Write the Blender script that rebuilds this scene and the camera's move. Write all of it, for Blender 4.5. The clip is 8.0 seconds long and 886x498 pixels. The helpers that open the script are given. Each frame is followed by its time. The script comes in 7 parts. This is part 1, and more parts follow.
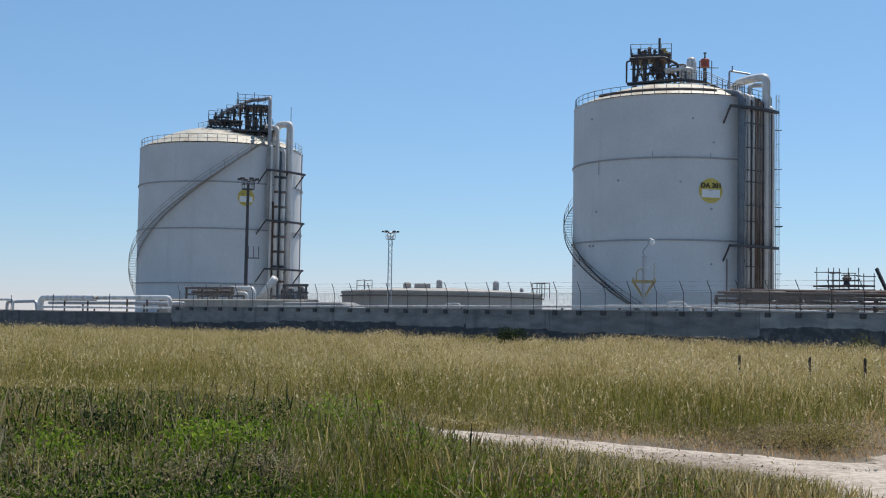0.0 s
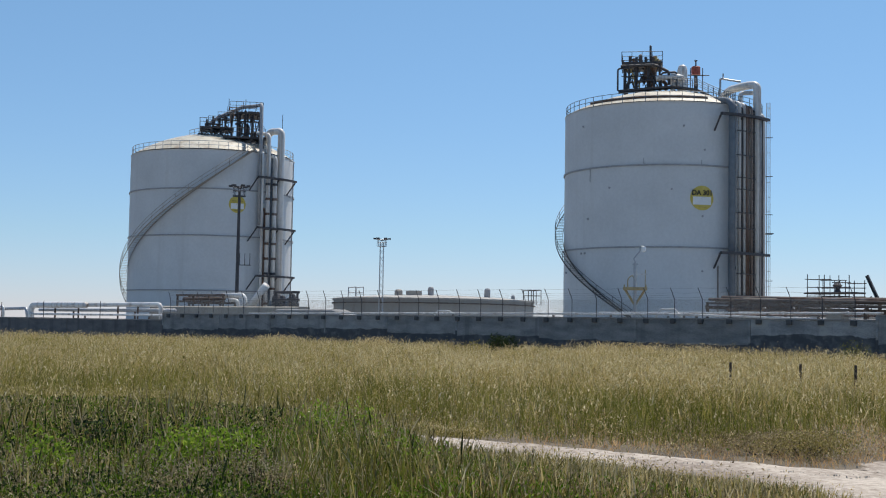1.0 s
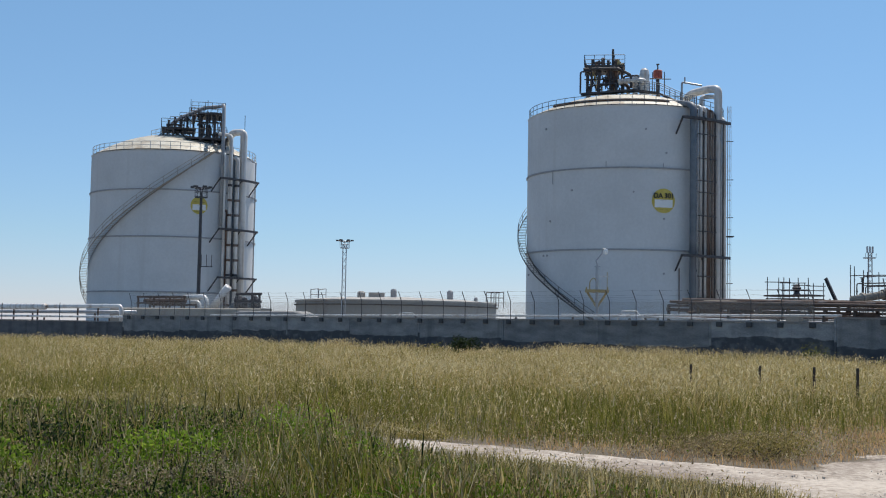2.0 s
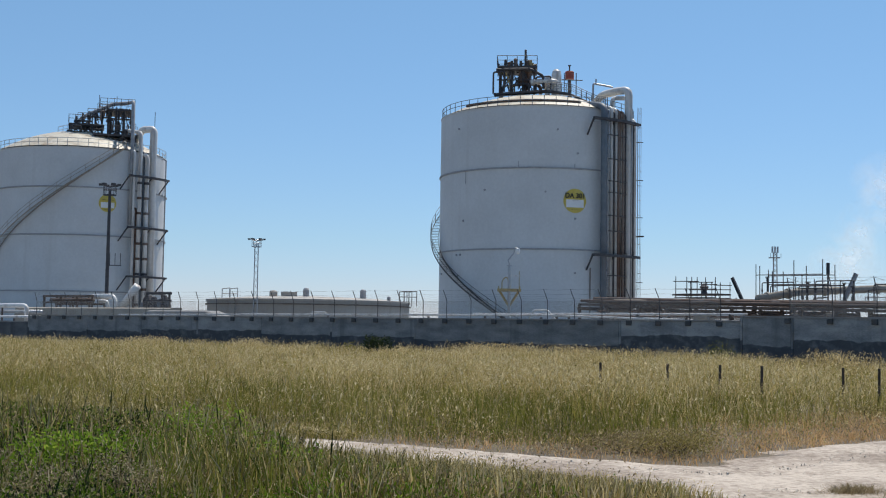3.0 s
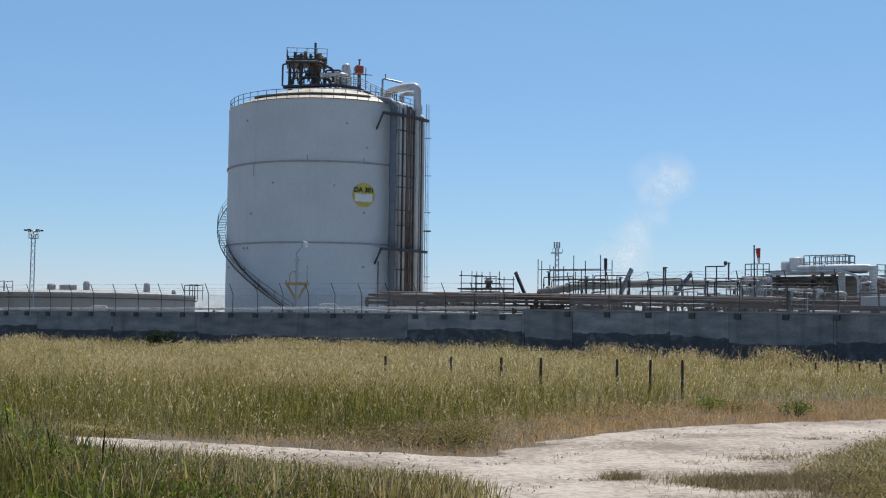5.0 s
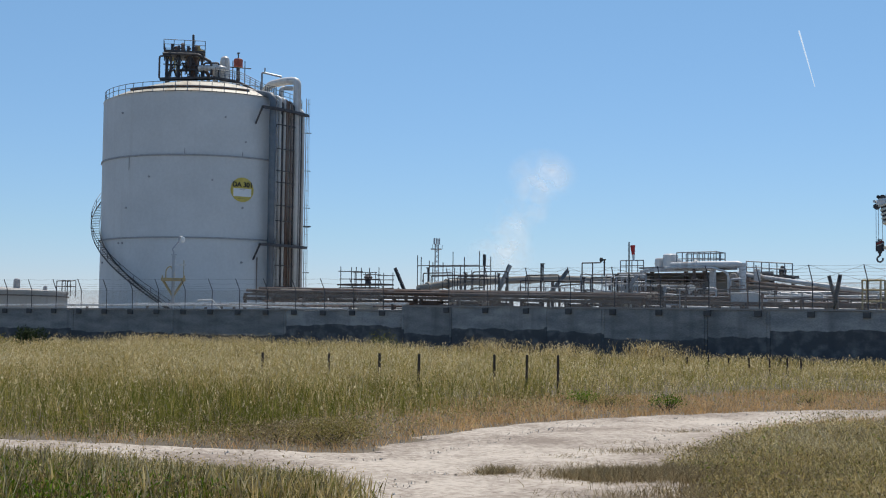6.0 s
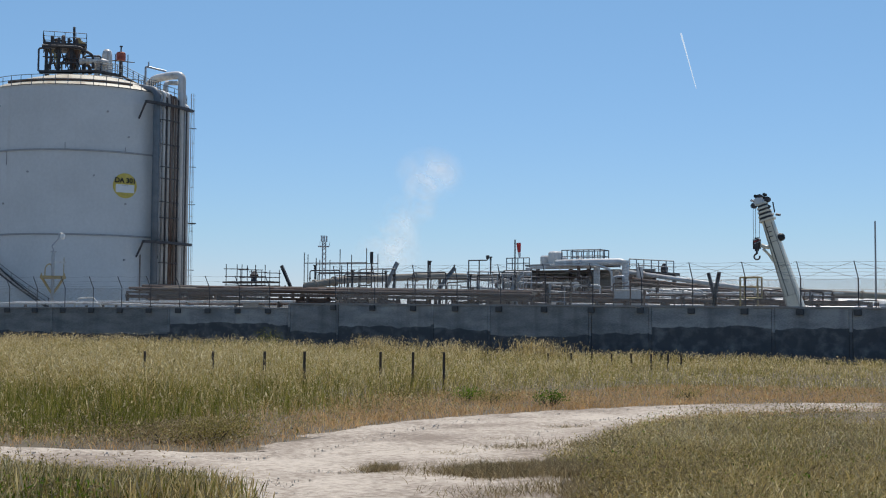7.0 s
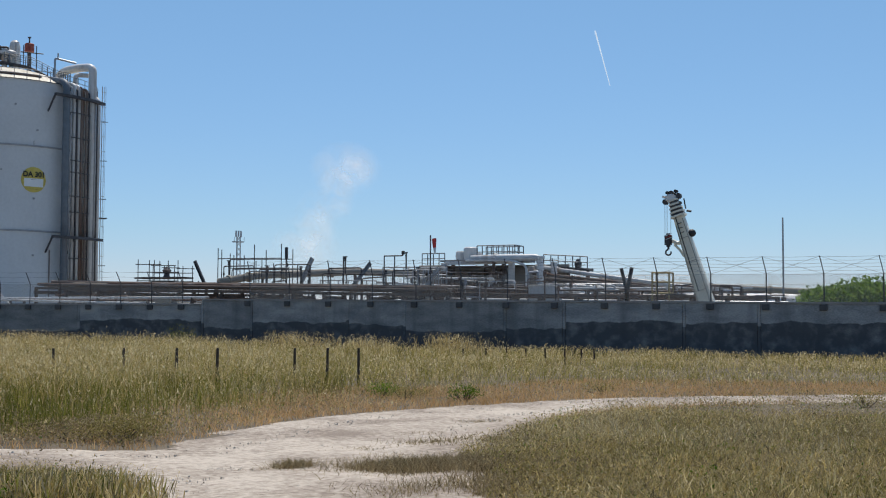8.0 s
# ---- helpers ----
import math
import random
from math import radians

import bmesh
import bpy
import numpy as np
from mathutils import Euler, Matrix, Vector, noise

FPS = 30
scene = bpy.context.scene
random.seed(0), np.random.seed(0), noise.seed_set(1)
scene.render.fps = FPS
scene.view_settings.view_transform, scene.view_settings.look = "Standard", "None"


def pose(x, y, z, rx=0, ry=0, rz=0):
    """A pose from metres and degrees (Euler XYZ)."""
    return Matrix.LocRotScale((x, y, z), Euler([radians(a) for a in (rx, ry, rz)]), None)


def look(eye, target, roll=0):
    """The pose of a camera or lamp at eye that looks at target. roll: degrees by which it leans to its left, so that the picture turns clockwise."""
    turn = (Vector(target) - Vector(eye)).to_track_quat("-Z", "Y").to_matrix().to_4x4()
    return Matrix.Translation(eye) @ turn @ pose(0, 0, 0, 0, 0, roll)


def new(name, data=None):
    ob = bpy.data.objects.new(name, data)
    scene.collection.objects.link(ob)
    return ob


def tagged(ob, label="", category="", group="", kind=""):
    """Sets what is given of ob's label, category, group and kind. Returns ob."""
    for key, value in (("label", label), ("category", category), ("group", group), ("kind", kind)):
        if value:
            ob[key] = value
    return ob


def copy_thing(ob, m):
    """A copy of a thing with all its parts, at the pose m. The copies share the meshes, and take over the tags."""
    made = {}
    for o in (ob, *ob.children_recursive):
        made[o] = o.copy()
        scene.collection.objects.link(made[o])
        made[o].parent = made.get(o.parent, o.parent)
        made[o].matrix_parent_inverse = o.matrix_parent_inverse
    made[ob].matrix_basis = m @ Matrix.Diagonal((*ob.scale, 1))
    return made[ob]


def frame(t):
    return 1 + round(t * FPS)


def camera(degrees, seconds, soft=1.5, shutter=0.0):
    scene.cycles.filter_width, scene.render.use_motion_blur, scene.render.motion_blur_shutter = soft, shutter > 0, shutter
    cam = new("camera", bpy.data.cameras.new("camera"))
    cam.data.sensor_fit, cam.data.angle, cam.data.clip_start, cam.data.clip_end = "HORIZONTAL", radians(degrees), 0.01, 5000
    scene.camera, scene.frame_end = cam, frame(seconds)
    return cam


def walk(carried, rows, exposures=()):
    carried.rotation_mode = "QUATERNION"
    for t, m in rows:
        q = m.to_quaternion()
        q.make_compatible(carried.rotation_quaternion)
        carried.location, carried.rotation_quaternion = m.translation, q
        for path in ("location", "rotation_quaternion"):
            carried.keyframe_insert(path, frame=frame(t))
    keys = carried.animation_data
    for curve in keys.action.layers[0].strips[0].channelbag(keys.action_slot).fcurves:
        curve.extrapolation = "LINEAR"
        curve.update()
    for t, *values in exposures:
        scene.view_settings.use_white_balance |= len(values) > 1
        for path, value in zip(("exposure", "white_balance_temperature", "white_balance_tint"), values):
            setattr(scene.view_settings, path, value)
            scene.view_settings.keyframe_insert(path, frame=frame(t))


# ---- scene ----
# The camera is held at arm's length by somebody who turns on the spot.
cam = camera(39.06, 8.0, soft=1.1)
EYE, ARM = 1.6, 0.418
TURNS = [
    (0.0, 0.000, 3.200, 1.000),
    (0.5, -0.114, 3.395, 1.029),
    (1.0, -0.386, 3.531, 0.997),
    (2.5, -3.811, 3.695, 1.009),
    (3.0, -6.072, 3.680, 0.907),
    (3.5, -8.265, 3.656, 0.852),
    (4.0, -10.840, 3.625, 0.807),
    (4.5, -13.155, 3.595, 0.769),
    (6.0, -21.243, 3.410, 0.592),
    (6.5, -23.724, 3.391, 0.499),
    (7.0, -26.392, 3.336, 0.365),
    (7.5, -28.449, 3.263, 0.342),
    (8.0, -30.250, 3.149, 0.184),
]


def held(yaw, pitch, roll):
    a = radians(yaw)
    return pose(-ARM * math.sin(a), ARM * (math.cos(a) - 1), EYE, 90 + pitch, 0, yaw) @ pose(0, 0, 0, 0, 0, roll)


walk(cam, [(t, held(yaw, pitch, roll)) for t, yaw, pitch, roll in TURNS], [(0.0, 0.06), (2.5, 0.02), (5.0, -0.02), (8.0, -0.1)])

# ---- light ----
SUN_AZ, SUN_EL = 37.0, 65.0
world = bpy.data.worlds.new("sky")
scene.world = world
world.use_nodes = True
wn = world.node_tree
sky = wn.nodes.new("ShaderNodeTexSky")
sky.sky_type = "NISHITA"
sky.sun_disc = False
sky.sun_elevation, sky.sun_rotation = radians(SUN_EL), radians(SUN_AZ)
sky.air_density, sky.dust_density, sky.ozone_density = 1.0, 0.0, 5.0
wn.nodes["Background"].inputs["Strength"].default_value = 0.104
# the marine air is bluer and hazier towards the horizon than the model's
coord, parts3, ramp_s = wn.nodes.new("ShaderNodeTexCoord"), wn.nodes.new("ShaderNodeSeparateXYZ"), wn.nodes.new("ShaderNodeValToRGB")
tint = wn.nodes.new("ShaderNodeMix")
tint.data_type, tint.blend_type = "RGBA", "MULTIPLY"
tint.inputs[0].default_value = 1.0
ramp_s.color_ramp.elements[0].color, ramp_s.color_ramp.elements[1].color = (0.77, 0.80, 1.12, 1), (1.03, 1.15, 1.115, 1)
ramp_s.color_ramp.elements[0].position, ramp_s.color_ramp.elements[1].position = 0.0, 0.3
ramp_s.color_ramp.elements.new(0.07).color = (0.80, 0.90, 1.04, 1)
wn.links.new(coord.outputs["Generated"], parts3.inputs[0])
wn.links.new(parts3.outputs["Z"], ramp_s.inputs[0])
wn.links.new(sky.outputs[0], tint.inputs[6])
wn.links.new(ramp_s.outputs[0], tint.inputs[7])
wn.links.new(tint.outputs[2], wn.nodes["Background"].inputs["Color"])
lamp = bpy.data.lights.new("sun", "SUN")
lamp.energy, lamp.angle, lamp.color = 4.6, radians(0.53), (1.0, 0.95, 0.87)
sun = new("sun", lamp)
sx, sy = math.sin(radians(SUN_AZ)), math.cos(radians(SUN_AZ))
sun.matrix_world = look((sx * 60, sy * 60, 90), (sx * 60 - sx * math.cos(radians(SUN_EL)), sy * 60 - sy * math.cos(radians(SUN_EL)), 90 - math.sin(radians(SUN_EL))))


# ---- materials ----
def material(name, dark, light, scale=1.0, rough=0.7, metal=0.0, bump=0.1, stretch=(1, 1, 1), fine=14.0, spread=0.5, streak=None, island=0.0):
    """A surface whose colour wanders between two tones at a large and a fine scale, with relief; streak: a third tone that runs down it."""
    m = bpy.data.materials.new(name)
    m.use_nodes = True
    n, k = m.node_tree.nodes, m.node_tree.links
    b = n["Principled BSDF"]
    b.inputs["Roughness"].default_value, b.inputs["Metallic"].default_value = rough, metal
    g = n.new("ShaderNodeNewGeometry")
    mp = n.new("ShaderNodeMapping")
    mp.inputs["Scale"].default_value = stretch
    k.new(g.outputs["Position"], mp.inputs["Vector"])
    big, small = n.new("ShaderNodeTexNoise"), n.new("ShaderNodeTexNoise")
    for node, s, detail in ((big, scale, 5), (small, scale * fine, 4)):
        node.inputs["Scale"].default_value, node.inputs["Detail"].default_value = s, detail
        k.new(mp.outputs[0], node.inputs["Vector"])
    mix = n.new("ShaderNodeMix")
    mix.inputs[0].default_value = 0.42
    k.new(big.outputs[0], mix.inputs[2]), k.new(small.outputs[0], mix.inputs[3])
    ramp = n.new("ShaderNodeMapRange")
    ramp.inputs["From Min"].default_value, ramp.inputs["From Max"].default_value = 0.5 - spread / 3, 0.5 + spread / 3
    value = mix.outputs[0]
    if island:
        add = n.new("ShaderNodeMath")
        add.operation = "MULTIPLY_ADD"
        add.inputs[1].default_value = island
        k.new(g.outputs["Random Per Island"], add.inputs[0]), k.new(mix.outputs[0], add.inputs[2])
        sub = n.new("ShaderNodeMath")
        sub.operation = "SUBTRACT"
        sub.inputs[1].default_value = island / 2
        k.new(add.outputs[0], sub.inputs[0])
        value = sub.outputs[0]
    k.new(value, ramp.inputs["Value"])
    tone = n.new("ShaderNodeMix")
    tone.data_type = "RGBA"
    tone.inputs[6].default_value, tone.inputs[7].default_value = (*dark, 1), (*light, 1)
    k.new(ramp.outputs[0], tone.inputs[0])
    colour = tone.outputs[2]
    if streak:
        run = n.new("ShaderNodeTexNoise")
        run.inputs["Scale"].default_value, run.inputs["Detail"].default_value = 1.0, 6
        mp2 = n.new("ShaderNodeMapping")
        mp2.inputs["Scale"].default_value = (streak[1], streak[1], streak[1] * 0.05)
        k.new(g.outputs["Position"], mp2.inputs["Vector"]), k.new(mp2.outputs[0], run.inputs["Vector"])
        cut = n.new("ShaderNodeMapRange")
        cut.inputs["From Min"].default_value, cut.inputs["From Max"].default_value = streak[2], streak[2] + 0.2
        cut.inputs["To Max"].default_value = streak[3]
        k.new(run.outputs[0], cut.inputs["Value"])
        over = n.new("ShaderNodeMix")
        over.data_type = "RGBA"
        over.inputs[7].default_value = (*streak[0], 1)
        k.new(cut.outputs[0], over.inputs[0]), k.new(colour, over.inputs[6])
        colour = over.outputs[2]
    k.new(colour, b.inputs["Base Color"])
    if bump:
        bp = n.new("ShaderNodeBump")
        bp.inputs["Strength"].default_value, bp.inputs["Distance"].default_value = bump, 0.05 / scale if scale > 1 else 0.05
        k.new(mix.outputs[0], bp.inputs["Height"]), k.new(bp.outputs[0], b.inputs["Normal"])
    return m


def foliage(name, tones, patch=0.35, shine=0.1, through_leaf=0.5):
    """Blades and leaves: tones from dark to light, chosen leaf by leaf and patch by patch; light passes through."""
    m = bpy.data.materials.new(name)
    m.use_nodes = True
    n, k = m.node_tree.nodes, m.node_tree.links
    b = n["Principled BSDF"]
    b.inputs["Roughness"].default_value, b.inputs["Specular IOR Level"].default_value = 0.6, shine
    g = n.new("ShaderNodeNewGeometry")
    noise_t = n.new("ShaderNodeTexNoise")
    noise_t.inputs["Scale"].default_value, noise_t.inputs["Detail"].default_value = patch, 4
    k.new(g.outputs["Position"], noise_t.inputs["Vector"])
    mix = n.new("ShaderNodeMix")
    mix.inputs[0].default_value = 0.5
    k.new(noise_t.outputs[0], mix.inputs[2]), k.new(g.outputs["Random Per Island"], mix.inputs[3])
    ramp = n.new("ShaderNodeValToRGB")
    ramp.color_ramp.elements[0].position, ramp.color_ramp.elements[1].position = 0.15, 0.85
    for i, c in enumerate(tones):
        at = 0.15 + 0.7 * i / (len(tones) - 1)
        e = ramp.color_ramp.elements[0] if i == 0 else ramp.color_ramp.elements[-1] if i == len(tones) - 1 else ramp.color_ramp.elements.new(at)
        e.color = (*c, 1)
    k.new(mix.outputs[0], ramp.inputs[0])
    k.new(ramp.outputs[0], b.inputs["Base Color"])
    tr = n.new("ShaderNodeBsdfTranslucent")
    k.new(ramp.outputs[0], tr.inputs["Color"])
    ms = n.new("ShaderNodeMixShader")
    ms.inputs[0].default_value = through_leaf
    k.new(b.outputs[0], ms.inputs[1]), k.new(tr.outputs[0], ms.inputs[2])
    k.new(ms.outputs[0], n["Material Output"].inputs["Surface"])
    return m


WHITE = material("tank_paint", (0.57, 0.575, 0.57), (0.66, 0.665, 0.66), 0.25, 0.8, bump=0.03, streak=((0.5, 0.485, 0.46), 0.9, 0.57, 0.4))
CREAM = material("roof_paint", (0.46, 0.41, 0.31), (0.70, 0.65, 0.54), 0.6, 0.5, bump=0.03, streak=((0.30, 0.19, 0.10), 1.1, 0.5, 0.6))
SEAM = material("ring_steel", (0.26, 0.26, 0.27), (0.40, 0.40, 0.40), 2.0, 0.6)
PIPEW = material("insulated_pipe", (0.58, 0.57, 0.55), (0.74, 0.73, 0.71), 1.5, 0.45, 0.0, 0.05, streak=((0.27, 0.19, 0.135), 2.0, 0.5, 0.65))
GALV = material("galvanised_steel", (0.30, 0.31, 0.33), (0.46, 0.47, 0.49), 2.0, 0.45, 0.5)
STEEL = material("dark_steel", (0.035, 0.035, 0.04), (0.10, 0.09, 0.09), 2.5, 0.6, 0.2)
BLUEST = material("blue_grey_steel", (0.09, 0.12, 0.15), (0.17, 0.20, 0.23), 1.2, 0.55, streak=((0.16, 0.09, 0.06), 1.5, 0.55, 0.6))
RUST = material("rusted_steel", (0.08, 0.046, 0.034), (0.20, 0.125, 0.09), 2.0, 0.85, streak=((0.32, 0.30, 0.28), 1.2, 0.52, 0.7))
BROWN = material("brown_rack_steel", (0.07, 0.05, 0.04), (0.165, 0.12, 0.095), 1.5, 0.8)
YELLOW = material("yellow_paint", (0.50, 0.38, 0.05), (0.66, 0.52, 0.12), 2.0, 0.5)
PALEYEL = material("faded_yellow_paint", (0.26, 0.19, 0.08), (0.46, 0.36, 0.17), 2.0, 0.7)
PLATEW = material("sign_white", (0.72, 0.72, 0.71), (0.80, 0.80, 0.79), 2.0, 0.5)
BLACK = material("black_paint", (0.012, 0.012, 0.013), (0.03, 0.03, 0.03), 3.0, 0.6)
RED = material("red_paint", (0.55, 0.03, 0.03), (0.68, 0.06, 0.05), 3.0, 0.6)
REDRUST = material("red_oxide", (0.28, 0.06, 0.04), (0.40, 0.11, 0.08), 3.0, 0.7)
BOOM = material("cream_boom_paint", (0.72, 0.66, 0.53), (0.82, 0.77, 0.64), 1.0, 0.45)
SOIL = material("dry_soil", (0.08, 0.062, 0.04), (0.18, 0.14, 0.09), 0.5, 0.95, bump=0.6, fine=22)
GRAVEL = material("white_gravel", (0.23, 0.18, 0.138), (0.52, 0.445, 0.365), 0.55, 0.95, bump=1.0, fine=24, spread=0.28)
WOOD = material("weathered_post", (0.035, 0.028, 0.022), (0.09, 0.07, 0.055), 4.0, 0.9, stretch=(6, 6, 1), bump=0.5)
# for the hidden ground sheet that throws neutral bounce light at the tanks
BOUNCEGREY = material("bounce_sheet_grey", (0.17, 0.17, 0.17), (0.27, 0.27, 0.265), 0.3, 0.9, bump=0.2)
BUND = material("pale_bund", (0.28, 0.245, 0.20), (0.40, 0.36, 0.30), 0.8, 0.95, bump=0.3)
TANKBEIGE = material("beige_tank_paint", (0.34, 0.31, 0.27), (0.43, 0.40, 0.36), 0.15, 0.7, streak=((0.24, 0.20, 0.17), 0.6, 0.55, 0.5))
CAPSTONE = material("concrete_coping", (0.22, 0.215, 0.205), (0.34, 0.33, 0.32), 1.2, 0.9, bump=0.3)
STONE = material("road_stone", (0.36, 0.32, 0.27), (0.56, 0.52, 0.46), 3.0, 0.9, island=0.6)


def wall_concrete():
    """Cast panels, grey with stains, their lower part tarred black to an uneven line that differs from panel to panel."""
    m = material("wall_concrete", (0.17, 0.185, 0.195), (0.33, 0.34, 0.34), 0.8, 0.9, bump=0.3, spread=0.35, stretch=(1, 1, 3), streak=((0.12, 0.13, 0.14), 1.6, 0.52, 0.6))
    n, k = m.node_tree.nodes, m.node_tree.links
    b = n["Principled BSDF"]
    old = b.inputs["Base Color"].links[0].from_socket
    g, info = n.new("ShaderNodeNewGeometry"), n.new("ShaderNodeObjectInfo")
    sep = n.new("ShaderNodeSeparateXYZ")
    k.new(g.outputs["Position"], sep.inputs[0])
    edge = n.new("ShaderNodeTexNoise")
    edge.inputs["Scale"].default_value, edge.inputs["Detail"].default_value = 0.9, 4
    k.new(g.outputs["Position"], edge.inputs["Vector"])

    def maths(op, a, c, d=None):
        node = n.new("ShaderNodeMath")
        node.operation = op
        for i, v in enumerate((a, c, d)):
            if v is not None:
                if isinstance(v, float):
                    node.inputs[i].default_value = v
                else:
                    k.new(v, node.inputs[i])
        return node.outputs[0]
    line = maths("MULTIPLY_ADD", info.outputs["Random"], 0.6, maths("MULTIPLY_ADD", edge.outputs[0], 0.5, 0.62))
    worn = n.new("ShaderNodeTexNoise")
    worn.inputs["Scale"].default_value, worn.inputs["Detail"].default_value = 2.2, 8
    k.new(g.outputs["Position"], worn.inputs["Vector"])
    soft = n.new("ShaderNodeMapRange")
    soft.inputs["From Min"].default_value, soft.inputs["From Max"].default_value = -0.02, 0.02
    k.new(maths("SUBTRACT", line, sep.outputs["Z"]), soft.inputs["Value"])
    mask = maths("MULTIPLY", soft.outputs[0], maths("MINIMUM", maths("MULTIPLY_ADD", worn.outputs[0], 1.6, 0.08), 0.92))
    over = n.new("ShaderNodeMix")
    over.data_type = "RGBA"
    over.inputs[7].default_value = (0.055, 0.062, 0.072, 1)
    each = n.new("ShaderNodeHueSaturation")
    k.new(maths("MULTIPLY_ADD", info.outputs["Random"], 0.36, 0.8), each.inputs["Value"]), k.new(old, each.inputs["Color"])
    k.new(mask, over.inputs[0]), k.new(each.outputs[0], over.inputs[6]), k.new(over.outputs[2], b.inputs["Base Color"])
    return m


WALL = wall_concrete()
DARKWALL = material("dark_wall_concrete", (0.085, 0.092, 0.10), (0.17, 0.178, 0.185), 0.8, 0.9, bump=0.3, stretch=(1, 1, 3), streak=((0.05, 0.055, 0.06), 1.2, 0.5, 0.7))


def mesh_wire():
    """Chain-link: a diamond net of wire with open gaps."""
    m = bpy.data.materials.new("chain_link")
    m.use_nodes = True
    n, k = m.node_tree.nodes, m.node_tree.links
    b = n["Principled BSDF"]
    b.inputs["Base Color"].default_value, b.inputs["Roughness"].default_value = (0.40, 0.37, 0.33, 1), 0.7
    uv = n.new("ShaderNodeUVMap")
    best = None
    for turn in (45, -45):
        mp = n.new("ShaderNodeMapping")
        mp.inputs["Rotation"].default_value = (0, 0, radians(turn))
        k.new(uv.outputs[0], mp.inputs["Vector"])
        sep, fr, lt = n.new("ShaderNodeSeparateXYZ"), n.new("ShaderNodeMath"), n.new("ShaderNodeMath")
        sc = n.new("ShaderNodeMath")
        sc.operation, sc.inputs[1].default_value = "MULTIPLY", 20.0
        fr.operation, lt.operation, lt.inputs[1].default_value = "FRACT", "LESS_THAN", 0.14
        k.new(mp.outputs[0], sep.inputs[0]), k.new(sep.outputs[0], sc.inputs[0]), k.new(sc.outputs[0], fr.inputs[0]), k.new(fr.outputs[0], lt.inputs[0])
        if best is None:
            best = lt.outputs[0]
        else:
            mx = n.new("ShaderNodeMath")
            mx.operation = "MAXIMUM"
            k.new(best, mx.inputs[0]), k.new(lt.outputs[0], mx.inputs[1])
            best = mx.outputs[0]
    tr, ms = n.new("ShaderNodeBsdfTransparent"), n.new("ShaderNodeMixShader")
    k.new(best, ms.inputs[0]), k.new(tr.outputs[0], ms.inputs[1]), k.new(b.outputs[0], ms.inputs[2])
    k.new(ms.outputs[0], n["Material Output"].inputs["Surface"])
    return m


NET = mesh_wire()
HEADS = foliage("pale_seed_heads", [(0.28, 0.21, 0.085), (0.50, 0.41, 0.21), (0.74, 0.65, 0.43)], 0.5)
WIRE = material("dull_wire", (0.16, 0.16, 0.17), (0.26, 0.26, 0.27), 2.0, 0.9)
DRYGRASS = foliage("dry_grass", [(0.22, 0.155, 0.05), (0.40, 0.30, 0.11), (0.57, 0.455, 0.22), (0.80, 0.70, 0.45)])
MIDGRASS = foliage("half_green_grass", [(0.075, 0.08, 0.012), (0.18, 0.17, 0.03), (0.31, 0.27, 0.065), (0.48, 0.40, 0.15)])
GREENGRASS = foliage("green_grass", [(0.015, 0.032, 0.002), (0.06, 0.125, 0.007), (0.14, 0.235, 0.016), (0.33, 0.37, 0.08)])
GREYGRASS = foliage("grey_dead_grass", [(0.08, 0.06, 0.03), (0.20, 0.16, 0.085), (0.36, 0.30, 0.175), (0.60, 0.53, 0.36)])
PALERUST = material("faded_brown_paint", (0.27, 0.22, 0.16), (0.40, 0.34, 0.27), 1.5, 0.8)
OLIVE = foliage("olive_weeds", [(0.05, 0.045, 0.011), (0.16, 0.135, 0.035), (0.31, 0.255, 0.085), (0.52, 0.43, 0.20)], 0.8)
FIELDGREEN = foliage("olive_green_grass", [(0.04, 0.05, 0.008), (0.12, 0.13, 0.02), (0.22, 0.215, 0.045), (0.38, 0.34, 0.11)])
STRAW = foliage("orange_straw", [(0.34, 0.20, 0.09), (0.54, 0.34, 0.16), (0.68, 0.47, 0.25)])
BROWNWEED = foliage("brown_withered_weeds", [(0.06, 0.042, 0.02), (0.17, 0.125, 0.065), (0.31, 0.24, 0.135), (0.52, 0.42, 0.26)], 0.8)
LIME = foliage("lime_weed_leaves", [(0.10, 0.17, 0.015), (0.20, 0.30, 0.03), (0.34, 0.43, 0.06)])
LEAF = foliage("fig_leaves", [(0.06, 0.12, 0.02), (0.17, 0.27, 0.05), (0.34, 0.45, 0.12)])
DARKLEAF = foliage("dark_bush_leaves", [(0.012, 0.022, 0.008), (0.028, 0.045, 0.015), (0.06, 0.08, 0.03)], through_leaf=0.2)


# ---- building blocks ----
def thing(name, at, label="", category="", group="", kind=""):
    ob = new(name)
    ob.location = at
    ob.empty_display_size = 0.3
    return tagged(ob, label, category, group, kind)


def base_of(ob):
    p = Vector((0, 0, 0))
    while ob:
        p += ob.location
        ob = ob.parent
    return p


def part(name, bm, mat, parent=None, label="", smooth=False):
    """Links a bmesh, given in world places, as one mesh under a thing or a part."""
    if parent:
        bmesh.ops.translate(bm, verts=bm.verts, vec=-base_of(parent))
    me = bpy.data.meshes.new(name)
    bm.to_mesh(me)
    bm.free()
    if smooth:
        me.polygons.foreach_set("use_smooth", [True] * len(me.polygons))
    me.materials.append(mat)
    ob = new(name, me)
    ob.parent = parent
    return tagged(ob, label)


def B():
    return bmesh.new()


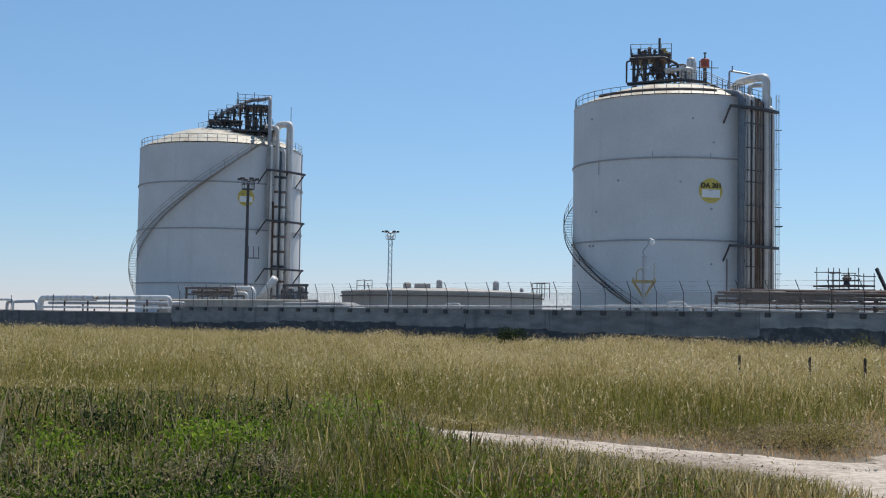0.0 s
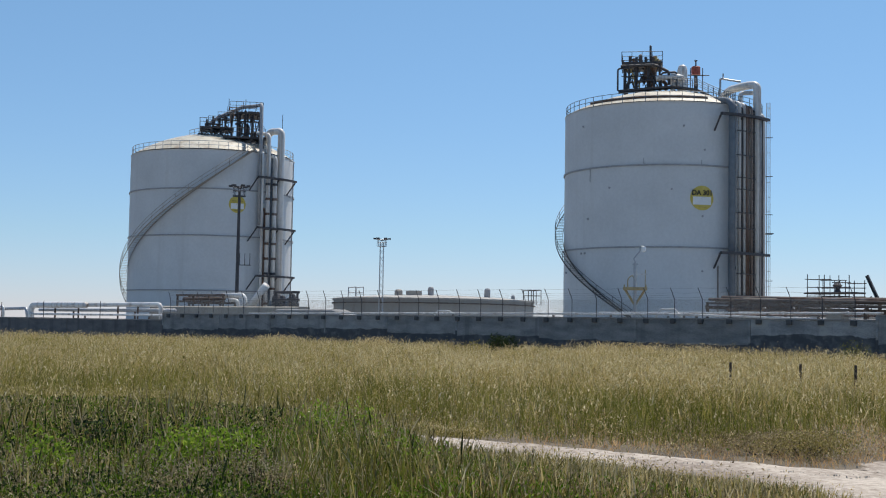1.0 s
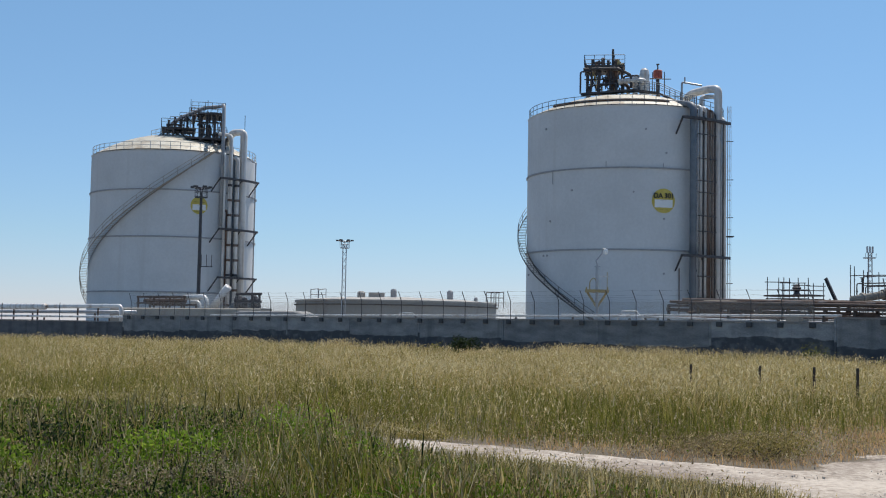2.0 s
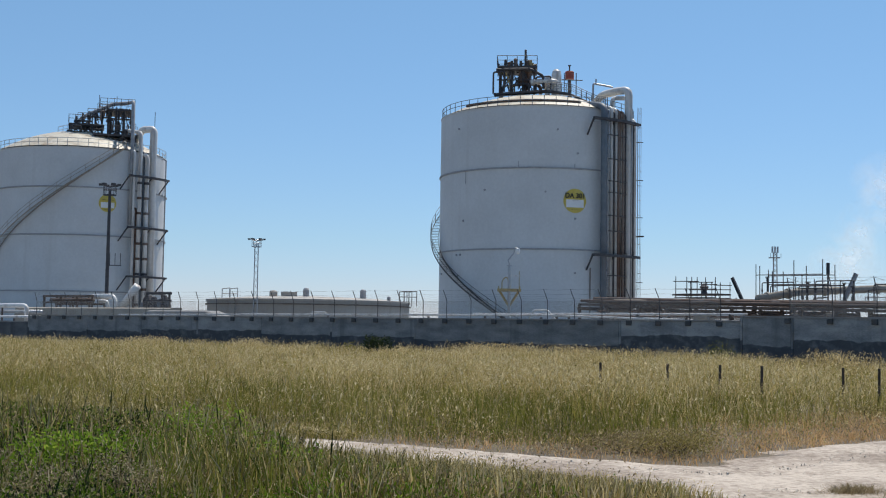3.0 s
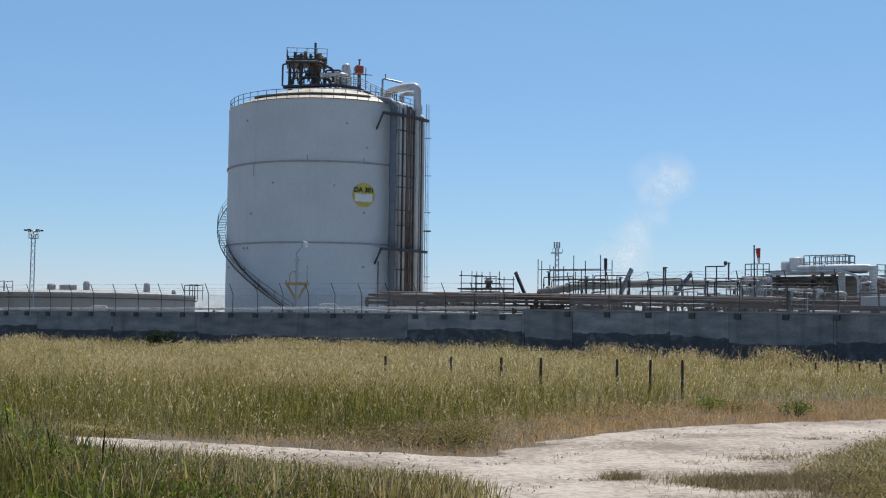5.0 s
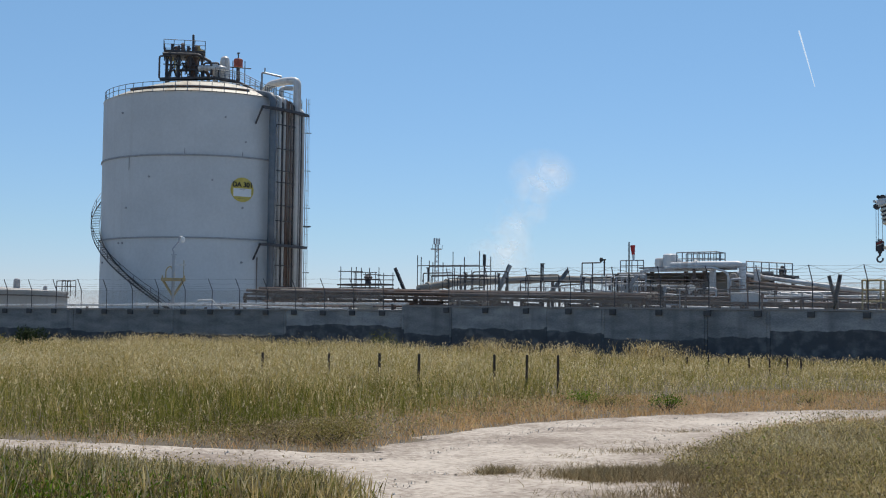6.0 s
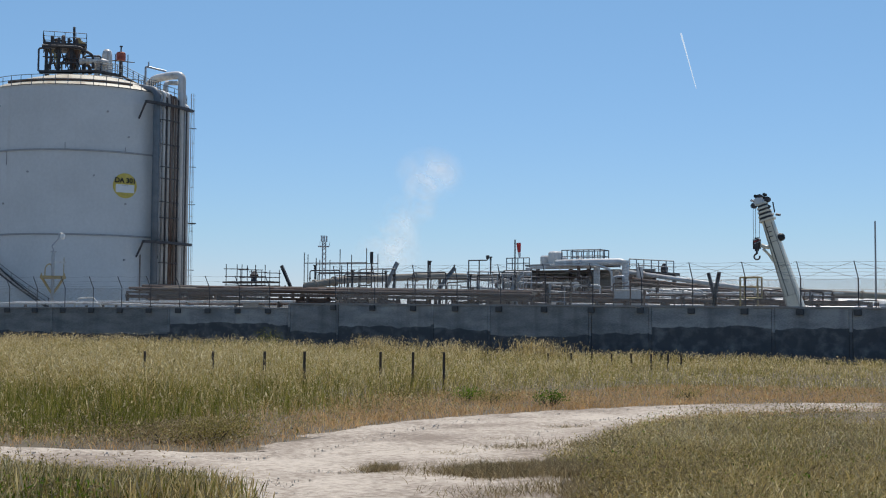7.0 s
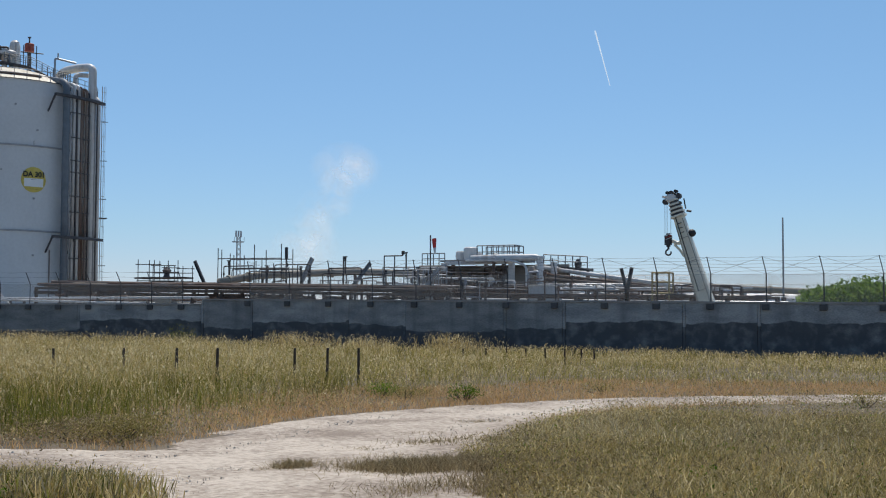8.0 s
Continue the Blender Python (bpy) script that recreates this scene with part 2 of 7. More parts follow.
def box(bm, a, b, up=None, width=None, depth=None):
    """With two corners: a box along the axes. With width and depth: a bar from a to b."""
    a, b = Vector(a), Vector(b)
    if width is None:
        m = Matrix.Translation((a + b) / 2) @ Matrix.Diagonal((*[max(abs(q), 0.002) for q in (b - a)], 1))
    else:
        d = b - a
        m = Matrix.Translation((a + b) / 2) @ d.to_track_quat("Z", "Y").to_matrix().to_4x4() @ Matrix.Diagonal((width, depth or width, d.length, 1))
    bmesh.ops.create_cube(bm, size=1, matrix=m)
    return bm


def obox(bm, c, size, yaw=0.0):
    """A box with its middle at c, turned about the vertical."""
    bmesh.ops.create_cube(bm, size=1, matrix=Matrix.Translation(c) @ Matrix.Rotation(yaw, 4, "Z") @ Matrix.Diagonal((*size, 1)))
    return bm


def rod(bm, a, b, r, n=8, r2=None):
    a, b = Vector(a), Vector(b)
    d = b - a
    m = Matrix.Translation((a + b) / 2) @ d.to_track_quat("Z", "Y").to_matrix().to_4x4()
    bmesh.ops.create_cone(bm, cap_ends=True, segments=n, radius1=r, radius2=r if r2 is None else r2, depth=max(d.length, 1e-4), matrix=m)
    return bm


def run(bm, pts, r, bend=None, n=10):
    """A pipe along pts, with rounded bends."""
    pts = [Vector(p) for p in pts]
    bend = 2.2 * r if bend is None else bend
    path = [pts[0]]
    for i in range(1, len(pts) - 1):
        u, v = (pts[i - 1] - pts[i]), (pts[i + 1] - pts[i])
        q = min(bend, u.length * 0.49, v.length * 0.49)
        a, c = pts[i] + u.normalized() * q, pts[i] + v.normalized() * q
        for j in range(6):
            w = j / 5
            path.append(a * (1 - w) ** 2 + pts[i] * 2 * w * (1 - w) + c * w * w)
    path.append(pts[-1])
    rings, side = [], None
    for i, p in enumerate(path):
        d = (path[min(i + 1, len(path) - 1)] - path[max(i - 1, 0)]).normalized()
        if side is None:
            side = d.orthogonal().normalized()
        side = (side - d * side.dot(d)).normalized()
        other = d.cross(side)
        rings.append([bm.verts.new(p + r * (math.cos(2 * math.pi * j / n) * side + math.sin(2 * math.pi * j / n) * other)) for j in range(n)])
    for a, c in zip(rings, rings[1:]):
        for j in range(n):
            bm.faces.new((a[j], a[(j + 1) % n], c[(j + 1) % n], c[j]))
    bm.faces.new(rings[0][::-1])
    bm.faces.new(rings[-1])
    return bm


def lathe(bm, c, profile, n=48, a0=0.0, a1=2 * math.pi):
    """Turns (radius, height) pairs about the vertical through c."""
    full = abs(a1 - a0 - 2 * math.pi) < 1e-6
    rings = []
    for r, z in profile:
        k = n if full else n + 1
        rings.append([bm.verts.new((c[0] + r * math.cos(a0 + (a1 - a0) * j / n), c[1] + r * math.sin(a0 + (a1 - a0) * j / n), c[2] + z)) for j in range(k)] if r > 1e-6 else [bm.verts.new((c[0], c[1], c[2] + z))])
    for p, q in zip(rings, rings[1:]):
        for j in range(n):
            j2 = (j + 1) % n if full else j + 1
            if len(p) == 1 and len(q) == 1:
                continue
            if len(q) == 1:
                bm.faces.new((p[j], p[j2], q[0]))
            elif len(p) == 1:
                bm.faces.new((p[0], q[j2], q[j]))
            else:
                bm.faces.new((p[j], p[j2], q[j2], q[j]))
    return bm


def plan(az, d, z=0.0):
    return Vector((d * math.sin(radians(az)), d * math.cos(radians(az)), z))


def frame_of(az, dist):
    """Places along (s), behind (w) and above a straight line whose normal points to az at dist from the viewer."""
    a = radians(az)
    return lambda s, w, z=0.0: Vector((math.cos(a) * s + math.sin(a) * (dist + w), -math.sin(a) * s + math.cos(a) * (dist + w), z))


LF, RF = frame_of(40, 60), frame_of(55, 52)
LYAW, RYAW = radians(-40), radians(-55)


def ground_z(x, y):
    return 0.0


# ---- ground ----
def ground_sheet():
    bm = B()
    rings = [0.0, 6, 12, 18, 26, 40, 60, 90, 140, 250, 600, 1500, 4500]
    lathe(bm, (0, 0, 0), [(r, 0.0) for r in rings], 64)
    ob = part("ground", bm, SOIL)
    return tagged(ob, "dry brown soil of a rough field", "ground", kind="structure")


ground_sheet()


def yard():
    """An unseen grey sheet behind the boundary wall, added to cool the bounce on the tanks."""
    bm = B()
    vs = [bm.verts.new(p) for p in (LF(-150, 0.4, 0.012), LF(-22.3, 0.4, 0.012), RF(-34.0, 0.4, 0.012), RF(60, 0.4, 0.012), RF(60, 260, 0.012), LF(-150, 260, 0.012))]
    bm.faces.new(vs)
    bmesh.ops.recalc_face_normals(bm, faces=bm.faces)
    return tagged(part("yard", bm, BOUNCEGREY), "unseen grey ground sheet behind the wall, added to cool the bounce light", "yard", kind="structure")


yard()

# The track: its middle line with half widths.
TRACK = [(-3.4, 18.7, 0.4), (-2.0, 18.0, 0.8), (0.0, 16.9, 1.0), (2.6, 14.7, 1.1), (5.0, 13.1, 1.4), (7.1, 14.5, 1.9), (9.4, 16.6, 1.8), (12.3, 18.1, 1.2), (15.8, 18.6, 1.0), (19.7, 17.5, 0.9), (24.0, 15.6, 1.0), (32.0, 11.0, 1.2)]
SPUR = [(6.4, 13.8, 1.5), (5.5, 11.8, 1.8), (4.3, 9.6, 1.7), (2.7, 6.5, 1.5), (1.2, 3.0, 1.4)]


def along(line, n):
    """n even steps on a smooth line through (x, y, half width) rows."""
    p = np.array(line)
    u = np.linspace(0, len(p) - 1.001, n)
    i = u.astype(int)
    w = (u - i)[:, None]
    a, b, c, d = p[np.maximum(i - 1, 0)], p[i], p[np.minimum(i + 1, len(p) - 1)], p[np.minimum(i + 2, len(p) - 1)]
    return 0.5 * (2 * b + (c - a) * w + (2 * a - 5 * b + 4 * c - d) * w ** 2 + (3 * b - a - 3 * c + d) * w ** 3)


def off_track(x, y):
    """How far places lie outside the edge of the track (negative: on it)."""
    best = np.full(np.shape(x), 99.0)
    for line in (TRACK, SPUR):
        for px, py, hw in along(line, 90):
            best = np.minimum(best, np.hypot(x - px, y - py) - hw)
    return best


def track_strip(name, line, z, label):
    bm = B()
    p = along(line, 320)
    tang = np.gradient(p[:, :2], axis=0)
    tang /= np.linalg.norm(tang, axis=1)[:, None]
    rows = []
    for (x, y, hw), (tx, ty) in zip(p, tang):
        row = []
        for k in range(-8, 9):
            f = k / 8
            e = 1 + 0.26 * noise.noise((x * 1.3, y * 1.3, 3.0 * np.sign(f))) + 0.14 * noise.noise((x * 5.1, y * 5.1, 7.0 * np.sign(f))) if abs(k) == 8 else 1.0
            qx, qy = x - ty * hw * f * e, y + tx * hw * f * e
            rut = -0.02 * math.exp(-((abs(f) - 0.5) / 0.16) ** 2)
            row.append(bm.verts.new((qx, qy, z + (0.022 + rut + 0.02 * noise.noise((qx * 2, qy * 2, 0)) if abs(k) < 8 else -0.012))))
        rows.append(row)
    for a, b in zip(rows, rows[1:]):
        for j in range(16):
            bm.faces.new((a[j], b[j], b[j + 1], a[j + 1]))
    bmesh.ops.recalc_face_normals(bm, faces=bm.faces)
    return tagged(part(name, bm, GRAVEL, smooth=True), label, "road", kind="structure")


track_strip("road", TRACK, 0.012, "pale dusty gravel track with worn ruts")
track_strip("road", SPUR, 0.016, "pale gravel spur joining the track")


# ---- boundary wall ----
def wall_run(name, F, yaw, joints, tops, depth, blocks, block_z, label, mat=WALL):
    """A concrete wall: a core, panels between pillars, a coping, and small blocks under the fence posts."""
    w = thing(name, F(joints[0], 0), label, "wall", kind="structure")
    s0, s1 = joints[0], joints[-1]
    top = lambda s: tops[0] + (tops[1] - tops[0]) * (s - s0) / (s1 - s0)
    core = B()
    vs = [core.verts.new(F(s, d, z)) for s in (s0, s1) for d in (0.06, depth) for z in (0.0, top(s) - 0.06)]
    for q in ((0, 1, 5, 4), (2, 6, 7, 3), (0, 2, 3, 1), (4, 5, 7, 6), (1, 3, 7, 5), (0, 4, 6, 2)):
        core.faces.new([vs[i] for i in q])
    bmesh.ops.recalc_face_normals(core, faces=core.faces)
    part("wall_core", core, mat, w)
    for a, b in zip(joints, joints[1:]):
        p = B()
        lean = random.uniform(-0.012, 0.012)
        vs = [p.verts.new(F(s, d + lean, z)) for s in (a + 0.075, b - 0.075) for d in (0.0, 0.055) for z in (0.0, top(s) - 0.06)]
        for q in ((0, 1, 5, 4), (2, 6, 7, 3), (0, 2, 3, 1), (4, 5, 7, 6), (1, 3, 7, 5), (0, 4, 6, 2)):
            p.faces.new([vs[i] for i in q])
        bmesh.ops.recalc_face_normals(p, faces=p.faces)
        bmesh.ops.bevel(p, geom=p.edges, offset=0.012, segments=1, affect="EDGES")
        part("panel", p, mat, w)
    for s in joints:
        p = B()
        obox(p, F(s, 0.04, top(s) / 2 - 0.02), (0.13, 0.1, top(s) - 0.05), yaw)
        bmesh.ops.bevel(p, geom=p.edges, offset=0.01, segments=1, affect="EDGES")
        part("pillar", p, mat, w)
    n = max(2, int((s1 - s0) / 3))
    for i in range(n):
        a, b = s0 + (s1 - s0) * i / n, s0 + (s1 - s0) * (i + 1) / n - 0.015
        p = B()
        vs = [p.verts.new(F(s, d, top(s) + z)) for s in (a, b) for d in (-0.05, depth + 0.04) for z in (-0.055, 0.02)]
        for q in ((0, 1, 5, 4), (2, 6, 7, 3), (0, 2, 3, 1), (4, 5, 7, 6), (1, 3, 7, 5), (0, 4, 6, 2)):
            p.faces.new([vs[i] for i in q])
        bmesh.ops.recalc_face_normals(p, faces=p.faces)
        part("coping", p, CAPSTONE, w)
    for s in blocks:
        p = B()
        obox(p, F(s, -0.06, top(s) - block_z), (0.3, 0.12, 0.26), yaw)
        bmesh.ops.bevel(p, geom=p.edges, offset=0.02, segments=1, affect="EDGES")
        part("block", p, STEELCON, w, "dark concrete block under a fence post")
    return w, top


STEELCON = material("dark_block", (0.05, 0.055, 0.06), (0.10, 0.105, 0.11), 2.0, 0.9)
LEFT_POSTS = [-60.0 + 1.66 * i for i in range(-10, 23)]
RIGHT_POSTS = [-34.3 + 2.28 * i for i in range(0, 20)]
lw, ltop = wall_run("wall_west", LF, LYAW, [-77.3, -70.8, -65.3, -59.9, -54.3, -48.5, -42.2, -35.8, -29.0, -22.3], (2.2, 2.26), 0.3, [s for s in LEFT_POSTS if s < -22.8], 0.16, "long grey concrete boundary wall with tarred foot")
rw, rtop = wall_run("wall_east", RF, RYAW, [-37.0, -34.1, -28.7, -25.7, -20.7, -17.9, -12.6, -9.5, -4.0, 1.5, 7.0], (2.49, 2.16), 0.3, RIGHT_POSTS, 0.2, "tall grey concrete boundary wall, foot tarred black")
fw, ftop = wall_run("wall_far", LF, LYAW, [-150.0, -128.0, -118.0, -108.0, -98.5, -90.0, -83.5, -77.45], (1.75, 1.72), 0.3, [], 0.2, "low dark concrete boundary wall", DARKWALL)


# ---- fence on the wall ----
def fence_post(at, yaw, height, lean):
    """A cranked steel post: an upright and an arm that leans out."""
    t = thing("fence_post", at, "thin dark cranked steel fence post on the wall", "fence post", "fence posts on the wall")
    c, s = math.cos(yaw), math.sin(yaw)
    side = Vector((c, s, 0))
    knee = Vector(at) + Vector((0, 0, height * 0.62))
    bm = B()
    box(bm, at, knee + Vector((0, 0, 0.02)), width=0.036, depth=0.036)
    part("upright", bm, STEEL, t)
    bm = B()
    box(bm, knee, knee + side * lean + Vector((0, 0, height * 0.38)), width=0.034, depth=0.034)
    part("arm", bm, STEEL, t)
    return t


def fence_line(F, yaw, posts, top, height, lean, braces, label):
    first = fence_post(F(posts[0], 0.15, top(posts[0]) + 0.02), yaw, height, lean)
    for s in posts[1:]:
        copy_thing(first, Matrix.Translation(F(s, 0.15, top(s) + 0.02)))
    f = thing("wire_fence", F(posts[0], 0.15, top(posts[0]) + 0.02), label, "fence")
    kf = 0.62
    bm = B()
    uv = bm.loops.layers.uv.new("UVMap")
    vs = [bm.verts.new(F(s, 0.15, top(s) + z)) for s in (posts[0], posts[-1]) for z in (0.03, height * kf)]
    face = bm.faces.new((vs[0], vs[2], vs[3], vs[1]))
    long = posts[-1] - posts[0]
    for loop, c in zip(face.loops, ((0, 0), (long, 0), (long, height * kf), (0, height * kf))):
        loop[uv].uv = c
    part("chain_link", bm, NET, f, "fine chain-link netting")
    for i in range(6):
        bm = B()
        u = i / 5
        z = height * (kf + (1 - kf) * u)
        pts = []
        for a, b in zip(posts, posts[1:]):
            pts += [F(a + lean * u, 0.15, top(a) + z), F((a + b) / 2 + lean * u, 0.15, top((a + b) / 2) + z - 0.03)]
        pts.append(F(posts[-1] + lean * u, 0.15, top(posts[-1]) + z))
        run(bm, pts, 0.005, 0.0, 4)
        part("wire", bm, WIRE, f)
    if braces:
        for a, b in list(zip(posts, posts[1:]))[::1]:
            bm = B()
            rod(bm, F(a, 0.15, top(a) + height * 0.62), F(b + lean, 0.15, top(b) + height), 0.006, 4)
            rod(bm, F(a + lean, 0.15, top(a) + height), F(b, 0.15, top(b) + height * 0.62), 0.006, 4)
            part("brace_wire", bm, WIRE, f)
    return f


fence_line(LF, LYAW, LEFT_POSTS, ltop, 1.62, -0.26, False, "chain-link fence with barbed wire along the wall top")
fence_line(RF, RYAW, RIGHT_POSTS, rtop, 1.86, -0.16, True, "wire fence with crossed wires along the wall top")


# ---- storage tanks ----
def rail_ring(parent, c, r, z, a0, a1, n, h=1.05, mat=None):
    """A guard rail along an arc, as bearing angles from the tank's middle."""
    mat = mat or GALV
    pts = [a0 + (a1 - a0) * i / n for i in range(n + 1)]
    for zz in (h, h * 0.55):
        bm = B()
        run(bm, [(c[0] + r * math.sin(a), c[1] + r * math.cos(a), z + zz) for a in pts], 0.035, 0, 5)
        part("rail", bm, mat, parent)
    for a in pts:
        bm = B()
        rod(bm, (c[0] + r * math.sin(a), c[1] + r * math.cos(a), z), (c[0] + r * math.sin(a), c[1] + r * math.cos(a), z + h), 0.035, 5)
        part("rail_post", bm, mat, parent)


def straight_rail(parent, a, b, h=1.05, n=5, mat=None):
    a, b = Vector(a), Vector(b)
    up = Vector((0, 0, h))
    bm = B()
    rod(bm, a + up, b + up, 0.035, 5)
    rod(bm, a + up * 0.55, b + up * 0.55, 0.03, 5)
    for i in range(n + 1):
        p = a.lerp(b, i / n)
        rod(bm, p, p + up, 0.032, 5)
    part("railing", bm, mat or GALV, parent)


def tank_body(c, r, height, rise, rings, label, rail_mat=None):
    t = thing("storage_tank", c, label, "storage tank", "white storage tanks")
    bm = B()
    lathe(bm, c, [(r + 0.25, 0), (r + 0.25, 0.35), (r, 0.4), (r, 0.45), (r, height - 0.3), (r, height - 0.02), (r + 0.05, height), (r - 0.25, height + 0.03)], 128)
    part("shell", bm, WHITE, t, smooth=False).data.polygons.foreach_set("use_smooth", [True] * (128 * 7))
    for z in rings:
        bm = B()
        lathe(bm, (c[0], c[1], z), [(r + 0.0, -0.13), (r + 0.13, -0.13), (r + 0.13, 0.03), (r + 0.0, 0.03)], 128)
        part("stiffener_ring", bm, SEAM, t, "grey steel stiffening ring")
    bm = B()
    big = (r * r + rise * rise) / (2 * rise)
    prof = [(r - 0.2 - (r - 0.2) * i / 16, 0) for i in range(17)]
    prof = [(q, math.sqrt(max(big * big - q * q, 0)) - (big - rise)) for q, _ in prof]
    lathe(bm, (c[0], c[1], height + 0.02), prof, 96)
    part("roof", bm, CREAM, t, "pale domed roof", smooth=True)
    rail_ring(t, c, r - 0.12, height + 0.02, 0, 2 * math.pi, 54, mat=rail_mat)
    return t


def spiral_stair(t, c, r, toward, phi0, z0, phi1, z1, mat_s, mat_t, width=0.85):
    """A stair that winds round the shell; phi in degrees to the right of the bearing 'toward'."""
    def q(f, rad, dz=0.0):
        a = toward + radians(phi0 + (phi1 - phi0) * f)
        return Vector((c[0] + rad * math.sin(a), c[1] + rad * math.cos(a), z0 + (z1 - z0) * f + dz))
    n = int((z1 - z0) / 0.2)
    for rad in (r + 0.12, r + 0.12 + width):
        bm = B()
        last = None
        for i in range(n // 2 + 1):
            f = i / (n // 2)
            row = [bm.verts.new(q(f, rad + dr, dz)) for dr, dz in ((0, -0.1), (0.03, -0.1), (0.03, 0.08), (0, 0.08))]
            if last:
                for j in range(4):
                    bm.faces.new((last[j], last[(j + 1) % 4], row[(j + 1) % 4], row[j]))
            last = row
        bmesh.ops.recalc_face_normals(bm, faces=bm.faces)
        part("stringer", bm, mat_s, t)
    bm = B()
    obox(bm, (0, 0, 0), (width, 0.24, 0.035))
    me = bpy.data.meshes.new("tread")
    bm.to_mesh(me)
    bm.free()
    me.materials.append(mat_t)
    for i in range(n):
        f = (i + 0.5) / n
        p = q(f, r + 0.14 + width / 2)
        ob = new("tread", me)
        ob.parent = t
        a = toward + radians(phi0 + (phi1 - phi0) * f)
        ob.location, ob.rotation_euler = p - base_of(t), (0, 0, math.pi / 2 - a)
    for zz in (1.0, 0.55):
        bm = B()
        run(bm, [q(i / 40, r + 0.15 + width, zz) for i in range(41)], 0.03, 0, 5)
        part("handrail", bm, mat_s, t)
    for i in range(0, 41, 2):
        bm = B()
        rod(bm, q(i / 40, r + 0.15 + width, 0), q(i / 40, r + 0.15 + width, 1.0), 0.028, 5)
        part("baluster", bm, mat_s, t)


def ladder(t, a, b, side, mat=None, cage=None):
    """A ladder from a up to b; side: the way across; cage: the way out, for hoops."""
    a, b, side = Vector(a), Vector(b), Vector(side) * 0.24
    bm = B()
    for q in (-1, 1):
        rod(bm, a + side * q, b + side * q, 0.03, 5)
    part("ladder_stile", bm, mat or GALV, t)
    bm = B()
    k = int((b - a).length / 0.45)
    for i in range(k):
        p = a.lerp(b, (i + 0.5) / k)
        rod(bm, p - side, p + side, 0.018, 4)
    part("ladder_rungs", bm, mat or GALV, t)
    if cage is not None:
        cage = Vector(cage) * 0.7
        bm = B()
        for i in range(int((b - a).length / 1.6)):
            p = a.lerp(b, (i + 1) * 1.6 / (b - a).length) if (i + 1) * 1.6 < (b - a).length else b
            run(bm, [p - side, p - side * 1.6 + cage * 0.6, p + cage, p + side * 1.6 + cage * 0.6, p + side], 0.018, 0.1, 4)
        for q in (-1.5, 0, 1.5):
            rod(bm, a + Vector((0, 0, 2.2)) + side * q + cage * (0.98 if q == 0 else 0.6), b + side * q + cage * (0.98 if q == 0 else 0.6), 0.015, 4)
        part("ladder_cage", bm, mat or GALV, t)


def tank_frame(c):
    """Places by how far right of, towards the viewer from, and above a tank's foot."""
    f = -Vector((c[0], c[1], 0)).normalized()
    side = Vector((-f.y, f.x, 0))
    if side.dot(Vector((1, 0, 0))) < 0:
        side = -side
    return (lambda lat, fwd, z: Vector((c[0], c[1], 0)) + side * lat + f * fwd + Vector((0, 0, z))), side, f


def on_shell(r, lat):
    return math.sqrt(max(r * r - lat * lat, 0))


def words(name, text, size, place, side, up, mat, parent, depth=0.01):
    cu = bpy.data.curves.new(name, "FONT")
    cu.body, cu.size, cu.align_x, cu.align_y, cu.extrude = text, size, "CENTER", "CENTER", depth
    cu.offset = 0.03 * size
    tmp = bpy.data.objects.new(name, cu)
    scene.collection.objects.link(tmp)
    bpy.context.view_layer.update()
    me = bpy.data.meshes.new_from_object(tmp.evaluated_get(bpy.context.evaluated_depsgraph_get()))
    bpy.data.objects.remove(tmp)
    me.materials.clear()
    me.materials.append(mat)
    out = Vector(side).cross(Vector(up)).normalized()
    m = Matrix((side, up, out)).transposed().to_4x4()
    m.translation = Vector(place)
    me.transform(Matrix.Translation(-base_of(parent)) @ m)
    ob = new(name, me)
    ob.parent = parent
    return ob


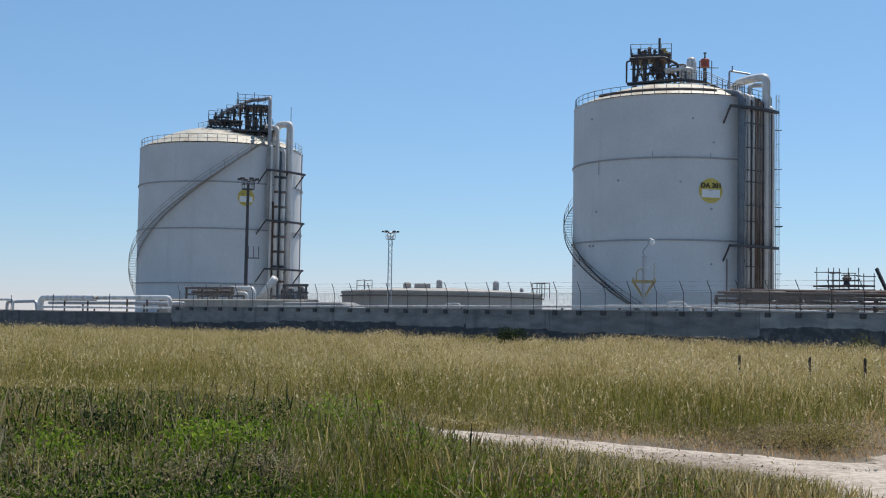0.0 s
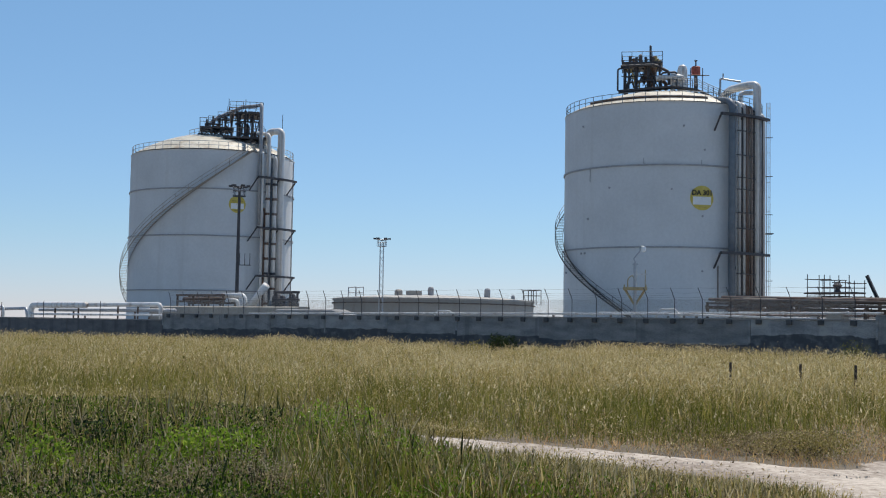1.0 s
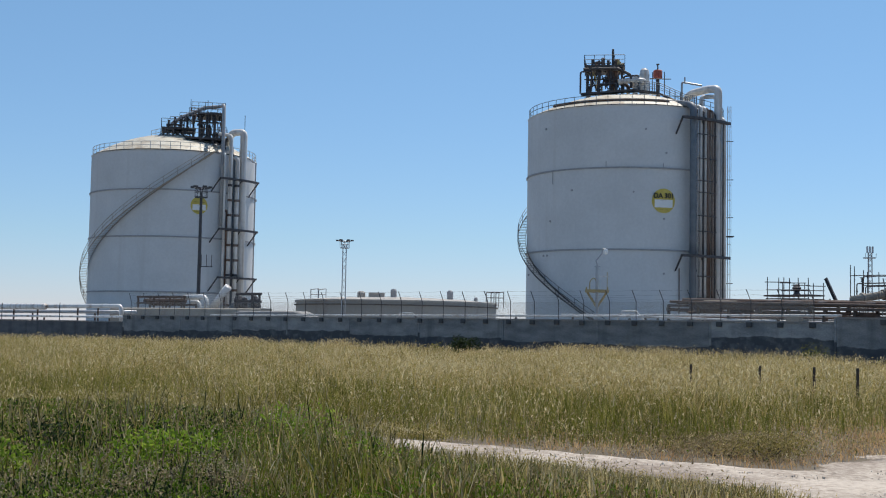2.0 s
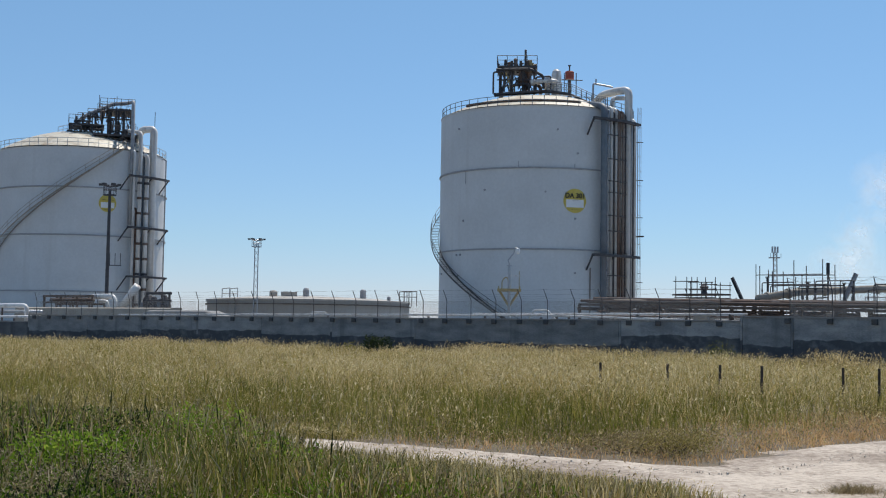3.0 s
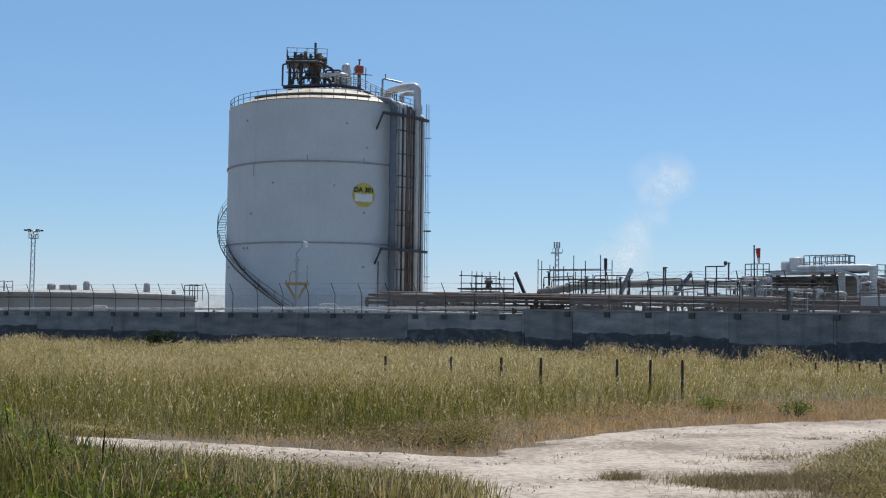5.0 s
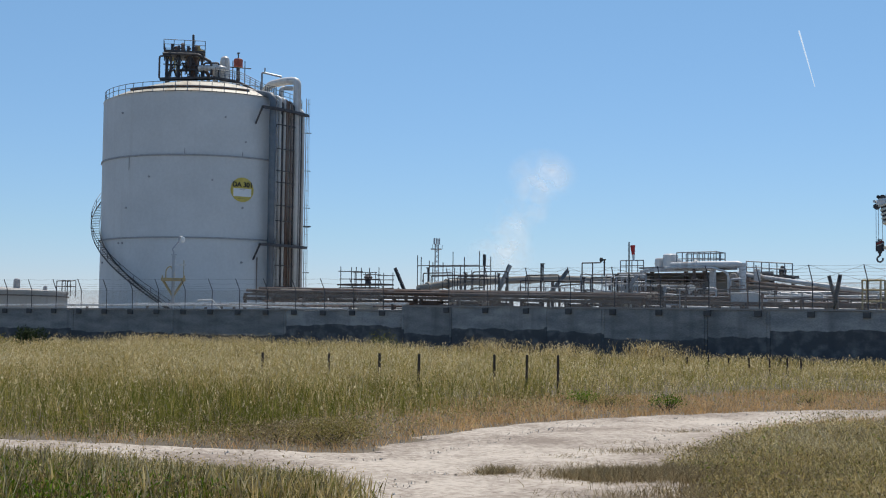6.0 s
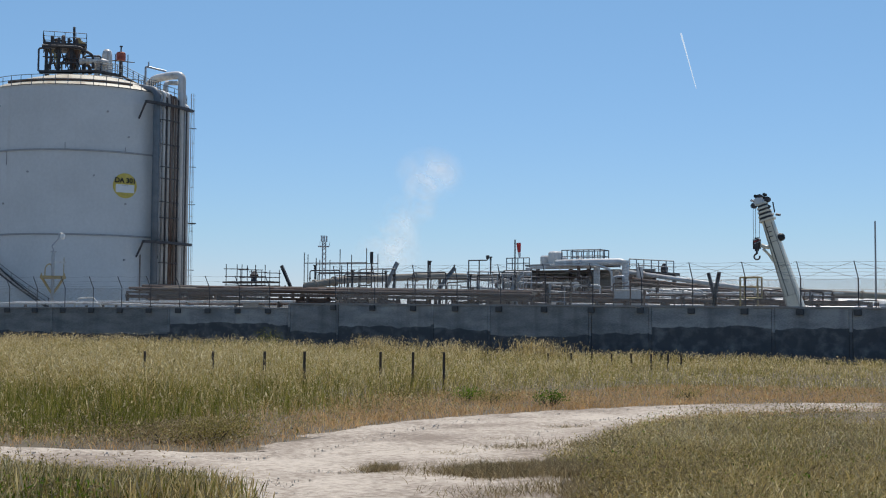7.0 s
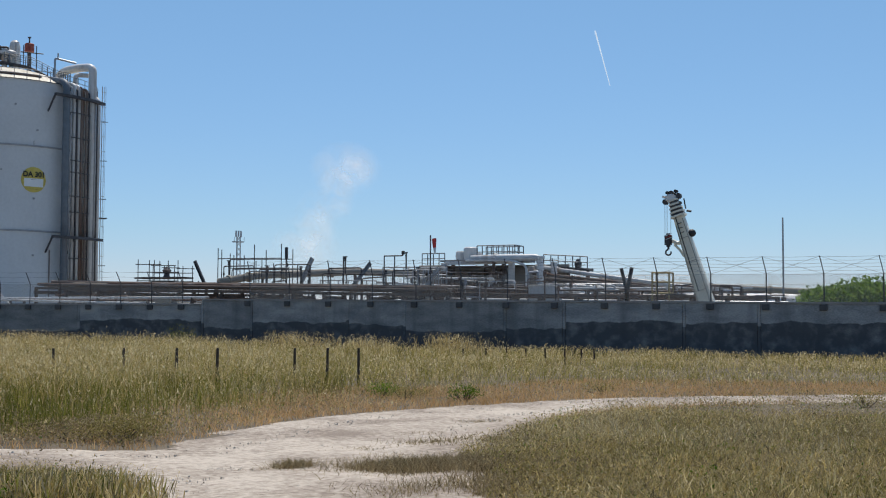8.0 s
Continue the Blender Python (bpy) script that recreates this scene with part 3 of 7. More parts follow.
def round_sign(c, r, lat, z, rad, text):
    """A yellow disc with a white plate, painted metal bent to the shell."""
    TF, side, f = tank_frame(c)
    y = on_shell(r, lat)
    out = (side * lat + f * y).normalized()
    across = Vector((0, 0, 1)).cross(out)
    mid = TF(0, 0, z) + out * (r + 0.03)
    s = thing("tank_sign", mid, "round yellow tank sign with a white plate", "sign", "round tank signs")
    up = Vector((0, 0, 1))
    bm = B()
    bend = lambda u, v, o: mid + across * u + up * v + out * (o - u * u / (2 * r))
    n = 40
    hub = bm.verts.new(bend(0, 0, 0.02))
    ring = [bm.verts.new(bend(rad * math.cos(2 * math.pi * i / n), rad * math.sin(2 * math.pi * i / n), 0.02)) for i in range(n)]
    rim = [bm.verts.new(bend(rad * math.cos(2 * math.pi * i / n), rad * math.sin(2 * math.pi * i / n), -0.02)) for i in range(n)]
    for i in range(n):
        bm.faces.new((hub, ring[i], ring[(i + 1) % n]))
        bm.faces.new((ring[i], rim[i], rim[(i + 1) % n], ring[(i + 1) % n]))
    part("disc", bm, YELLOW, s)
    bm = B()
    vs = [[bm.verts.new(bend(u, v, 0.032)) for u in np.linspace(-0.78, 0.78, 7) * rad] for v in (-0.55 * rad, 0.1 * rad)]
    for i in range(6):
        bm.faces.new((vs[0][i], vs[0][i + 1], vs[1][i + 1], vs[1][i]))
    part("plate", bm, PLATEW, s, "white lower plate")
    if text:
        words("lettering", text, 0.56 * rad, mid + up * 0.4 * rad + out * 0.05, across, up, BLACK, s)
    else:
        for q in (-0.4, 0.35):
            bm = B()
            box(bm, bend((q - 0.25) * rad, 0.36 * rad, 0.04), bend((q + 0.25) * rad, 0.36 * rad, 0.04), width=0.4 * rad, depth=0.012)
            part("letter_bar", bm, BLACK, s, "dark illegible lettering")
    for v, w in ((0.04, 0.24), (-0.7, 0.36)):
        bm = B()
        a, b = bend(-w * rad, v * rad, 0.04), bend(w * rad, v * rad, 0.04)
        box(bm, a - up * 0.04, b - up * 0.04, width=0.07, depth=0.012)
        part("line", bm, BLACK, s, "dark illegible line")
    return s


# tank with the sign, nearer
RC, RR = plan(10.36, 139.0), 10.75
RT = tank_body(RC, RR, 24.9, 2.7, (18.45, 10.05), "tall white steel storage tank with domed roof", BLUEST)
TF, side_r, fwd_r = tank_frame(RC)
RTO = radians(10.36 + 180)
spiral_stair(RT, RC, RR, RTO, -4, 0.2, 189, 24.9, STEEL, STEEL)
round_sign(RC, RR, 3.95, 15.05, 1.26, "DA 301")

# small lugs and weld scars on the shell
for lat, z in ((-8.3, 23.0), (4.2, 20.0), (0.9, 15.9), (-7.7, 13.1), (4.0, 13.2), (4.0, 7.6), (-8.4, 9.5), (-8.0, 9.5), (-10.2, 7.6), (-5.4, 16.2), (2.1, 22.4)):
    out = (side_r * lat + fwd_r * on_shell(RR, lat)).normalized()
    bm = B()
    rod(bm, RC + out * (RR - 0.02) + Vector((0, 0, z)), RC + out * (RR + 0.12) + Vector((0, 0, z)), 0.11, 8)
    part("lug", bm, SEAM, RT)
for lat, z0, z1 in ((-7.5, 17.0, 18.3), (-1.9, 18.5, 19.1), (3.9, 18.5, 18.9)):
    out = (side_r * lat + fwd_r * on_shell(RR, lat)).normalized()
    bm = B()
    rod(bm, RC + out * (RR + 0.02) + Vector((0, 0, z0)), RC + out * (RR + 0.02) + Vector((0, 0, z1)), 0.04, 6)
    part("weld_scar", bm, SEAM, RT)

# ---- roof gear of the nearer tank ----
def frame_tower(t, T, lat0, lat1, f0, f1, z0, z1, cols, mat, braces=True):
    """An open steel tower: columns, a deck with edge beams, and diagonals."""
    for i in range(cols + 1):
        lat = lat0 + (lat1 - lat0) * i / cols
        for f in (f0, f1):
            bm = B()
            box(bm, T(lat, f, z0), T(lat, f, z1), width=0.2, depth=0.2)
            part("column", bm, mat, t)
    bm = B()
    for z in (z1,):
        vs = [bm.verts.new(T(a, b, z + dz)) for dz in (-0.14, 0.1) for a, b in ((lat0 - 0.3, f0 - 0.3), (lat1 + 0.3, f0 - 0.3), (lat1 + 0.3, f1 + 0.3), (lat0 - 0.3, f1 + 0.3))]
        for q in ((0, 1, 2, 3), (4, 5, 6, 7), (0, 1, 5, 4), (1, 2, 6, 5), (2, 3, 7, 6), (3, 0, 4, 7)):
            bm.faces.new([vs[i] for i in q])
    bmesh.ops.recalc_face_normals(bm, faces=bm.faces)
    part("deck", bm, mat, t)
    if braces:
        for i in range(cols):
            a, b = lat0 + (lat1 - lat0) * i / cols, lat0 + (lat1 - lat0) * (i + 1) / cols
            bm = B()
            box(bm, T(a, f1, z0 + 0.2), T(b, f1, z1 - 0.2), width=0.1, depth=0.1)
            box(bm, T(b, f1, z0 + 0.2), T(a, f1, z1 - 0.2), width=0.1, depth=0.1)
            part("brace", bm, mat, t)


tower = thing("roof_platform", TF(-2, 0, 27.6), "dark steel valve platform on the tank roof", "platform")
frame_tower(tower, TF, -4.2, -0.4, -1.6, 2.2, 27.4, 30.7, 3, STEEL)
for a, b in (((-4.5, 2.5), (-0.1, 2.5)), ((-4.5, -1.9), (-0.1, -1.9)), ((-4.5, -1.9), (-4.5, 2.5)), ((-0.1, -1.9), (-0.1, 2.5))):
    straight_rail(tower, TF(*a, 30.8), TF(*b, 30.8), 1.1, 4, STEEL)
for lat, z0, z1, r in ((-1.4, 30.8, 33.0, 0.13), (-2.5, 30.8, 32.0, 0.22), (-1.0, 30.8, 31.8, 0.28), (-3.2, 30.8, 31.6, 0.2)):
    bm = B()
    lathe(bm, TF(lat, 0.6, 0), [(0, z0 - 0.1), (r, z0 - 0.1), (r, z1 - r * 0.5), (r * 0.5, z1), (0, z1)], 12)
    part("relief_valve", bm, STEEL if r < 0.2 else RUST, tower)
bm = B()
run(bm, [TF(-4.6, 2.6, 30.3), TF(-0.9, 2.6, 30.4), TF(0.6, 2.6, 29.6), TF(0.6, 2.4, 28.2)], 0.16)
part("header_pipe", bm, STEEL, tower)
bm = B()
run(bm, [TF(-1.9, 2.0, 30.4), TF(-1.9, 2.0, 29.1), TF(0.3, 2.0, 28.6), TF(0.3, 2.0, 27.7)], 0.2)
part("drop_pipe", bm, RUST, tower)
bm = B()
lathe(bm, TF(-1.4, 1.0, 0), [(0, 28.0), (0.15, 28.0), (0.7, 29.6), (0.7, 30.3), (0, 30.4)], 14)
part("hopper", bm, RUST, tower)

rng_t = random.Random(31)
for i in range(34):
    lat, f = rng_t.uniform(-4.2, -0.3), rng_t.uniform(-1.6, 2.4)
    z, dx, dz = rng_t.uniform(28.2, 31.2), rng_t.uniform(-0.7, 0.7), rng_t.uniform(-0.9, 0.5)
    bm = B()
    run(bm, [TF(lat, f, z - rng_t.uniform(0.5, 1.2)), TF(lat, f, z), TF(lat + dx, f, z + 0.1 * dz), TF(lat + dx, f, z + dz)], rng_t.uniform(0.04, 0.09), 0.12, 6)
    part("small_pipe", bm, rng_t.choice((STEEL, STEEL, STEEL, RUST, PALEYEL)), tower)
for lat in (-4.2, -3.2, -2.2, -1.3):
    bm = B()
    box(bm, TF(lat, 2.3, 27.5), TF(lat + 0.9, 2.3, 29.2), width=0.08)
    box(bm, TF(lat - 0.3, 2.4, 29.2), TF(lat + 1.2, 2.4, 29.2), width=0.1)
    part("knee_brace", bm, STEEL, tower)
walkway = thing("roof_walkway", TF(0, 3, 27.3), "grey steel walkway across the tank roof", "walkway")
pts = [TF(-4.8, 2.8, 27.45), TF(1.0, 3.4, 27.75), TF(3.6, 4.4, 27.2), TF(6.3, 6.0, 25.6), TF(7.3, 8.2, 25.05)]
for a, b in zip(pts, pts[1:]):
    bm = B()
    box(bm, a, b, width=1.0, depth=0.22)
    part("grating", bm, STEEL, walkway)
for a, b in zip(pts[1:], pts[2:]):
    straight_rail(walkway, a + fwd_r * 0.5, b + fwd_r * 0.5, 1.05, 5, BLUEST)
    straight_rail(walkway, a - fwd_r * 0.5, b - fwd_r * 0.5, 1.05, 5, BLUEST)
for lat, fw in ((-4.2, 2.8), (-1.5, 3.1), (1.2, 3.5), (3.6, 4.4), (5.2, 5.4)):
    bm = B()
    box(bm, TF(lat, fw, 25.4), TF(lat, fw, 27.4 - max(0, lat - 3) * 0.5), width=0.12)
    part("support", bm, STEEL, walkway)

for lat, f, z, dx in ((-4.9, 2.7, 30.0, 1.2), (-3.0, 2.7, 28.6, 2.0), (-0.2, 2.5, 29.5, 1.6), (-4.0, -1.5, 29.3, 3.0)):
    bm = B()
    run(bm, [TF(lat, f, 27.6), TF(lat, f, z), TF(lat + dx, f, z + 0.1), TF(lat + dx, f, 27.8)], 0.1, 0.25, 8)
    part("vent_pipe", bm, STEEL, tower)
for lat in (-3.6, -2.9, -1.9, -0.8):
    bm = B()
    rod(bm, TF(lat, 2.2, 30.8), TF(lat, 2.2, 31.3 + 0.5 * (lat % 1)), 0.16, 8)
    rod(bm, TF(lat, 2.2, 31.0), TF(lat + 0.3, 2.2, 31.1), 0.1, 6)
    part("small_valve", bm, STEEL if lat < -1.5 else PALEYEL, tower)
for k in range(9):
    bm = B()
    a = RTO + radians(-28 + 9 * k)
    p, q = Vector((RC[0] + (RR - 1.2) * math.sin(a), RC[1] + (RR - 1.2) * math.cos(a), 25.2)), Vector((RC[0] + (RR - 1.2) * math.sin(a + radians(9)), RC[1] + (RR - 1.2) * math.cos(a + radians(9)), 25.2))
    rod(bm, p + Vector((0, 0, 0.45)), q + Vector((0, 0, 0.45)), 0.12, 8)
    rod(bm, p, p + Vector((0, 0, 0.5)), 0.07, 6)
    part("ring_main", bm, RUST, tower, "rusty sprinkler ring on the roof edge")

vessel = thing("roof_vessel", TF(1.9, 1.5, 27.6), "white domed vessel on the tank roof", "vessel")
bm = B()
lathe(bm, TF(2.05, 1.5, 0), [(0, 27.2), (0.55, 27.2), (0.55, 29.9), (0.45, 30.35), (0.25, 30.55), (0, 30.6)], 20)
part("drum", bm, PIPEW, vessel, smooth=False)
bm = B()
lathe(bm, TF(1.05, 1.5, 0), [(0, 27.6), (0.3, 27.3), (0.3, 29.5), (0.2, 29.8), (0, 29.85)], 16)
part("small_drum", bm, PIPEW, vessel)
bm = B()
run(bm, [TF(-0.8, 2.4, 28.9), TF(1.1, 2.4, 29.1), TF(2.0, 2.4, 29.0), TF(2.0, 1.5, 29.0)], 0.32)
part("inlet_pipe", bm, PIPEW, vessel)
reddrum = thing("red_drum", TF(3.5, 1.0, 27.4), "red oxide drum on a thin pedestal", "drum")
bm = B()
lathe(bm, TF(3.5, 1.0, 0), [(0, 29.5), (0.5, 29.55), (0.5, 30.35), (0.4, 30.45), (0, 30.45)], 18)
part("drum", bm, REDRUST, reddrum)
bm = B()
rod(bm, TF(3.5, 1.0, 27.0), TF(3.5, 1.0, 29.5), 0.2, 8)
rod(bm, TF(3.5, 1.0, 30.45), TF(3.5, 1.0, 31.05), 0.08, 6)
obox(bm, TF(3.5, 1.0, 31.1), (0.3, 0.3, 0.1))
part("pedestal", bm, STEEL, reddrum)
for lat, fw, z in ((2.9, 2.2, 29.4), (4.2, 2.2, 29.4)):
    bm = B()
    rod(bm, TF(lat, fw, 27.2), TF(lat, fw, 30.0), 0.05, 6)
    rod(bm, TF(2.6, fw, 29.2 + 0.02 * lat), TF(4.9, fw, 29.2), 0.05, 6)
    part("frame", bm, STEEL, reddrum)
davit = thing("davit", TF(6.2, 6.0, 26), "grey steel davit arm on the roof edge", "davit")
bm = B()
run(bm, [TF(5.9, 6.0, 25.4), TF(5.9, 6.0, 28.1), TF(8.0, 6.0, 27.7)], 0.11)
rod(bm, TF(6.2, 6.0, 28.0), TF(6.2, 6.0, 28.6), 0.08, 6)
part("arm", bm, GALV, davit)

# ---- risers on the side of the nearer tank ----
risers = thing("pipe_riser", TF(9, 8, 0), "bundle of rusty and grey riser pipes up the tank", "pipes")


def riser_at(lat, out):
    k = RR + out
    return lat, on_shell(k, min(lat, k * 0.995))


for lat, out, r, mat, top in ((6.95, 1.0, 0.36, BLUEST, 25.0), (7.75, 1.1, 0.2, PIPEW, 24.9), (8.2, 1.2, 0.2, PIPEW, 24.8), (8.65, 1.0, 0.14, RUST, 24.6), (9.0, 1.3, 0.14, RUST, 24.6), (8.45, 1.5, 0.09, RUST, 24.7), (10.4, 0.9, 0.2, PIPEW, 24.2), (10.15, 1.3, 0.1, STEEL, 23.8), (8.0, 1.4, 0.09, STEEL, 24.4), (8.9, 1.15, 0.12, PIPEW, 24.5), (9.25, 1.45, 0.09, STEEL, 24.3), (7.42, 1.3, 0.08, GALV, 24.6), (9.95, 1.45, 0.1, GALV, 23.9), (7.55, 0.8, 0.11, STEEL, 24.4)):
    la, fw = riser_at(lat, out)
    bm = B()
    run(bm, [TF(la, fw, 0), TF(la, fw, top), TF(la * 0.8, fw * 0.75, top + 0.6), TF(la * 0.55, fw * 0.5, top + 1.2)], r)
    part("riser", bm, mat, risers, smooth=True)
bm = B()
la, fw = riser_at(9.62, 1.0)
run(bm, [TF(la, fw, 0), TF(la, fw, 27.25), TF(la - 1.2, fw - 1.0, 27.3), TF(6.9, 3.4, 27.3), TF(6.2, 2.6, 26.4)], 0.42, 0.6)
part("main_riser", bm, PIPEW, risers, "thick pale insulated riser with an elbow", smooth=True)
bm = B()
run(bm, [TF(7.9, 7.0, 24.9), TF(7.9, 6.6, 26.4), TF(9.2, 6.0, 26.5)], 0.24)
part("branch_pipe", bm, PIPEW, risers, smooth=True)
for z in (23.55, 9.45):
    bm = B()
    pts = [TF(*riser_at(lat, 1.75), z) for lat in (5.8, 6.9, 8.0, 9.2, 10.2, 10.8)]
    for a, b in zip(pts, pts[1:]):
        box(bm, a, b, width=0.4, depth=0.26)
    part("bracket_beam", bm, STEEL, risers)
    for lat in (5.8, 8.0, 10.2):
        bm = B()
        box(bm, TF(*riser_at(lat, 1.75), z), TF(*riser_at(lat, 0.0), z), width=0.16)
        box(bm, TF(*riser_at(lat, 1.6), z), TF(*riser_at(lat - 0.6, 0.02), z - 1.5), width=0.14)
        part("bracket", bm, STEEL, risers)
for z in (22.0, 19.5, 17.2, 16.0, 13.6, 12.0, 7.4, 5.2):
    bm = B()
    pts = [TF(*riser_at(lat, 1.55), z) for lat in (7.4, 8.3, 9.4)]
    for a, b in zip(pts, pts[1:]):
        box(bm, a, b, width=0.09)
    part("guide", bm, STEEL, risers)
bm = B()
box(bm, TF(*riser_at(5.6, 0.1), 8.2), TF(*riser_at(5.6, 0.1), 3.0), width=0.1)
part("drain_pipe", bm, RUST, risers)
lad = thing("tank_ladder", TF(11.0, 2, 0), "thin caged steel ladder up the tank side", "ladder")
ladder(lad, TF(11.0, 1.8, 0), TF(11.0, 1.8, 26.2), fwd_r, GALV, side_r * 0.55)
for z in (22.4, 18.2, 14.1, 12.0, 7.0):
    bm = B()
    box(bm, TF(10.4, 1.8, z), TF(11.6, 1.8, z), width=0.07)
    part("standoff", bm, STEEL, lad)
bm = B()
box(bm, TF(10.6, 2.4, 12.0), TF(11.5, 1.2, 12.1))
part("rest_platform", bm, STEEL, lad)

# ---- the further tank ----
LC, LR = plan(-10.15, 169.5), 10.75
LT = tank_body(LC, LR, 23.3, 3.3, (18.4, 12.5, 5.6), "white steel storage tank with a brown spiral stair")
TL, side_l, fwd_l = tank_frame(LC)
spiral_stair(LT, LC, LR, radians(-10.15 + 180), 137, 0.2, -26, 23.5, PALERUST, PALERUST)
round_sign(LC, LR, 3.1, 16.5, 1.1, "")

deck = thing("roof_pipe_deck", TL(3, 2, 26), "dark steel pipe deck rising over the tank roof", "platform")
frame_tower(deck, TL, -1.6, 2.2, 1.0, 4.6, 25.6, 27.0, 3, STEEL)
frame_tower(deck, TL, 3.0, 5.9, 1.0, 5.4, 24.6, 29.0, 3, STEEL)
frame_tower(deck, TL, 1.4, 6.3, 2.0, 7.0, 24.2, 25.5, 3, STEEL)
for a, b, z in (((-1.9, 4.9), (2.2, 4.9), 27.1), ((1.9, 5.7), (6.2, 5.7), 29.3), ((1.9, 0.7), (6.2, 0.7), 29.3), ((6.2, 0.7), (6.2, 5.7), 29.3), ((2.2, 5.7), (6.2, 5.7), 27.5), ((-1.9, 0.7), (-1.9, 4.9), 27.1), ((1.2, 7.2), (6.5, 7.2), 25.6)):
    straight_rail(deck, TL(*a, z), TL(*b, z), 1.1, 5, STEEL)
bm = B()
run(bm, [TL(-1.0, 3.0, 26.6), TL(-0.6, 3.0, 27.8), TL(0.6, 3.0, 28.7), TL(2.4, 3.0, 29.5), TL(3.4, 3.0, 30.1), TL(5.3, 3.4, 30.3), TL(5.6, 5.6, 30.0), TL(5.9, 8.2, 29.7), TL(5.9, 9.6, 24.0), TL(5.9, 9.6, 14.0)], 0.24, 0.5)
part("vent_header", bm, SEAM, deck, smooth=True)
bm = B()
for lat, z in ((-1.0, 27.6), (-0.2, 28.0), (0.6, 28.3), (1.4, 28.5), (2.2, 28.9)):
    rod(bm, TL(lat, 3.0, 27.4), TL(lat, 3.0, z + 0.7), 0.14, 8)
    obox(bm, TL(lat, 3.0, z), (0.5, 0.5, 0.35))
part("valve_row", bm, STEEL, deck)
bm = B()
for lat, z0, z1, rr in ((3.2, 25.6, 28.4, 0.25), (4.2, 25.6, 28.0, 0.3), (5.2, 25.6, 27.0, 0.25)):
    lathe(bm, TL(lat, 3.2, 0), [(0, z0), (rr, z0), (rr, z1 - 0.3), (0, z1)], 12)
part("vessels", bm, STEEL, deck)
for lat, z in ((1.8, 31.2), (4.0, 31.2), (8.9, 29.4)):
    bm = B()
    rod(bm, TL(lat, 3.0, 26.6 if lat < 9 else 23.5), TL(lat, 3.0, z), 0.04, 5)
    part("lightning_rod", bm, STEEL, deck)
straight_rail(deck, TL(-3.2, 2.0, 25.9), TL(-1.4, 2.0, 26.4), 1.0, 3)

rng_d = random.Random(17)
for i in range(44):
    lat = rng_d.uniform(-1.8, 6.0)
    top = 26.9 + min(max(lat + 1.5, 0), 4.6) * 0.68
    z = rng_d.uniform(25.2, top)
    dx, dz, f = rng_d.uniform(-1.1, 1.1), rng_d.uniform(-1.0, 0.4), rng_d.uniform(1.2, 6.2)
    bm = B()
    run(bm, [TL(lat, f, z - rng_d.uniform(0.4, 1.3)), TL(lat, f, z), TL(lat + dx, f, z + 0.1 * dz), TL(lat + dx, f, z + dz)], rng_d.uniform(0.05, 0.12), 0.14, 6)
    part("small_pipe", bm, rng_d.choice((STEEL, STEEL, BLUEST, RUST)), deck)
for lat0, lat1, z in ((0.4, 3.0, 28.0), (-0.8, 1.0, 27.4), (1.6, 3.4, 28.7), (3.2, 6.2, 27.9), (3.0, 6.4, 26.3)):
    bm = B()
    box(bm, TL(lat0, 4.9, z), TL(lat1, 4.9, z), width=0.8, depth=0.1)
    part("landing", bm, STEEL, deck)
    straight_rail(deck, TL(lat0, 5.3, z), TL(lat1, 5.3, z), 1.0, 3, STEEL)
lrise = thing("pipe_riser", TL(8.5, 8, 0), "rusty riser pipes beside a thick pale pipe", "pipes")


def lriser(lat, out):
    k = LR + out
    return lat, on_shell(k, min(lat, k * 0.995))


for lat, out, r, mat, top in ((6.2, 1.0, 0.15, PIPEW, 23.2), (6.9, 1.2, 0.24, PIPEW, 25.6), (6.6, 0.9, 0.16, RUST, 16.0), (7.8, 1.4, 0.26, PIPEW, 22.8), (7.4, 0.8, 0.14, BLUEST, 23.2), (10.4, 0.5, 0.08, GALV, 23.0)):
    la, fw = lriser(lat, out)
    bm = B()
    run(bm, [TL(la, fw, 0), TL(la, fw, top), TL(la * 0.8, fw * 0.75, top + 0.5)], r)
    part("riser", bm, mat, lrise, smooth=True)
bm = B()
la, fw = lriser(8.55, 1.0)
run(bm, [TL(la, fw, 0), TL(la, fw, 26.4), TL(la - 1.4, fw - 1.2, 26.4), TL(6.4, 4.0, 25.0)], 0.46, 0.6)
part("main_riser", bm, PIPEW, lrise, "thick pale insulated riser with an elbow", smooth=True)
for z in (20.0, 13.6, 7.5):
    bm = B()
    pts = [TL(*lriser(lat, 1.8), z) for lat in (5.6, 7.0, 8.4, 9.6, 10.6)]
    for a, b in zip(pts, pts[1:]):
        box(bm, a, b, width=0.4, depth=0.24)
    part("bracket_beam", bm, STEEL, lrise)
    for lat in (5.6, 8.4, 10.6):
        bm = B()
        box(bm, TL(*lriser(lat, 1.8), z), TL(*lriser(lat, 0.0), z), width=0.14)
        box(bm, TL(*lriser(lat, 1.7), z), TL(*lriser(lat - 1.1, 0.02), z - 1.7), width=0.12)
        part("bracket", bm, STEEL, lrise)
for k in range(22):
    z = 2.0 + k * 0.95
    if k % 2 or z > 20:
        continue
    bm = B()
    for lat in (6.9, 7.8):
        la, fw = lriser(lat, 1.4 if lat > 7.5 else 1.2)
        rod(bm, TL(la, fw, z), TL(la, fw, z + 0.3), 0.36 if lat > 7.5 else 0.29, 10)
    part("pipe_clamp", bm, RUST if k % 3 else STEEL, lrise)


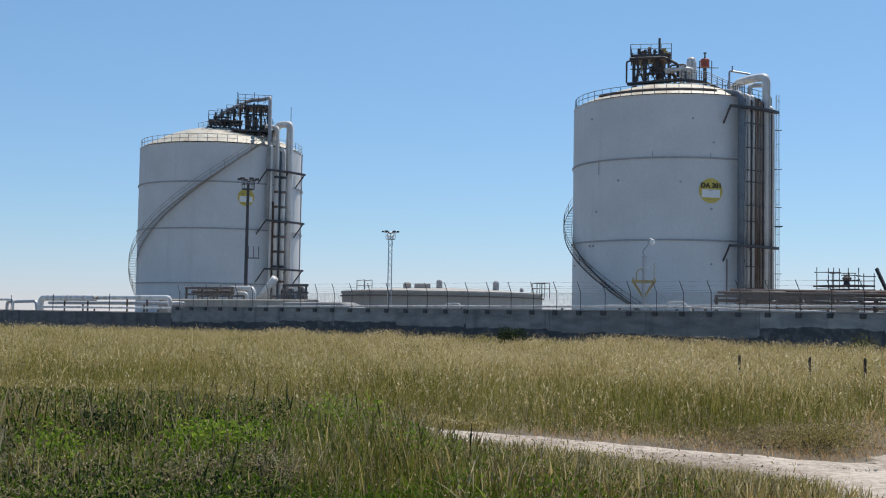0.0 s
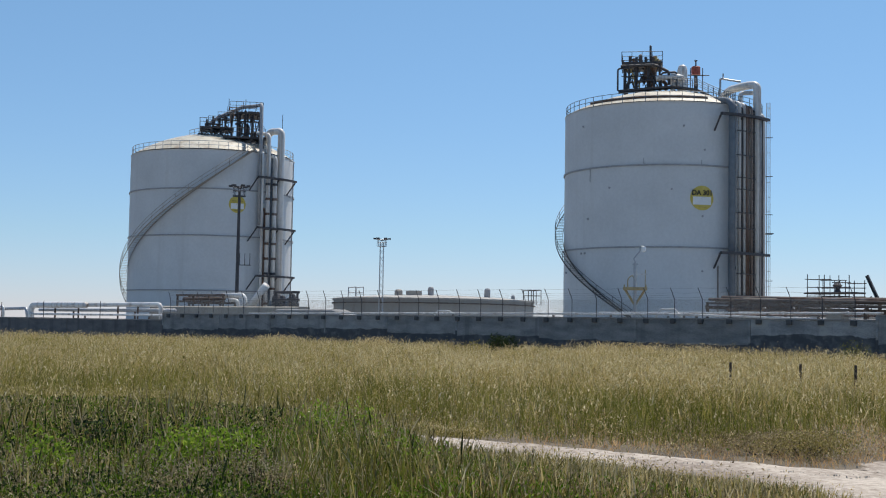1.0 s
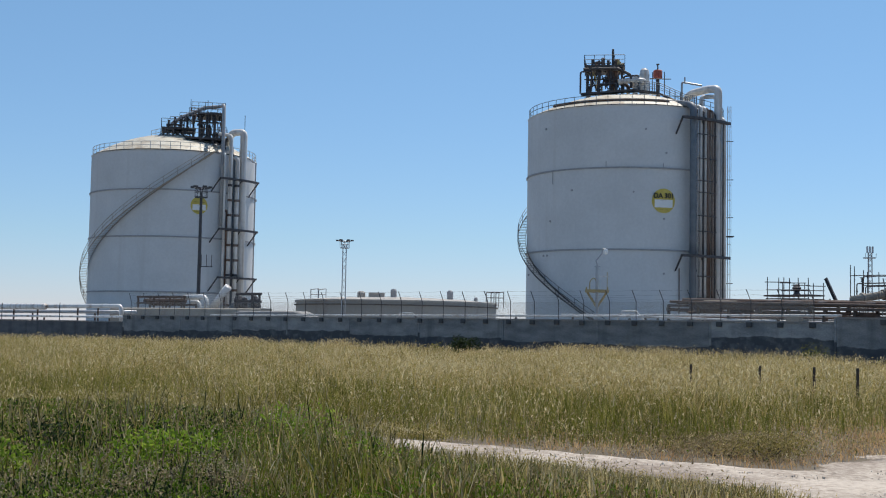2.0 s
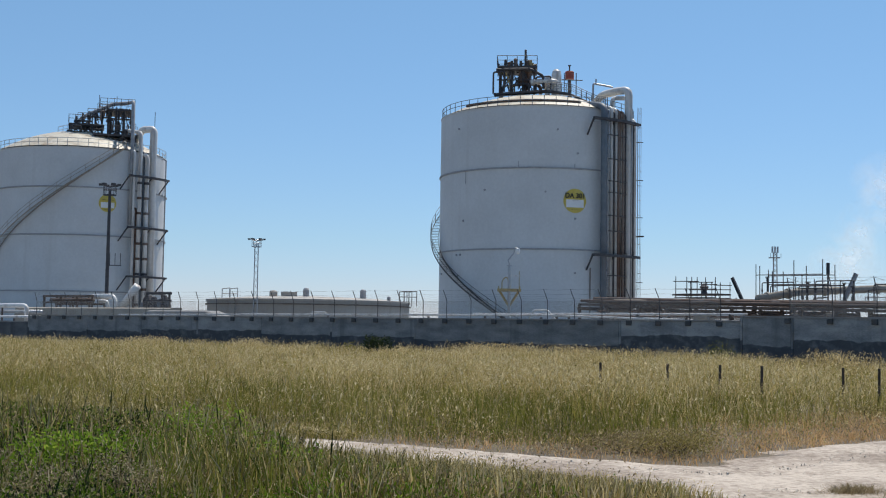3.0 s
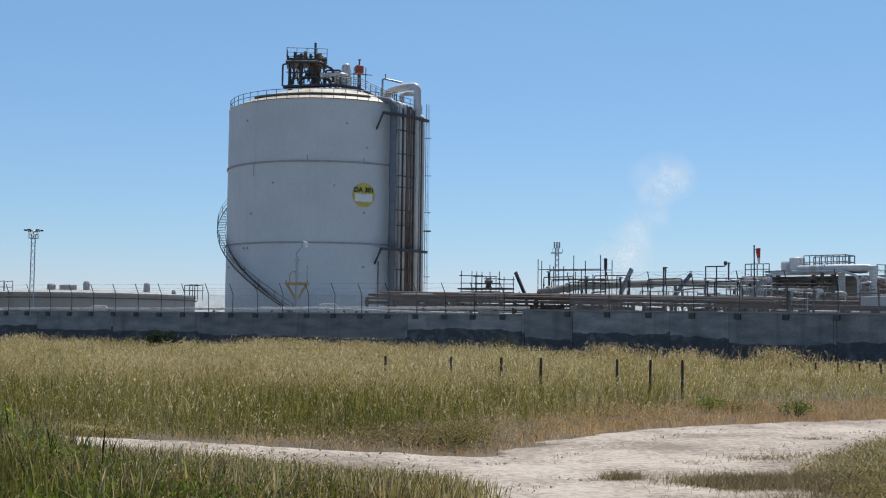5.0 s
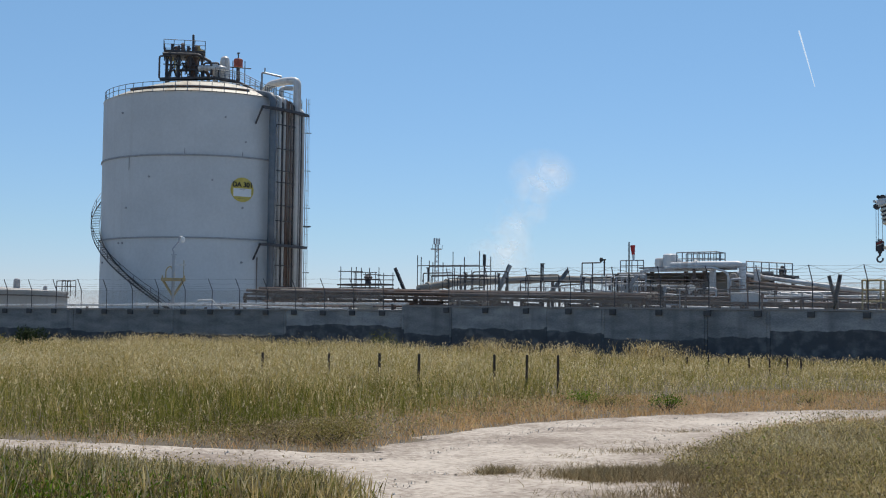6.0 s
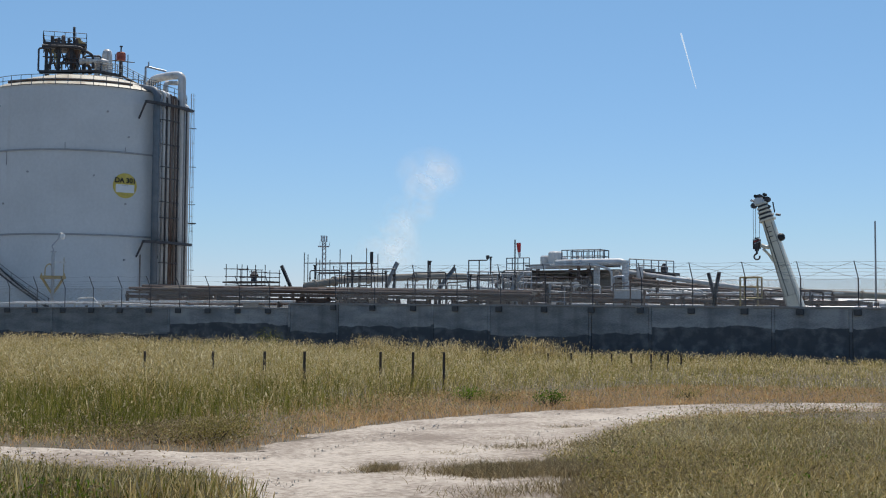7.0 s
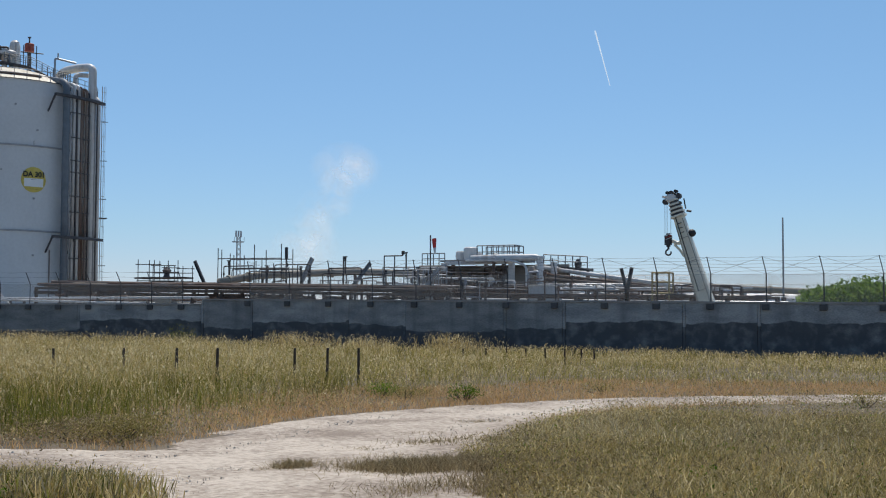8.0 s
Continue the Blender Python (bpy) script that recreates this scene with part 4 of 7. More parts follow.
# ---- low tank far off ----
FC = plan(0.0, 262.0)
ft = thing("low_tank", FC, "wide low beige storage tank with roof vents", "storage tank")
bm = B()
lathe(bm, FC, [(20.9, 0), (20.9, 6.6), (21.15, 6.6), (21.15, 7.0), (20.9, 7.05), (14, 7.6), (0, 8.1)], 96)
part("shell", bm, TANKBEIGE, ft)
bm = B()
lathe(bm, FC, [(20.95, 5.9), (21.3, 5.9), (21.3, 6.15), (20.95, 6.15)], 96)
part("wind_girder", bm, BROWN, ft)
for lat, z0, z1, r in ((-7.1, 7.0, 8.9, 0.8), (-0.6, 7.2, 9.5, 0.62), (10.8, 7.2, 9.4, 0.62), (16.0, 7.0, 8.1, 0.4)):
    bm = B()
    lathe(bm, FC + Vector((lat, -10, 0)), [(0, z0), (r, z0), (r, z1 - 0.4), (r * 0.7, z1 - 0.1), (0, z1)], 14)
    part("roof_vent", bm, TANKBEIGE if lat < -2 else SEAM, ft)
bm = B()
obox(bm, FC + Vector((-4.0, -10, 8.0)), (3.2, 2.0, 1.2))
part("roof_hut", bm, TANKBEIGE, ft)
for lat in (-17.5, -16.0, 18.4, 19.4, 20.4):
    bm = B()
    base = FC + Vector((lat, -6, 7.0))
    rod(bm, base - Vector((0, 0, 0.8)), base + Vector((0, 0, 2.2)), 0.1, 5)
    rod(bm, base + Vector((0, 0, 2.1)), base + Vector((1.6, 0, 2.3)), 0.1, 5)
    rod(bm, base + Vector((0, 0, 1.1)), base + Vector((1.6, 0, 1.1)), 0.1, 5)
    rod(bm, base + Vector((1.6, 0, -0.8)), base + Vector((1.6, 0, 2.3)), 0.08, 5)
    part("vent_frame", bm, SEAM if lat < 0 else STEEL, ft)


# ---- masts ----
def lamp_mast(at, height, r, mat, arms, label, lattice=False):
    m = thing("lamp_mast", at, label, "lamp mast")
    at = Vector(at)
    if lattice:
        for dx, dy in ((-1, -1), (1, -1), (1, 1), (-1, 1)):
            bm = B()
            box(bm, at + Vector((dx * r, dy * r, 0)), at + Vector((dx * r * 0.8, dy * r * 0.8, height)), width=0.09)
            part("leg", bm, mat, m)
        bm = B()
        k = int(height / 1.0)
        for i in range(k):
            z0, z1 = height * i / k, height * (i + 1) / k
            for dx, dy, ex, ey in ((-1, -1, 1, -1), (1, -1, 1, 1), (1, 1, -1, 1), (-1, 1, -1, -1)):
                box(bm, at + Vector((dx * r, dy * r, z0)), at + Vector((ex * r, ey * r, z1)), width=0.05)
        part("lacing", bm, mat, m)
    else:
        bm = B()
        rod(bm, at, at + Vector((0, 0, height)), r * 1.25, 10, r * 0.8)
        part("pole", bm, mat, m)
    top = at + Vector((0, 0, height))
    bm = B()
    lathe(bm, top - Vector((0, 0, 0.6)), [(0, -0.05), (0.75, -0.05), (0.75, 0.05), (0, 0.05)], 12)
    part("platform", bm, mat, m)
    bm = B()
    for zz in (0.0, 0.5):
        run(bm, [top + Vector((0.75 * math.cos(a), 0.75 * math.sin(a), zz)) for a in np.linspace(0, 2 * math.pi, 9)], 0.035, 0, 4)
    for a in np.linspace(0, 2 * math.pi, 9)[:-1]:
        rod(bm, top + Vector((0.75 * math.cos(a), 0.75 * math.sin(a), -0.6)), top + Vector((0.75 * math.cos(a), 0.75 * math.sin(a), 0.5)), 0.03, 4)
    part("guard_rail", bm, mat, m)
    for i in range(6):
        a = i * math.pi / 3
        p = top + Vector((arms * math.cos(a), arms * math.sin(a), 0.55))
        bm = B()
        rod(bm, top + Vector((0, 0, 0.3)), p, 0.05, 5)
        obox(bm, p + Vector((0, 0, 0.05)), (0.42, 0.42, 0.22), a)
        part("floodlight", bm, STEEL, m)
    return m


lamp_mast(plan(-8.95, 150.0), 17.2, 0.2, STEEL, 1.05, "dark steel lamp mast with a ring of floodlights")
lamp_mast(plan(-2.42, 200.0), 14.8, 0.32, GALV, 1.2, "grey lattice lamp mast with a ring of floodlights", True)
mk = plan(-8.95, 150.0)
hut = thing("mast_box", mk + Vector((0.1, -0.3, 8.2)), "small grey control cage on the lamp mast", "control box")
bm = B()
obox(bm, mk + Vector((0.9, -0.2, 8.4)), (1.3, 0.6, 0.08))
for dx in (0.3, 0.9, 1.5):
    rod(bm, mk + Vector((dx, -0.4, 8.4)), mk + Vector((dx, -0.4, 9.8)), 0.04, 5)
rod(bm, mk + Vector((0.2, -0.2, 8.3)), mk + Vector((0, 0, 8.3)), 0.08, 5)
part("cage", bm, STEEL, hut)

# far radio mast
rm = plan(20.98, 170.0)
mast = thing("radio_mast", rm, "slim grey lattice radio mast with aerials", "mast")
for dx, dy in ((-0.3, -0.3), (0.3, -0.3), (0, 0.35)):
    bm = B()
    rod(bm, rm + Vector((dx, dy, 0)), rm + Vector((dx * 0.8, dy * 0.8, 12.4)), 0.07, 5)
    part("leg", bm, SEAM, mast)
bm = B()
for i in range(18):
    z = i * 0.69
    rod(bm, rm + Vector((-0.3, -0.3, z)), rm + Vector((0.3, -0.3, z + 0.69)), 0.035, 4)
    rod(bm, rm + Vector((0.3, -0.3, z)), rm + Vector((-0.3, -0.3, z + 0.69)), 0.035, 4)
part("lacing", bm, SEAM, mast)
bm = B()
obox(bm, rm + Vector((0, 0, 11.7)), (1.5, 1.0, 0.12), radians(-21))
for dx in (-0.7, 0, 0.7):
    rod(bm, rm + Vector((dx, -0.5, 11.7)), rm + Vector((dx, -0.5, 12.3)), 0.03, 4)
part("platform", bm, SEAM, mast)
for dx in (-0.35, 0.35, 0.0):
    bm = B()
    obox(bm, rm + Vector((dx, -0.2, 12.75)), (0.2, 0.16, 0.85))
    part("aerial", bm, GALV, mast)

# ---- camera post with its yellow platform ----
cp = plan(9.16, 95.0)
cpost = thing("camera_post", cp, "steel camera post with a faded yellow platform", "camera post")
sx9, fx9 = Vector((math.cos(radians(9.16)), -math.sin(radians(9.16)), 0)), Vector((-math.sin(radians(9.16)), -math.cos(radians(9.16)), 0))
bm = B()
rod(bm, cp, cp + Vector((0, 0, 6.55)), 0.13, 8)
part("pole", bm, GALV, cpost)
bm = B()
obox(bm, cp + Vector((0, 0, 4.65)), (1.8, 1.2, 0.2), radians(-9))
part("platform", bm, PALEYEL, cpost)
bm = B()
for q in (-1, 1):
    rod(bm, cp + Vector((0, 0, 3.4)), cp + sx9 * 0.75 * q + Vector((0, 0, 4.6)), 0.09, 6)
    rod(bm, cp + sx9 * 0.8 * q + Vector((0, 0, 4.6)), cp + sx9 * 0.8 * q + Vector((0, 0, 4.95)), 0.05, 5)
part("brace", bm, PALEYEL, cpost)
bm = B()
run(bm, [cp + sx9 * -0.55 + Vector((0, 0, 4.7)), cp + sx9 * -0.55 + Vector((0, 0, 5.4)), cp + sx9 * -0.2 + Vector((0, 0, 5.7)), cp + sx9 * 0.1 + Vector((0, 0, 4.9))], 0.04, 0.2, 6)
rod(bm, cp + sx9 * 0.75 + Vector((0, 0, 4.7)), cp + sx9 * 0.75 + Vector((0, 0, 6.1)), 0.03, 5)
part("guard", bm, PALEYEL, cpost)
bm = B()
obox(bm, cp + sx9 * 0.35 + Vector((0, 0, 5.75)), (1.1, 0.1, 0.1), radians(-9))
part("crossbar", bm, PIPEW, cpost)
bm = B()
run(bm, [cp + Vector((0, 0, 6.4)), cp + Vector((0, 0, 6.7)), cp + sx9 * -0.12 + Vector((0, 0, 6.9)), cp + sx9 * 0.35 + Vector((0, 0, 7.5)), cp + sx9 * 0.35 + Vector((0, 0, 7.85)), cp + sx9 * 0.6 + Vector((0, 0, 7.85))], 0.055, 0.1, 6)
obox(bm, cp + Vector((0, 0, 6.5)), (0.4, 0.3, 0.08))
part("crooked_arm", bm, GALV, cpost)
bm = B()
lathe(bm, cp + sx9 * 0.62 + Vector((0, 0, 7.55)), [(0, -0.16), (0.14, -0.08), (0.18, 0.05), (0.16, 0.26), (0, 0.3)], 14)
part("dome_camera", bm, PLATEW, cpost, "white dome camera")


# ---- plant behind the east wall ----
def pipe_thing(name, pts, r, mat, label, legs=(), leg_mat=None, bend=None, flanges=0, category="pipe"):
    """A pipe on legs, with flanges spread along it."""
    t = thing(name, Vector((pts[0].x, pts[0].y, 0)) if legs else pts[0], label, category)
    bm = B()
    run(bm, pts, r, bend, 12)
    part("pipe", bm, mat, t, smooth=True)
    for p in legs:
        bm = B()
        box(bm, (p.x, p.y, 0), (p.x, p.y, p.z), width=0.14)
        part("leg", bm, leg_mat or BROWN, t)
    for i in range(flanges):
        f = (i + 0.5) / flanges * (len(pts) - 1)
        k = int(f)
        a, b = pts[k], pts[k + 1]
        p, d = a.lerp(b, f - k), (b - a).normalized()
        bm = B()
        rod(bm, p - d * 0.07, p + d * 0.07, r * 1.35, 12)
        part("flange", bm, mat, t)
    return t


def rack(s0, s1, w, z0, z1, deep, step, label, pipes):
    """A pipe rack: portal frames, edge girders, and the pipes that lie on it."""
    t = thing("pipe_rack", RF(s0, w), label, "pipe rack")
    top = lambda s: z0 + (z1 - z0) * (s - s0) / (s1 - s0)
    for k in (0, deep):
        bm = B()
        box(bm, RF(s0, w + k, top(s0) - 0.25), RF(s1, w + k, top(s1) - 0.25), width=0.1, depth=0.14)
        part("girder", bm, BROWN, t)
    n = int((s1 - s0) / step)
    for i in range(n + 1):
        s = s0 + (s1 - s0) * i / n + random.uniform(-0.3, 0.3)
        for k in (0.1, deep - 0.1):
            bm = B()
            box(bm, RF(s, w + k, 0), RF(s, w + k, top(s) - 0.2), width=0.17, depth=0.17)
            part("leg", bm, BROWN, t)
        bm = B()
        box(bm, RF(s, w, top(s) - 0.5), RF(s, w + deep, top(s) - 0.5), width=0.2)
        part("crossbeam", bm, BROWN, t)
    for off, z, r, mat, a, b in pipes:
        p = thing("rack_pipe", RF(s0 + a, w + off, top(s0 + a) + z), "long pipe lying on the rack" if mat is not PIPEW else "long pale pipe lying on the rack", "pipe", "pipes on the rack")
        bm = B()
        run(bm, [RF(s0 + a, w + off, top(s0 + a) + z), RF(min(s1, s0 + b), w + off, top(min(s1, s0 + b)) + z)], r, n=10)
        part("pipe", bm, mat, p, smooth=True)
    return t


rack(-52.5, -26.0, 5.0, 3.52, 2.98, 2.2, 2.1, "long brown steel pipe rack behind the wall",
     [(0.2, -0.02, 0.085, BROWN, 0, 36), (0.45, 0.1, 0.075, RUST, 5, 36), (0.75, -0.06, 0.09, BROWN, 0, 36), (1.0, 0.06, 0.07, PALERUST, 2, 27), (1.35, 0.14, 0.1, BROWN, 0, 27), (1.7, 0.02, 0.09, RUST, 4, 28), (1.95, 0.2, 0.07, BROWN, 9, 36), (0.5, -0.72, 0.05, PIPEW, 2, 36), (1.2, -0.85, 0.06, PIPEW, 0, 36), (1.7, -0.62, 0.05, RUST, 0, 36)])
rack(-30.0, -10.6, 9.0, 3.14, 2.86, 2.0, 1.9, "low brown pipe rack with handrails behind the wall",
     [(0.3, -0.35, 0.06, RUST, 0, 19), (1.0, -0.5, 0.08, PIPEW, 0, 16), (1.5, -0.2, 0.07, BROWN, 3, 19), (0.6, 0.02, 0.05, BROWN, 0, 19), (0.2, -0.7, 0.05, PIPEW, 4, 15)])
# pale pipes low over the wall top
for i, (a, b, w, z, r, mat) in enumerate(((-59.0, -38.2, 2.2, 2.62, 0.06, PIPEW), (-52.0, -37.5, 2.8, 2.52, 0.05, RUST), (-23.0, -12.0, 11.8, 3.2, 0.06, PIPEW), (-22.0, -14.0, 12.6, 2.86, 0.07, PIPEW))):
    pipe_thing("ground_pipe", [RF(a, w, z), RF(b, w, z - 0.03 * i)], r, mat, "thin pipe running behind the wall", [RF(a + (b - a) * q, w, z) for q in (0.05, 0.35, 0.65, 0.95)], flanges=5)
# long grey insulated pipe that runs off obliquely
pipe_thing("insulated_pipe", [RF(-40.5, 6.4, 3.55), RF(-39.6, 9.0, 4.0), RF(-36.0, 14.0, 4.35), RF(-24.0, 26.0, 3.95), RF(-12.0, 36.0, 3.4)], 0.22, BUND, "grey insulated pipe slanting down behind the rack", [RF(-36.0, 14.0, 4.2), RF(-30.0, 20.0, 4.0), RF(-24.0, 26.0, 3.8)], flanges=8)


def scaffold(s0, s1, w, z, deep, poles, rails, label, mat=None):
    """A tube scaffold: standards of uneven height, ledgers and a plank deck."""
    mat = mat or STEEL
    t = thing("scaffold", RF(s0, w), label, "scaffold")
    for i, (f, top) in enumerate(poles):
        for k in (0, deep):
            bm = B()
            rod(bm, RF(s0 + (s1 - s0) * f, w + k, 0), RF(s0 + (s1 - s0) * f, w + k, top if k == 0 else top - 0.25), 0.025, 6)
            part("standard", bm, mat, t)
    for zz, a, b in rails:
        for k in (0, deep):
            bm = B()
            rod(bm, RF(s0 + (s1 - s0) * a, w + k, zz), RF(s0 + (s1 - s0) * b, w + k, zz - 0.04), 0.025, 6)
            part("ledger", bm, mat, t)
    if z:
        for i in range(5):
            bm = B()
            a, b = RF(s0 - 0.1, w + deep * (i + 0.1) / 5, z), RF(s1 + 0.1, w + deep * (i + 0.1) / 5, z)
            box(bm, a, b, width=deep / 5.4, depth=0.09)
            part("plank", bm, BROWN, t)
    return t


scaffold(-46.7, -43.7, 7.0, 3.86, 1.4, ((0.03, 4.95), (0.3, 4.9), (0.42, 4.9), (0.55, 4.85), (0.75, 4.85), (0.98, 4.85)), ((4.66, -0.03, 0.58), (4.45, 0.6, 1.02), (4.2, 0.0, 1.0), (3.7, 0, 1)), "dark tube scaffold with a plank deck")
bm = B()
valve = thing("valve", RF(-45.1, 7.6, 3.9), "dark valve on the scaffold deck", "valve")
lathe(bm, RF(-45.0, 7.6, 0), [(0, 3.92), (0.22, 3.92), (0.12, 4.1), (0.28, 4.3), (0.1, 4.5), (0, 4.55)], 10)
part("valve_body", bm, STEEL, valve)
scaffold(-41.0, -36.8, 7.0, 0, 1.2, ((0.0, 5.5), (0.06, 5.4), (0.42, 5.05), (0.58, 5.65), (0.7, 4.9), (1.0, 5.65)), ((4.9, 0.0, 1.0), (4.35, 0.2, 1.1), (4.15, 0.5, 1.0)), "tall thin scaffold tubes above the rack")
lampst = thing("lamp_post", RF(-37.47, 8.6), "thin lamp post with a dark head", "lamp post")
bm = B()
rod(bm, RF(-37.47, 8.6, 0), RF(-37.47, 8.6, 5.2), 0.05, 8)
part("pole", bm, STEEL, lampst)
bm = B()
rod(bm, RF(-37.47, 8.6, 4.9), RF(-37.47, 8.6, 5.55), 0.1, 8)
part("head", bm, STEEL, lampst)


def loop(s0, s1, w, z0, z1, r, mat, label, side=0.0):
    """A pipe that rises, crosses over and comes down again."""
    t = thing("pipe_loop", RF(s0, w, 0), label, "pipe", "pipe loops")
    bm = B()
    r = r * 0.62
    run(bm, [RF(s0, w, 0), RF(s0, w, z1), RF(s1, w + side, z1), RF(s1, w + side, z0)], r, 0.12, 8)
    part("pipe", bm, mat, t, smooth=True)
    bm = B()
    for p in (RF(s0, w, z1 - 0.5), RF(s1, w + side, (z0 + z1) / 2 + 0.1)):
        rod(bm, p, p + Vector((0, 0, 0.1)), r * 1.6, 10)
    part("flange", bm, mat, t)
    return t


for a, b, w, z0, z1, r in ((-41.15, -39.1, 7.8, 3.2, 4.5, 0.055), (-41.0, -38.6, 8.4, 3.0, 4.35, 0.05), (-38.9, -36.1, 8.0, 3.4, 4.28, 0.05), (-37.6, -35.3, 7.6, 3.2, 4.52, 0.05), (-36.0, -35.2, 7.4, 3.2, 4.5, 0.05), (-34.05, -32.0, 7.4, 0.0, 4.27, 0.055), (-34.15, -32.9, 7.0, 3.0, 3.98, 0.05), (-33.2, -30.9, 7.9, 3.0, 3.95, 0.05), (-30.2, -28.9, 7.6, 3.2, 4.1, 0.055), (-29.6, -28.2, 8.2, 3.0, 4.28, 0.05), (-29.1, -27.2, 8.6, 3.0, 4.0, 0.06)):
    loop(a, b, w, z0, z1, r, STEEL, "dark pipe loop rising over the rack")
for s, w, z, r in ((-40.6, 7.5, 4.66, 0.13), (-38.1, 7.6, 4.3, 0.16), (-35.9, 7.6, 4.25, 0.13), (-32.87, 7.2, 4.75, 0.12), (-30.4, 7.2, 4.0, 0.12), (-29.2, 7.2, 4.93, 0.1), (-28.7, 7.6, 4.1, 0.15), (-28.2, 7.7, 3.8, 0.18), (-35.2, 7.3, 4.05, 0.13)):
    r = r * 0.7
    v = thing("valve", RF(s, w, z), "dark valve with a handwheel on the pipework", "valve", "valves on the pipework")
    bm = B()
    lathe(bm, RF(s, w, z), [(0, -1.2 * r), (r, -r), (0.5 * r, 0), (r, r), (0, 1.3 * r)], 10)
    rod(bm, RF(s, w, z - 1.2 * r), RF(s, w, z - 0.8), 0.04, 6)
    part("valve_body", bm, STEEL, v)
    bm = B()
    lathe(bm, RF(s, w, z + 1.5 * r), [(0.02, -0.02), (1.4 * r, -0.02), (1.4 * r, 0.02), (0.02, 0.02)], 12)
    part("handwheel", bm, STEEL, v)
pole = thing("pole", RF(-32.87, 7.0), "thin dark pole with a small lamp", "pole")
bm = B()
rod(bm, RF(-32.87, 7.0, 0), RF(-32.87, 7.0, 4.9), 0.045, 6)
part("pole_shaft", bm, STEEL, pole)

# angled lamp frame
lfr = thing("floodlight_post", RF(-30.4, 7.0), "dark tube post carrying a small floodlight", "floodlight")
for q in (-30.4, -29.78):
    bm = B()
    rod(bm, RF(q, 7.0, 0), RF(q, 7.0, 4.86), 0.032, 6)
    part("post", bm, STEEL, lfr)
bm = B()
run(bm, [RF(-30.42, 7.0, 4.86), RF(-29.3, 7.0, 4.86), RF(-29.3, 7.0, 5.0)], 0.035, 0.05, 6)
part("arm", bm, STEEL, lfr)
bm = B()
obox(bm, RF(-29.28, 7.0, 5.02), (0.16, 0.14, 0.2), RYAW)
bmesh.ops.bevel(bm, geom=bm.edges, offset=0.03, segments=1, affect="EDGES")
part("floodlight", bm, STEEL, lfr)

# slanting channel struts
for s0, z0, s1, z1, w, wd, mat in ((-43.2, 3.3, -44.05, 4.9, 9.0, 0.15, STEEL), (-36.7, 3.6, -36.0, 4.95, 9.0, 0.2, GALV), (-33.5, 3.2, -32.3, 4.6, 9.0, 0.16, BLUEST), (-28.2, 3.0, -27.3, 4.2, 7.2, 0.14, GALV), (-17.7, 2.9, -18.0, 4.12, 9.0, 0.12, STEEL), (-17.7, 2.9, -17.45, 4.15, 9.0, 0.14, STEEL)):
    t = thing("strut", RF(s0, w, 0), "slanting steel channel strut on the rack", "strut", "slanting struts")
    bm = B()
    a, b = RF(s0, w, z0), RF(s1, w, z1)
    box(bm, a, b, width=0.03, depth=wd)
    for q in (-1, 1):
        e = (b - a).normalized().cross(Vector((math.sin(radians(55)), math.cos(radians(55)), 0))) * (wd / 2 * q)
        box(bm, a + e, b + e, width=0.12, depth=0.03)
    part("channel", bm, mat, t)
    bm = B()
    box(bm, RF(s0, w, 0), RF(s0, w, z0 + 0.1), width=0.16)
    part("foot", bm, BROWN, t)
# pale boxes under the rack
for s, w in ((-38.9, 8.2), (-37.4, 8.4), (-41.5, 3.0), (-28.6, 7.6)):
    c = thing("cabinet", RF(s, w), "pale grey switch cabinet below the rack", "cabinet", "switch cabinets")
    bm = B()
    obox(bm, RF(s, w, 1.4), (1.05, 0.6, 2.8 if w > 5 else 2.6), RYAW)
    bmesh.ops.bevel(bm, geom=bm.edges, offset=0.02, segments=1, affect="EDGES")
    part("body", bm, BUND, c)
    bm = B()
    obox(bm, RF(s, w - 0.32, 1.5), (0.9, 0.03, 2.1), RYAW)
    part("door", bm, BUND, c)

# windsock
ws = thing("windsock", RF(-27.69, 7.0), "red and white windsock hanging from a pole", "windsock")
bm = B()
rod(bm, RF(-27.69, 7.0, 0), RF(-27.69, 7.0, 5.9), 0.035, 6)
part("pole", bm, STEEL, ws)
for i in range(5):
    bm = B()
    z = 5.72 - 0.16 * i
    o = 0.2 + 0.012 * i
    rod(bm, RF(-27.69 + o + 0.02, 7.0, z - 0.16), RF(-27.69 + o, 7.0, z), 0.115 - 0.017 * i, 10, 0.132 - 0.017 * i)
    part("band", bm, RED if i in (0, 1, 2) else PLATEW, ws)

# equipment house: a pale portal, a recess full of pipes, a deck with drums
EH = thing("equipment_frame", RF(-32.7, 16), "pale concrete equipment frame full of pipework", "building")
for s, w, mat in ((-30.8, 15.5, PIPEW), (-26.5, 15.5, PIPEW), (-30.4, 15.9, BROWN), (-29.0, 17.6, BROWN), (-27.2, 16.0, BROWN), (-24.3, 16.6, PIPEW)):
    bm = B()
    obox(bm, RF(s, w, 2.42), (0.3 if mat is PIPEW else 0.16, 0.3, 4.84), RYAW)
    bmesh.ops.bevel(bm, geom=bm.edges, offset=0.02, segments=1, affect="EDGES")
    part("column", bm, mat, EH)
bm = B()
obox(bm, RF(-28.65, 15.5, 4.83), (4.0, 0.28, 0.2), RYAW)
part("lintel", bm, PIPEW, EH)
bm = B()
obox(bm, RF(-28.7, 17.2, 4.98), (5.0, 2.8, 0.1), RYAW)
part("roof_slab", bm, CAPSTONE, EH)
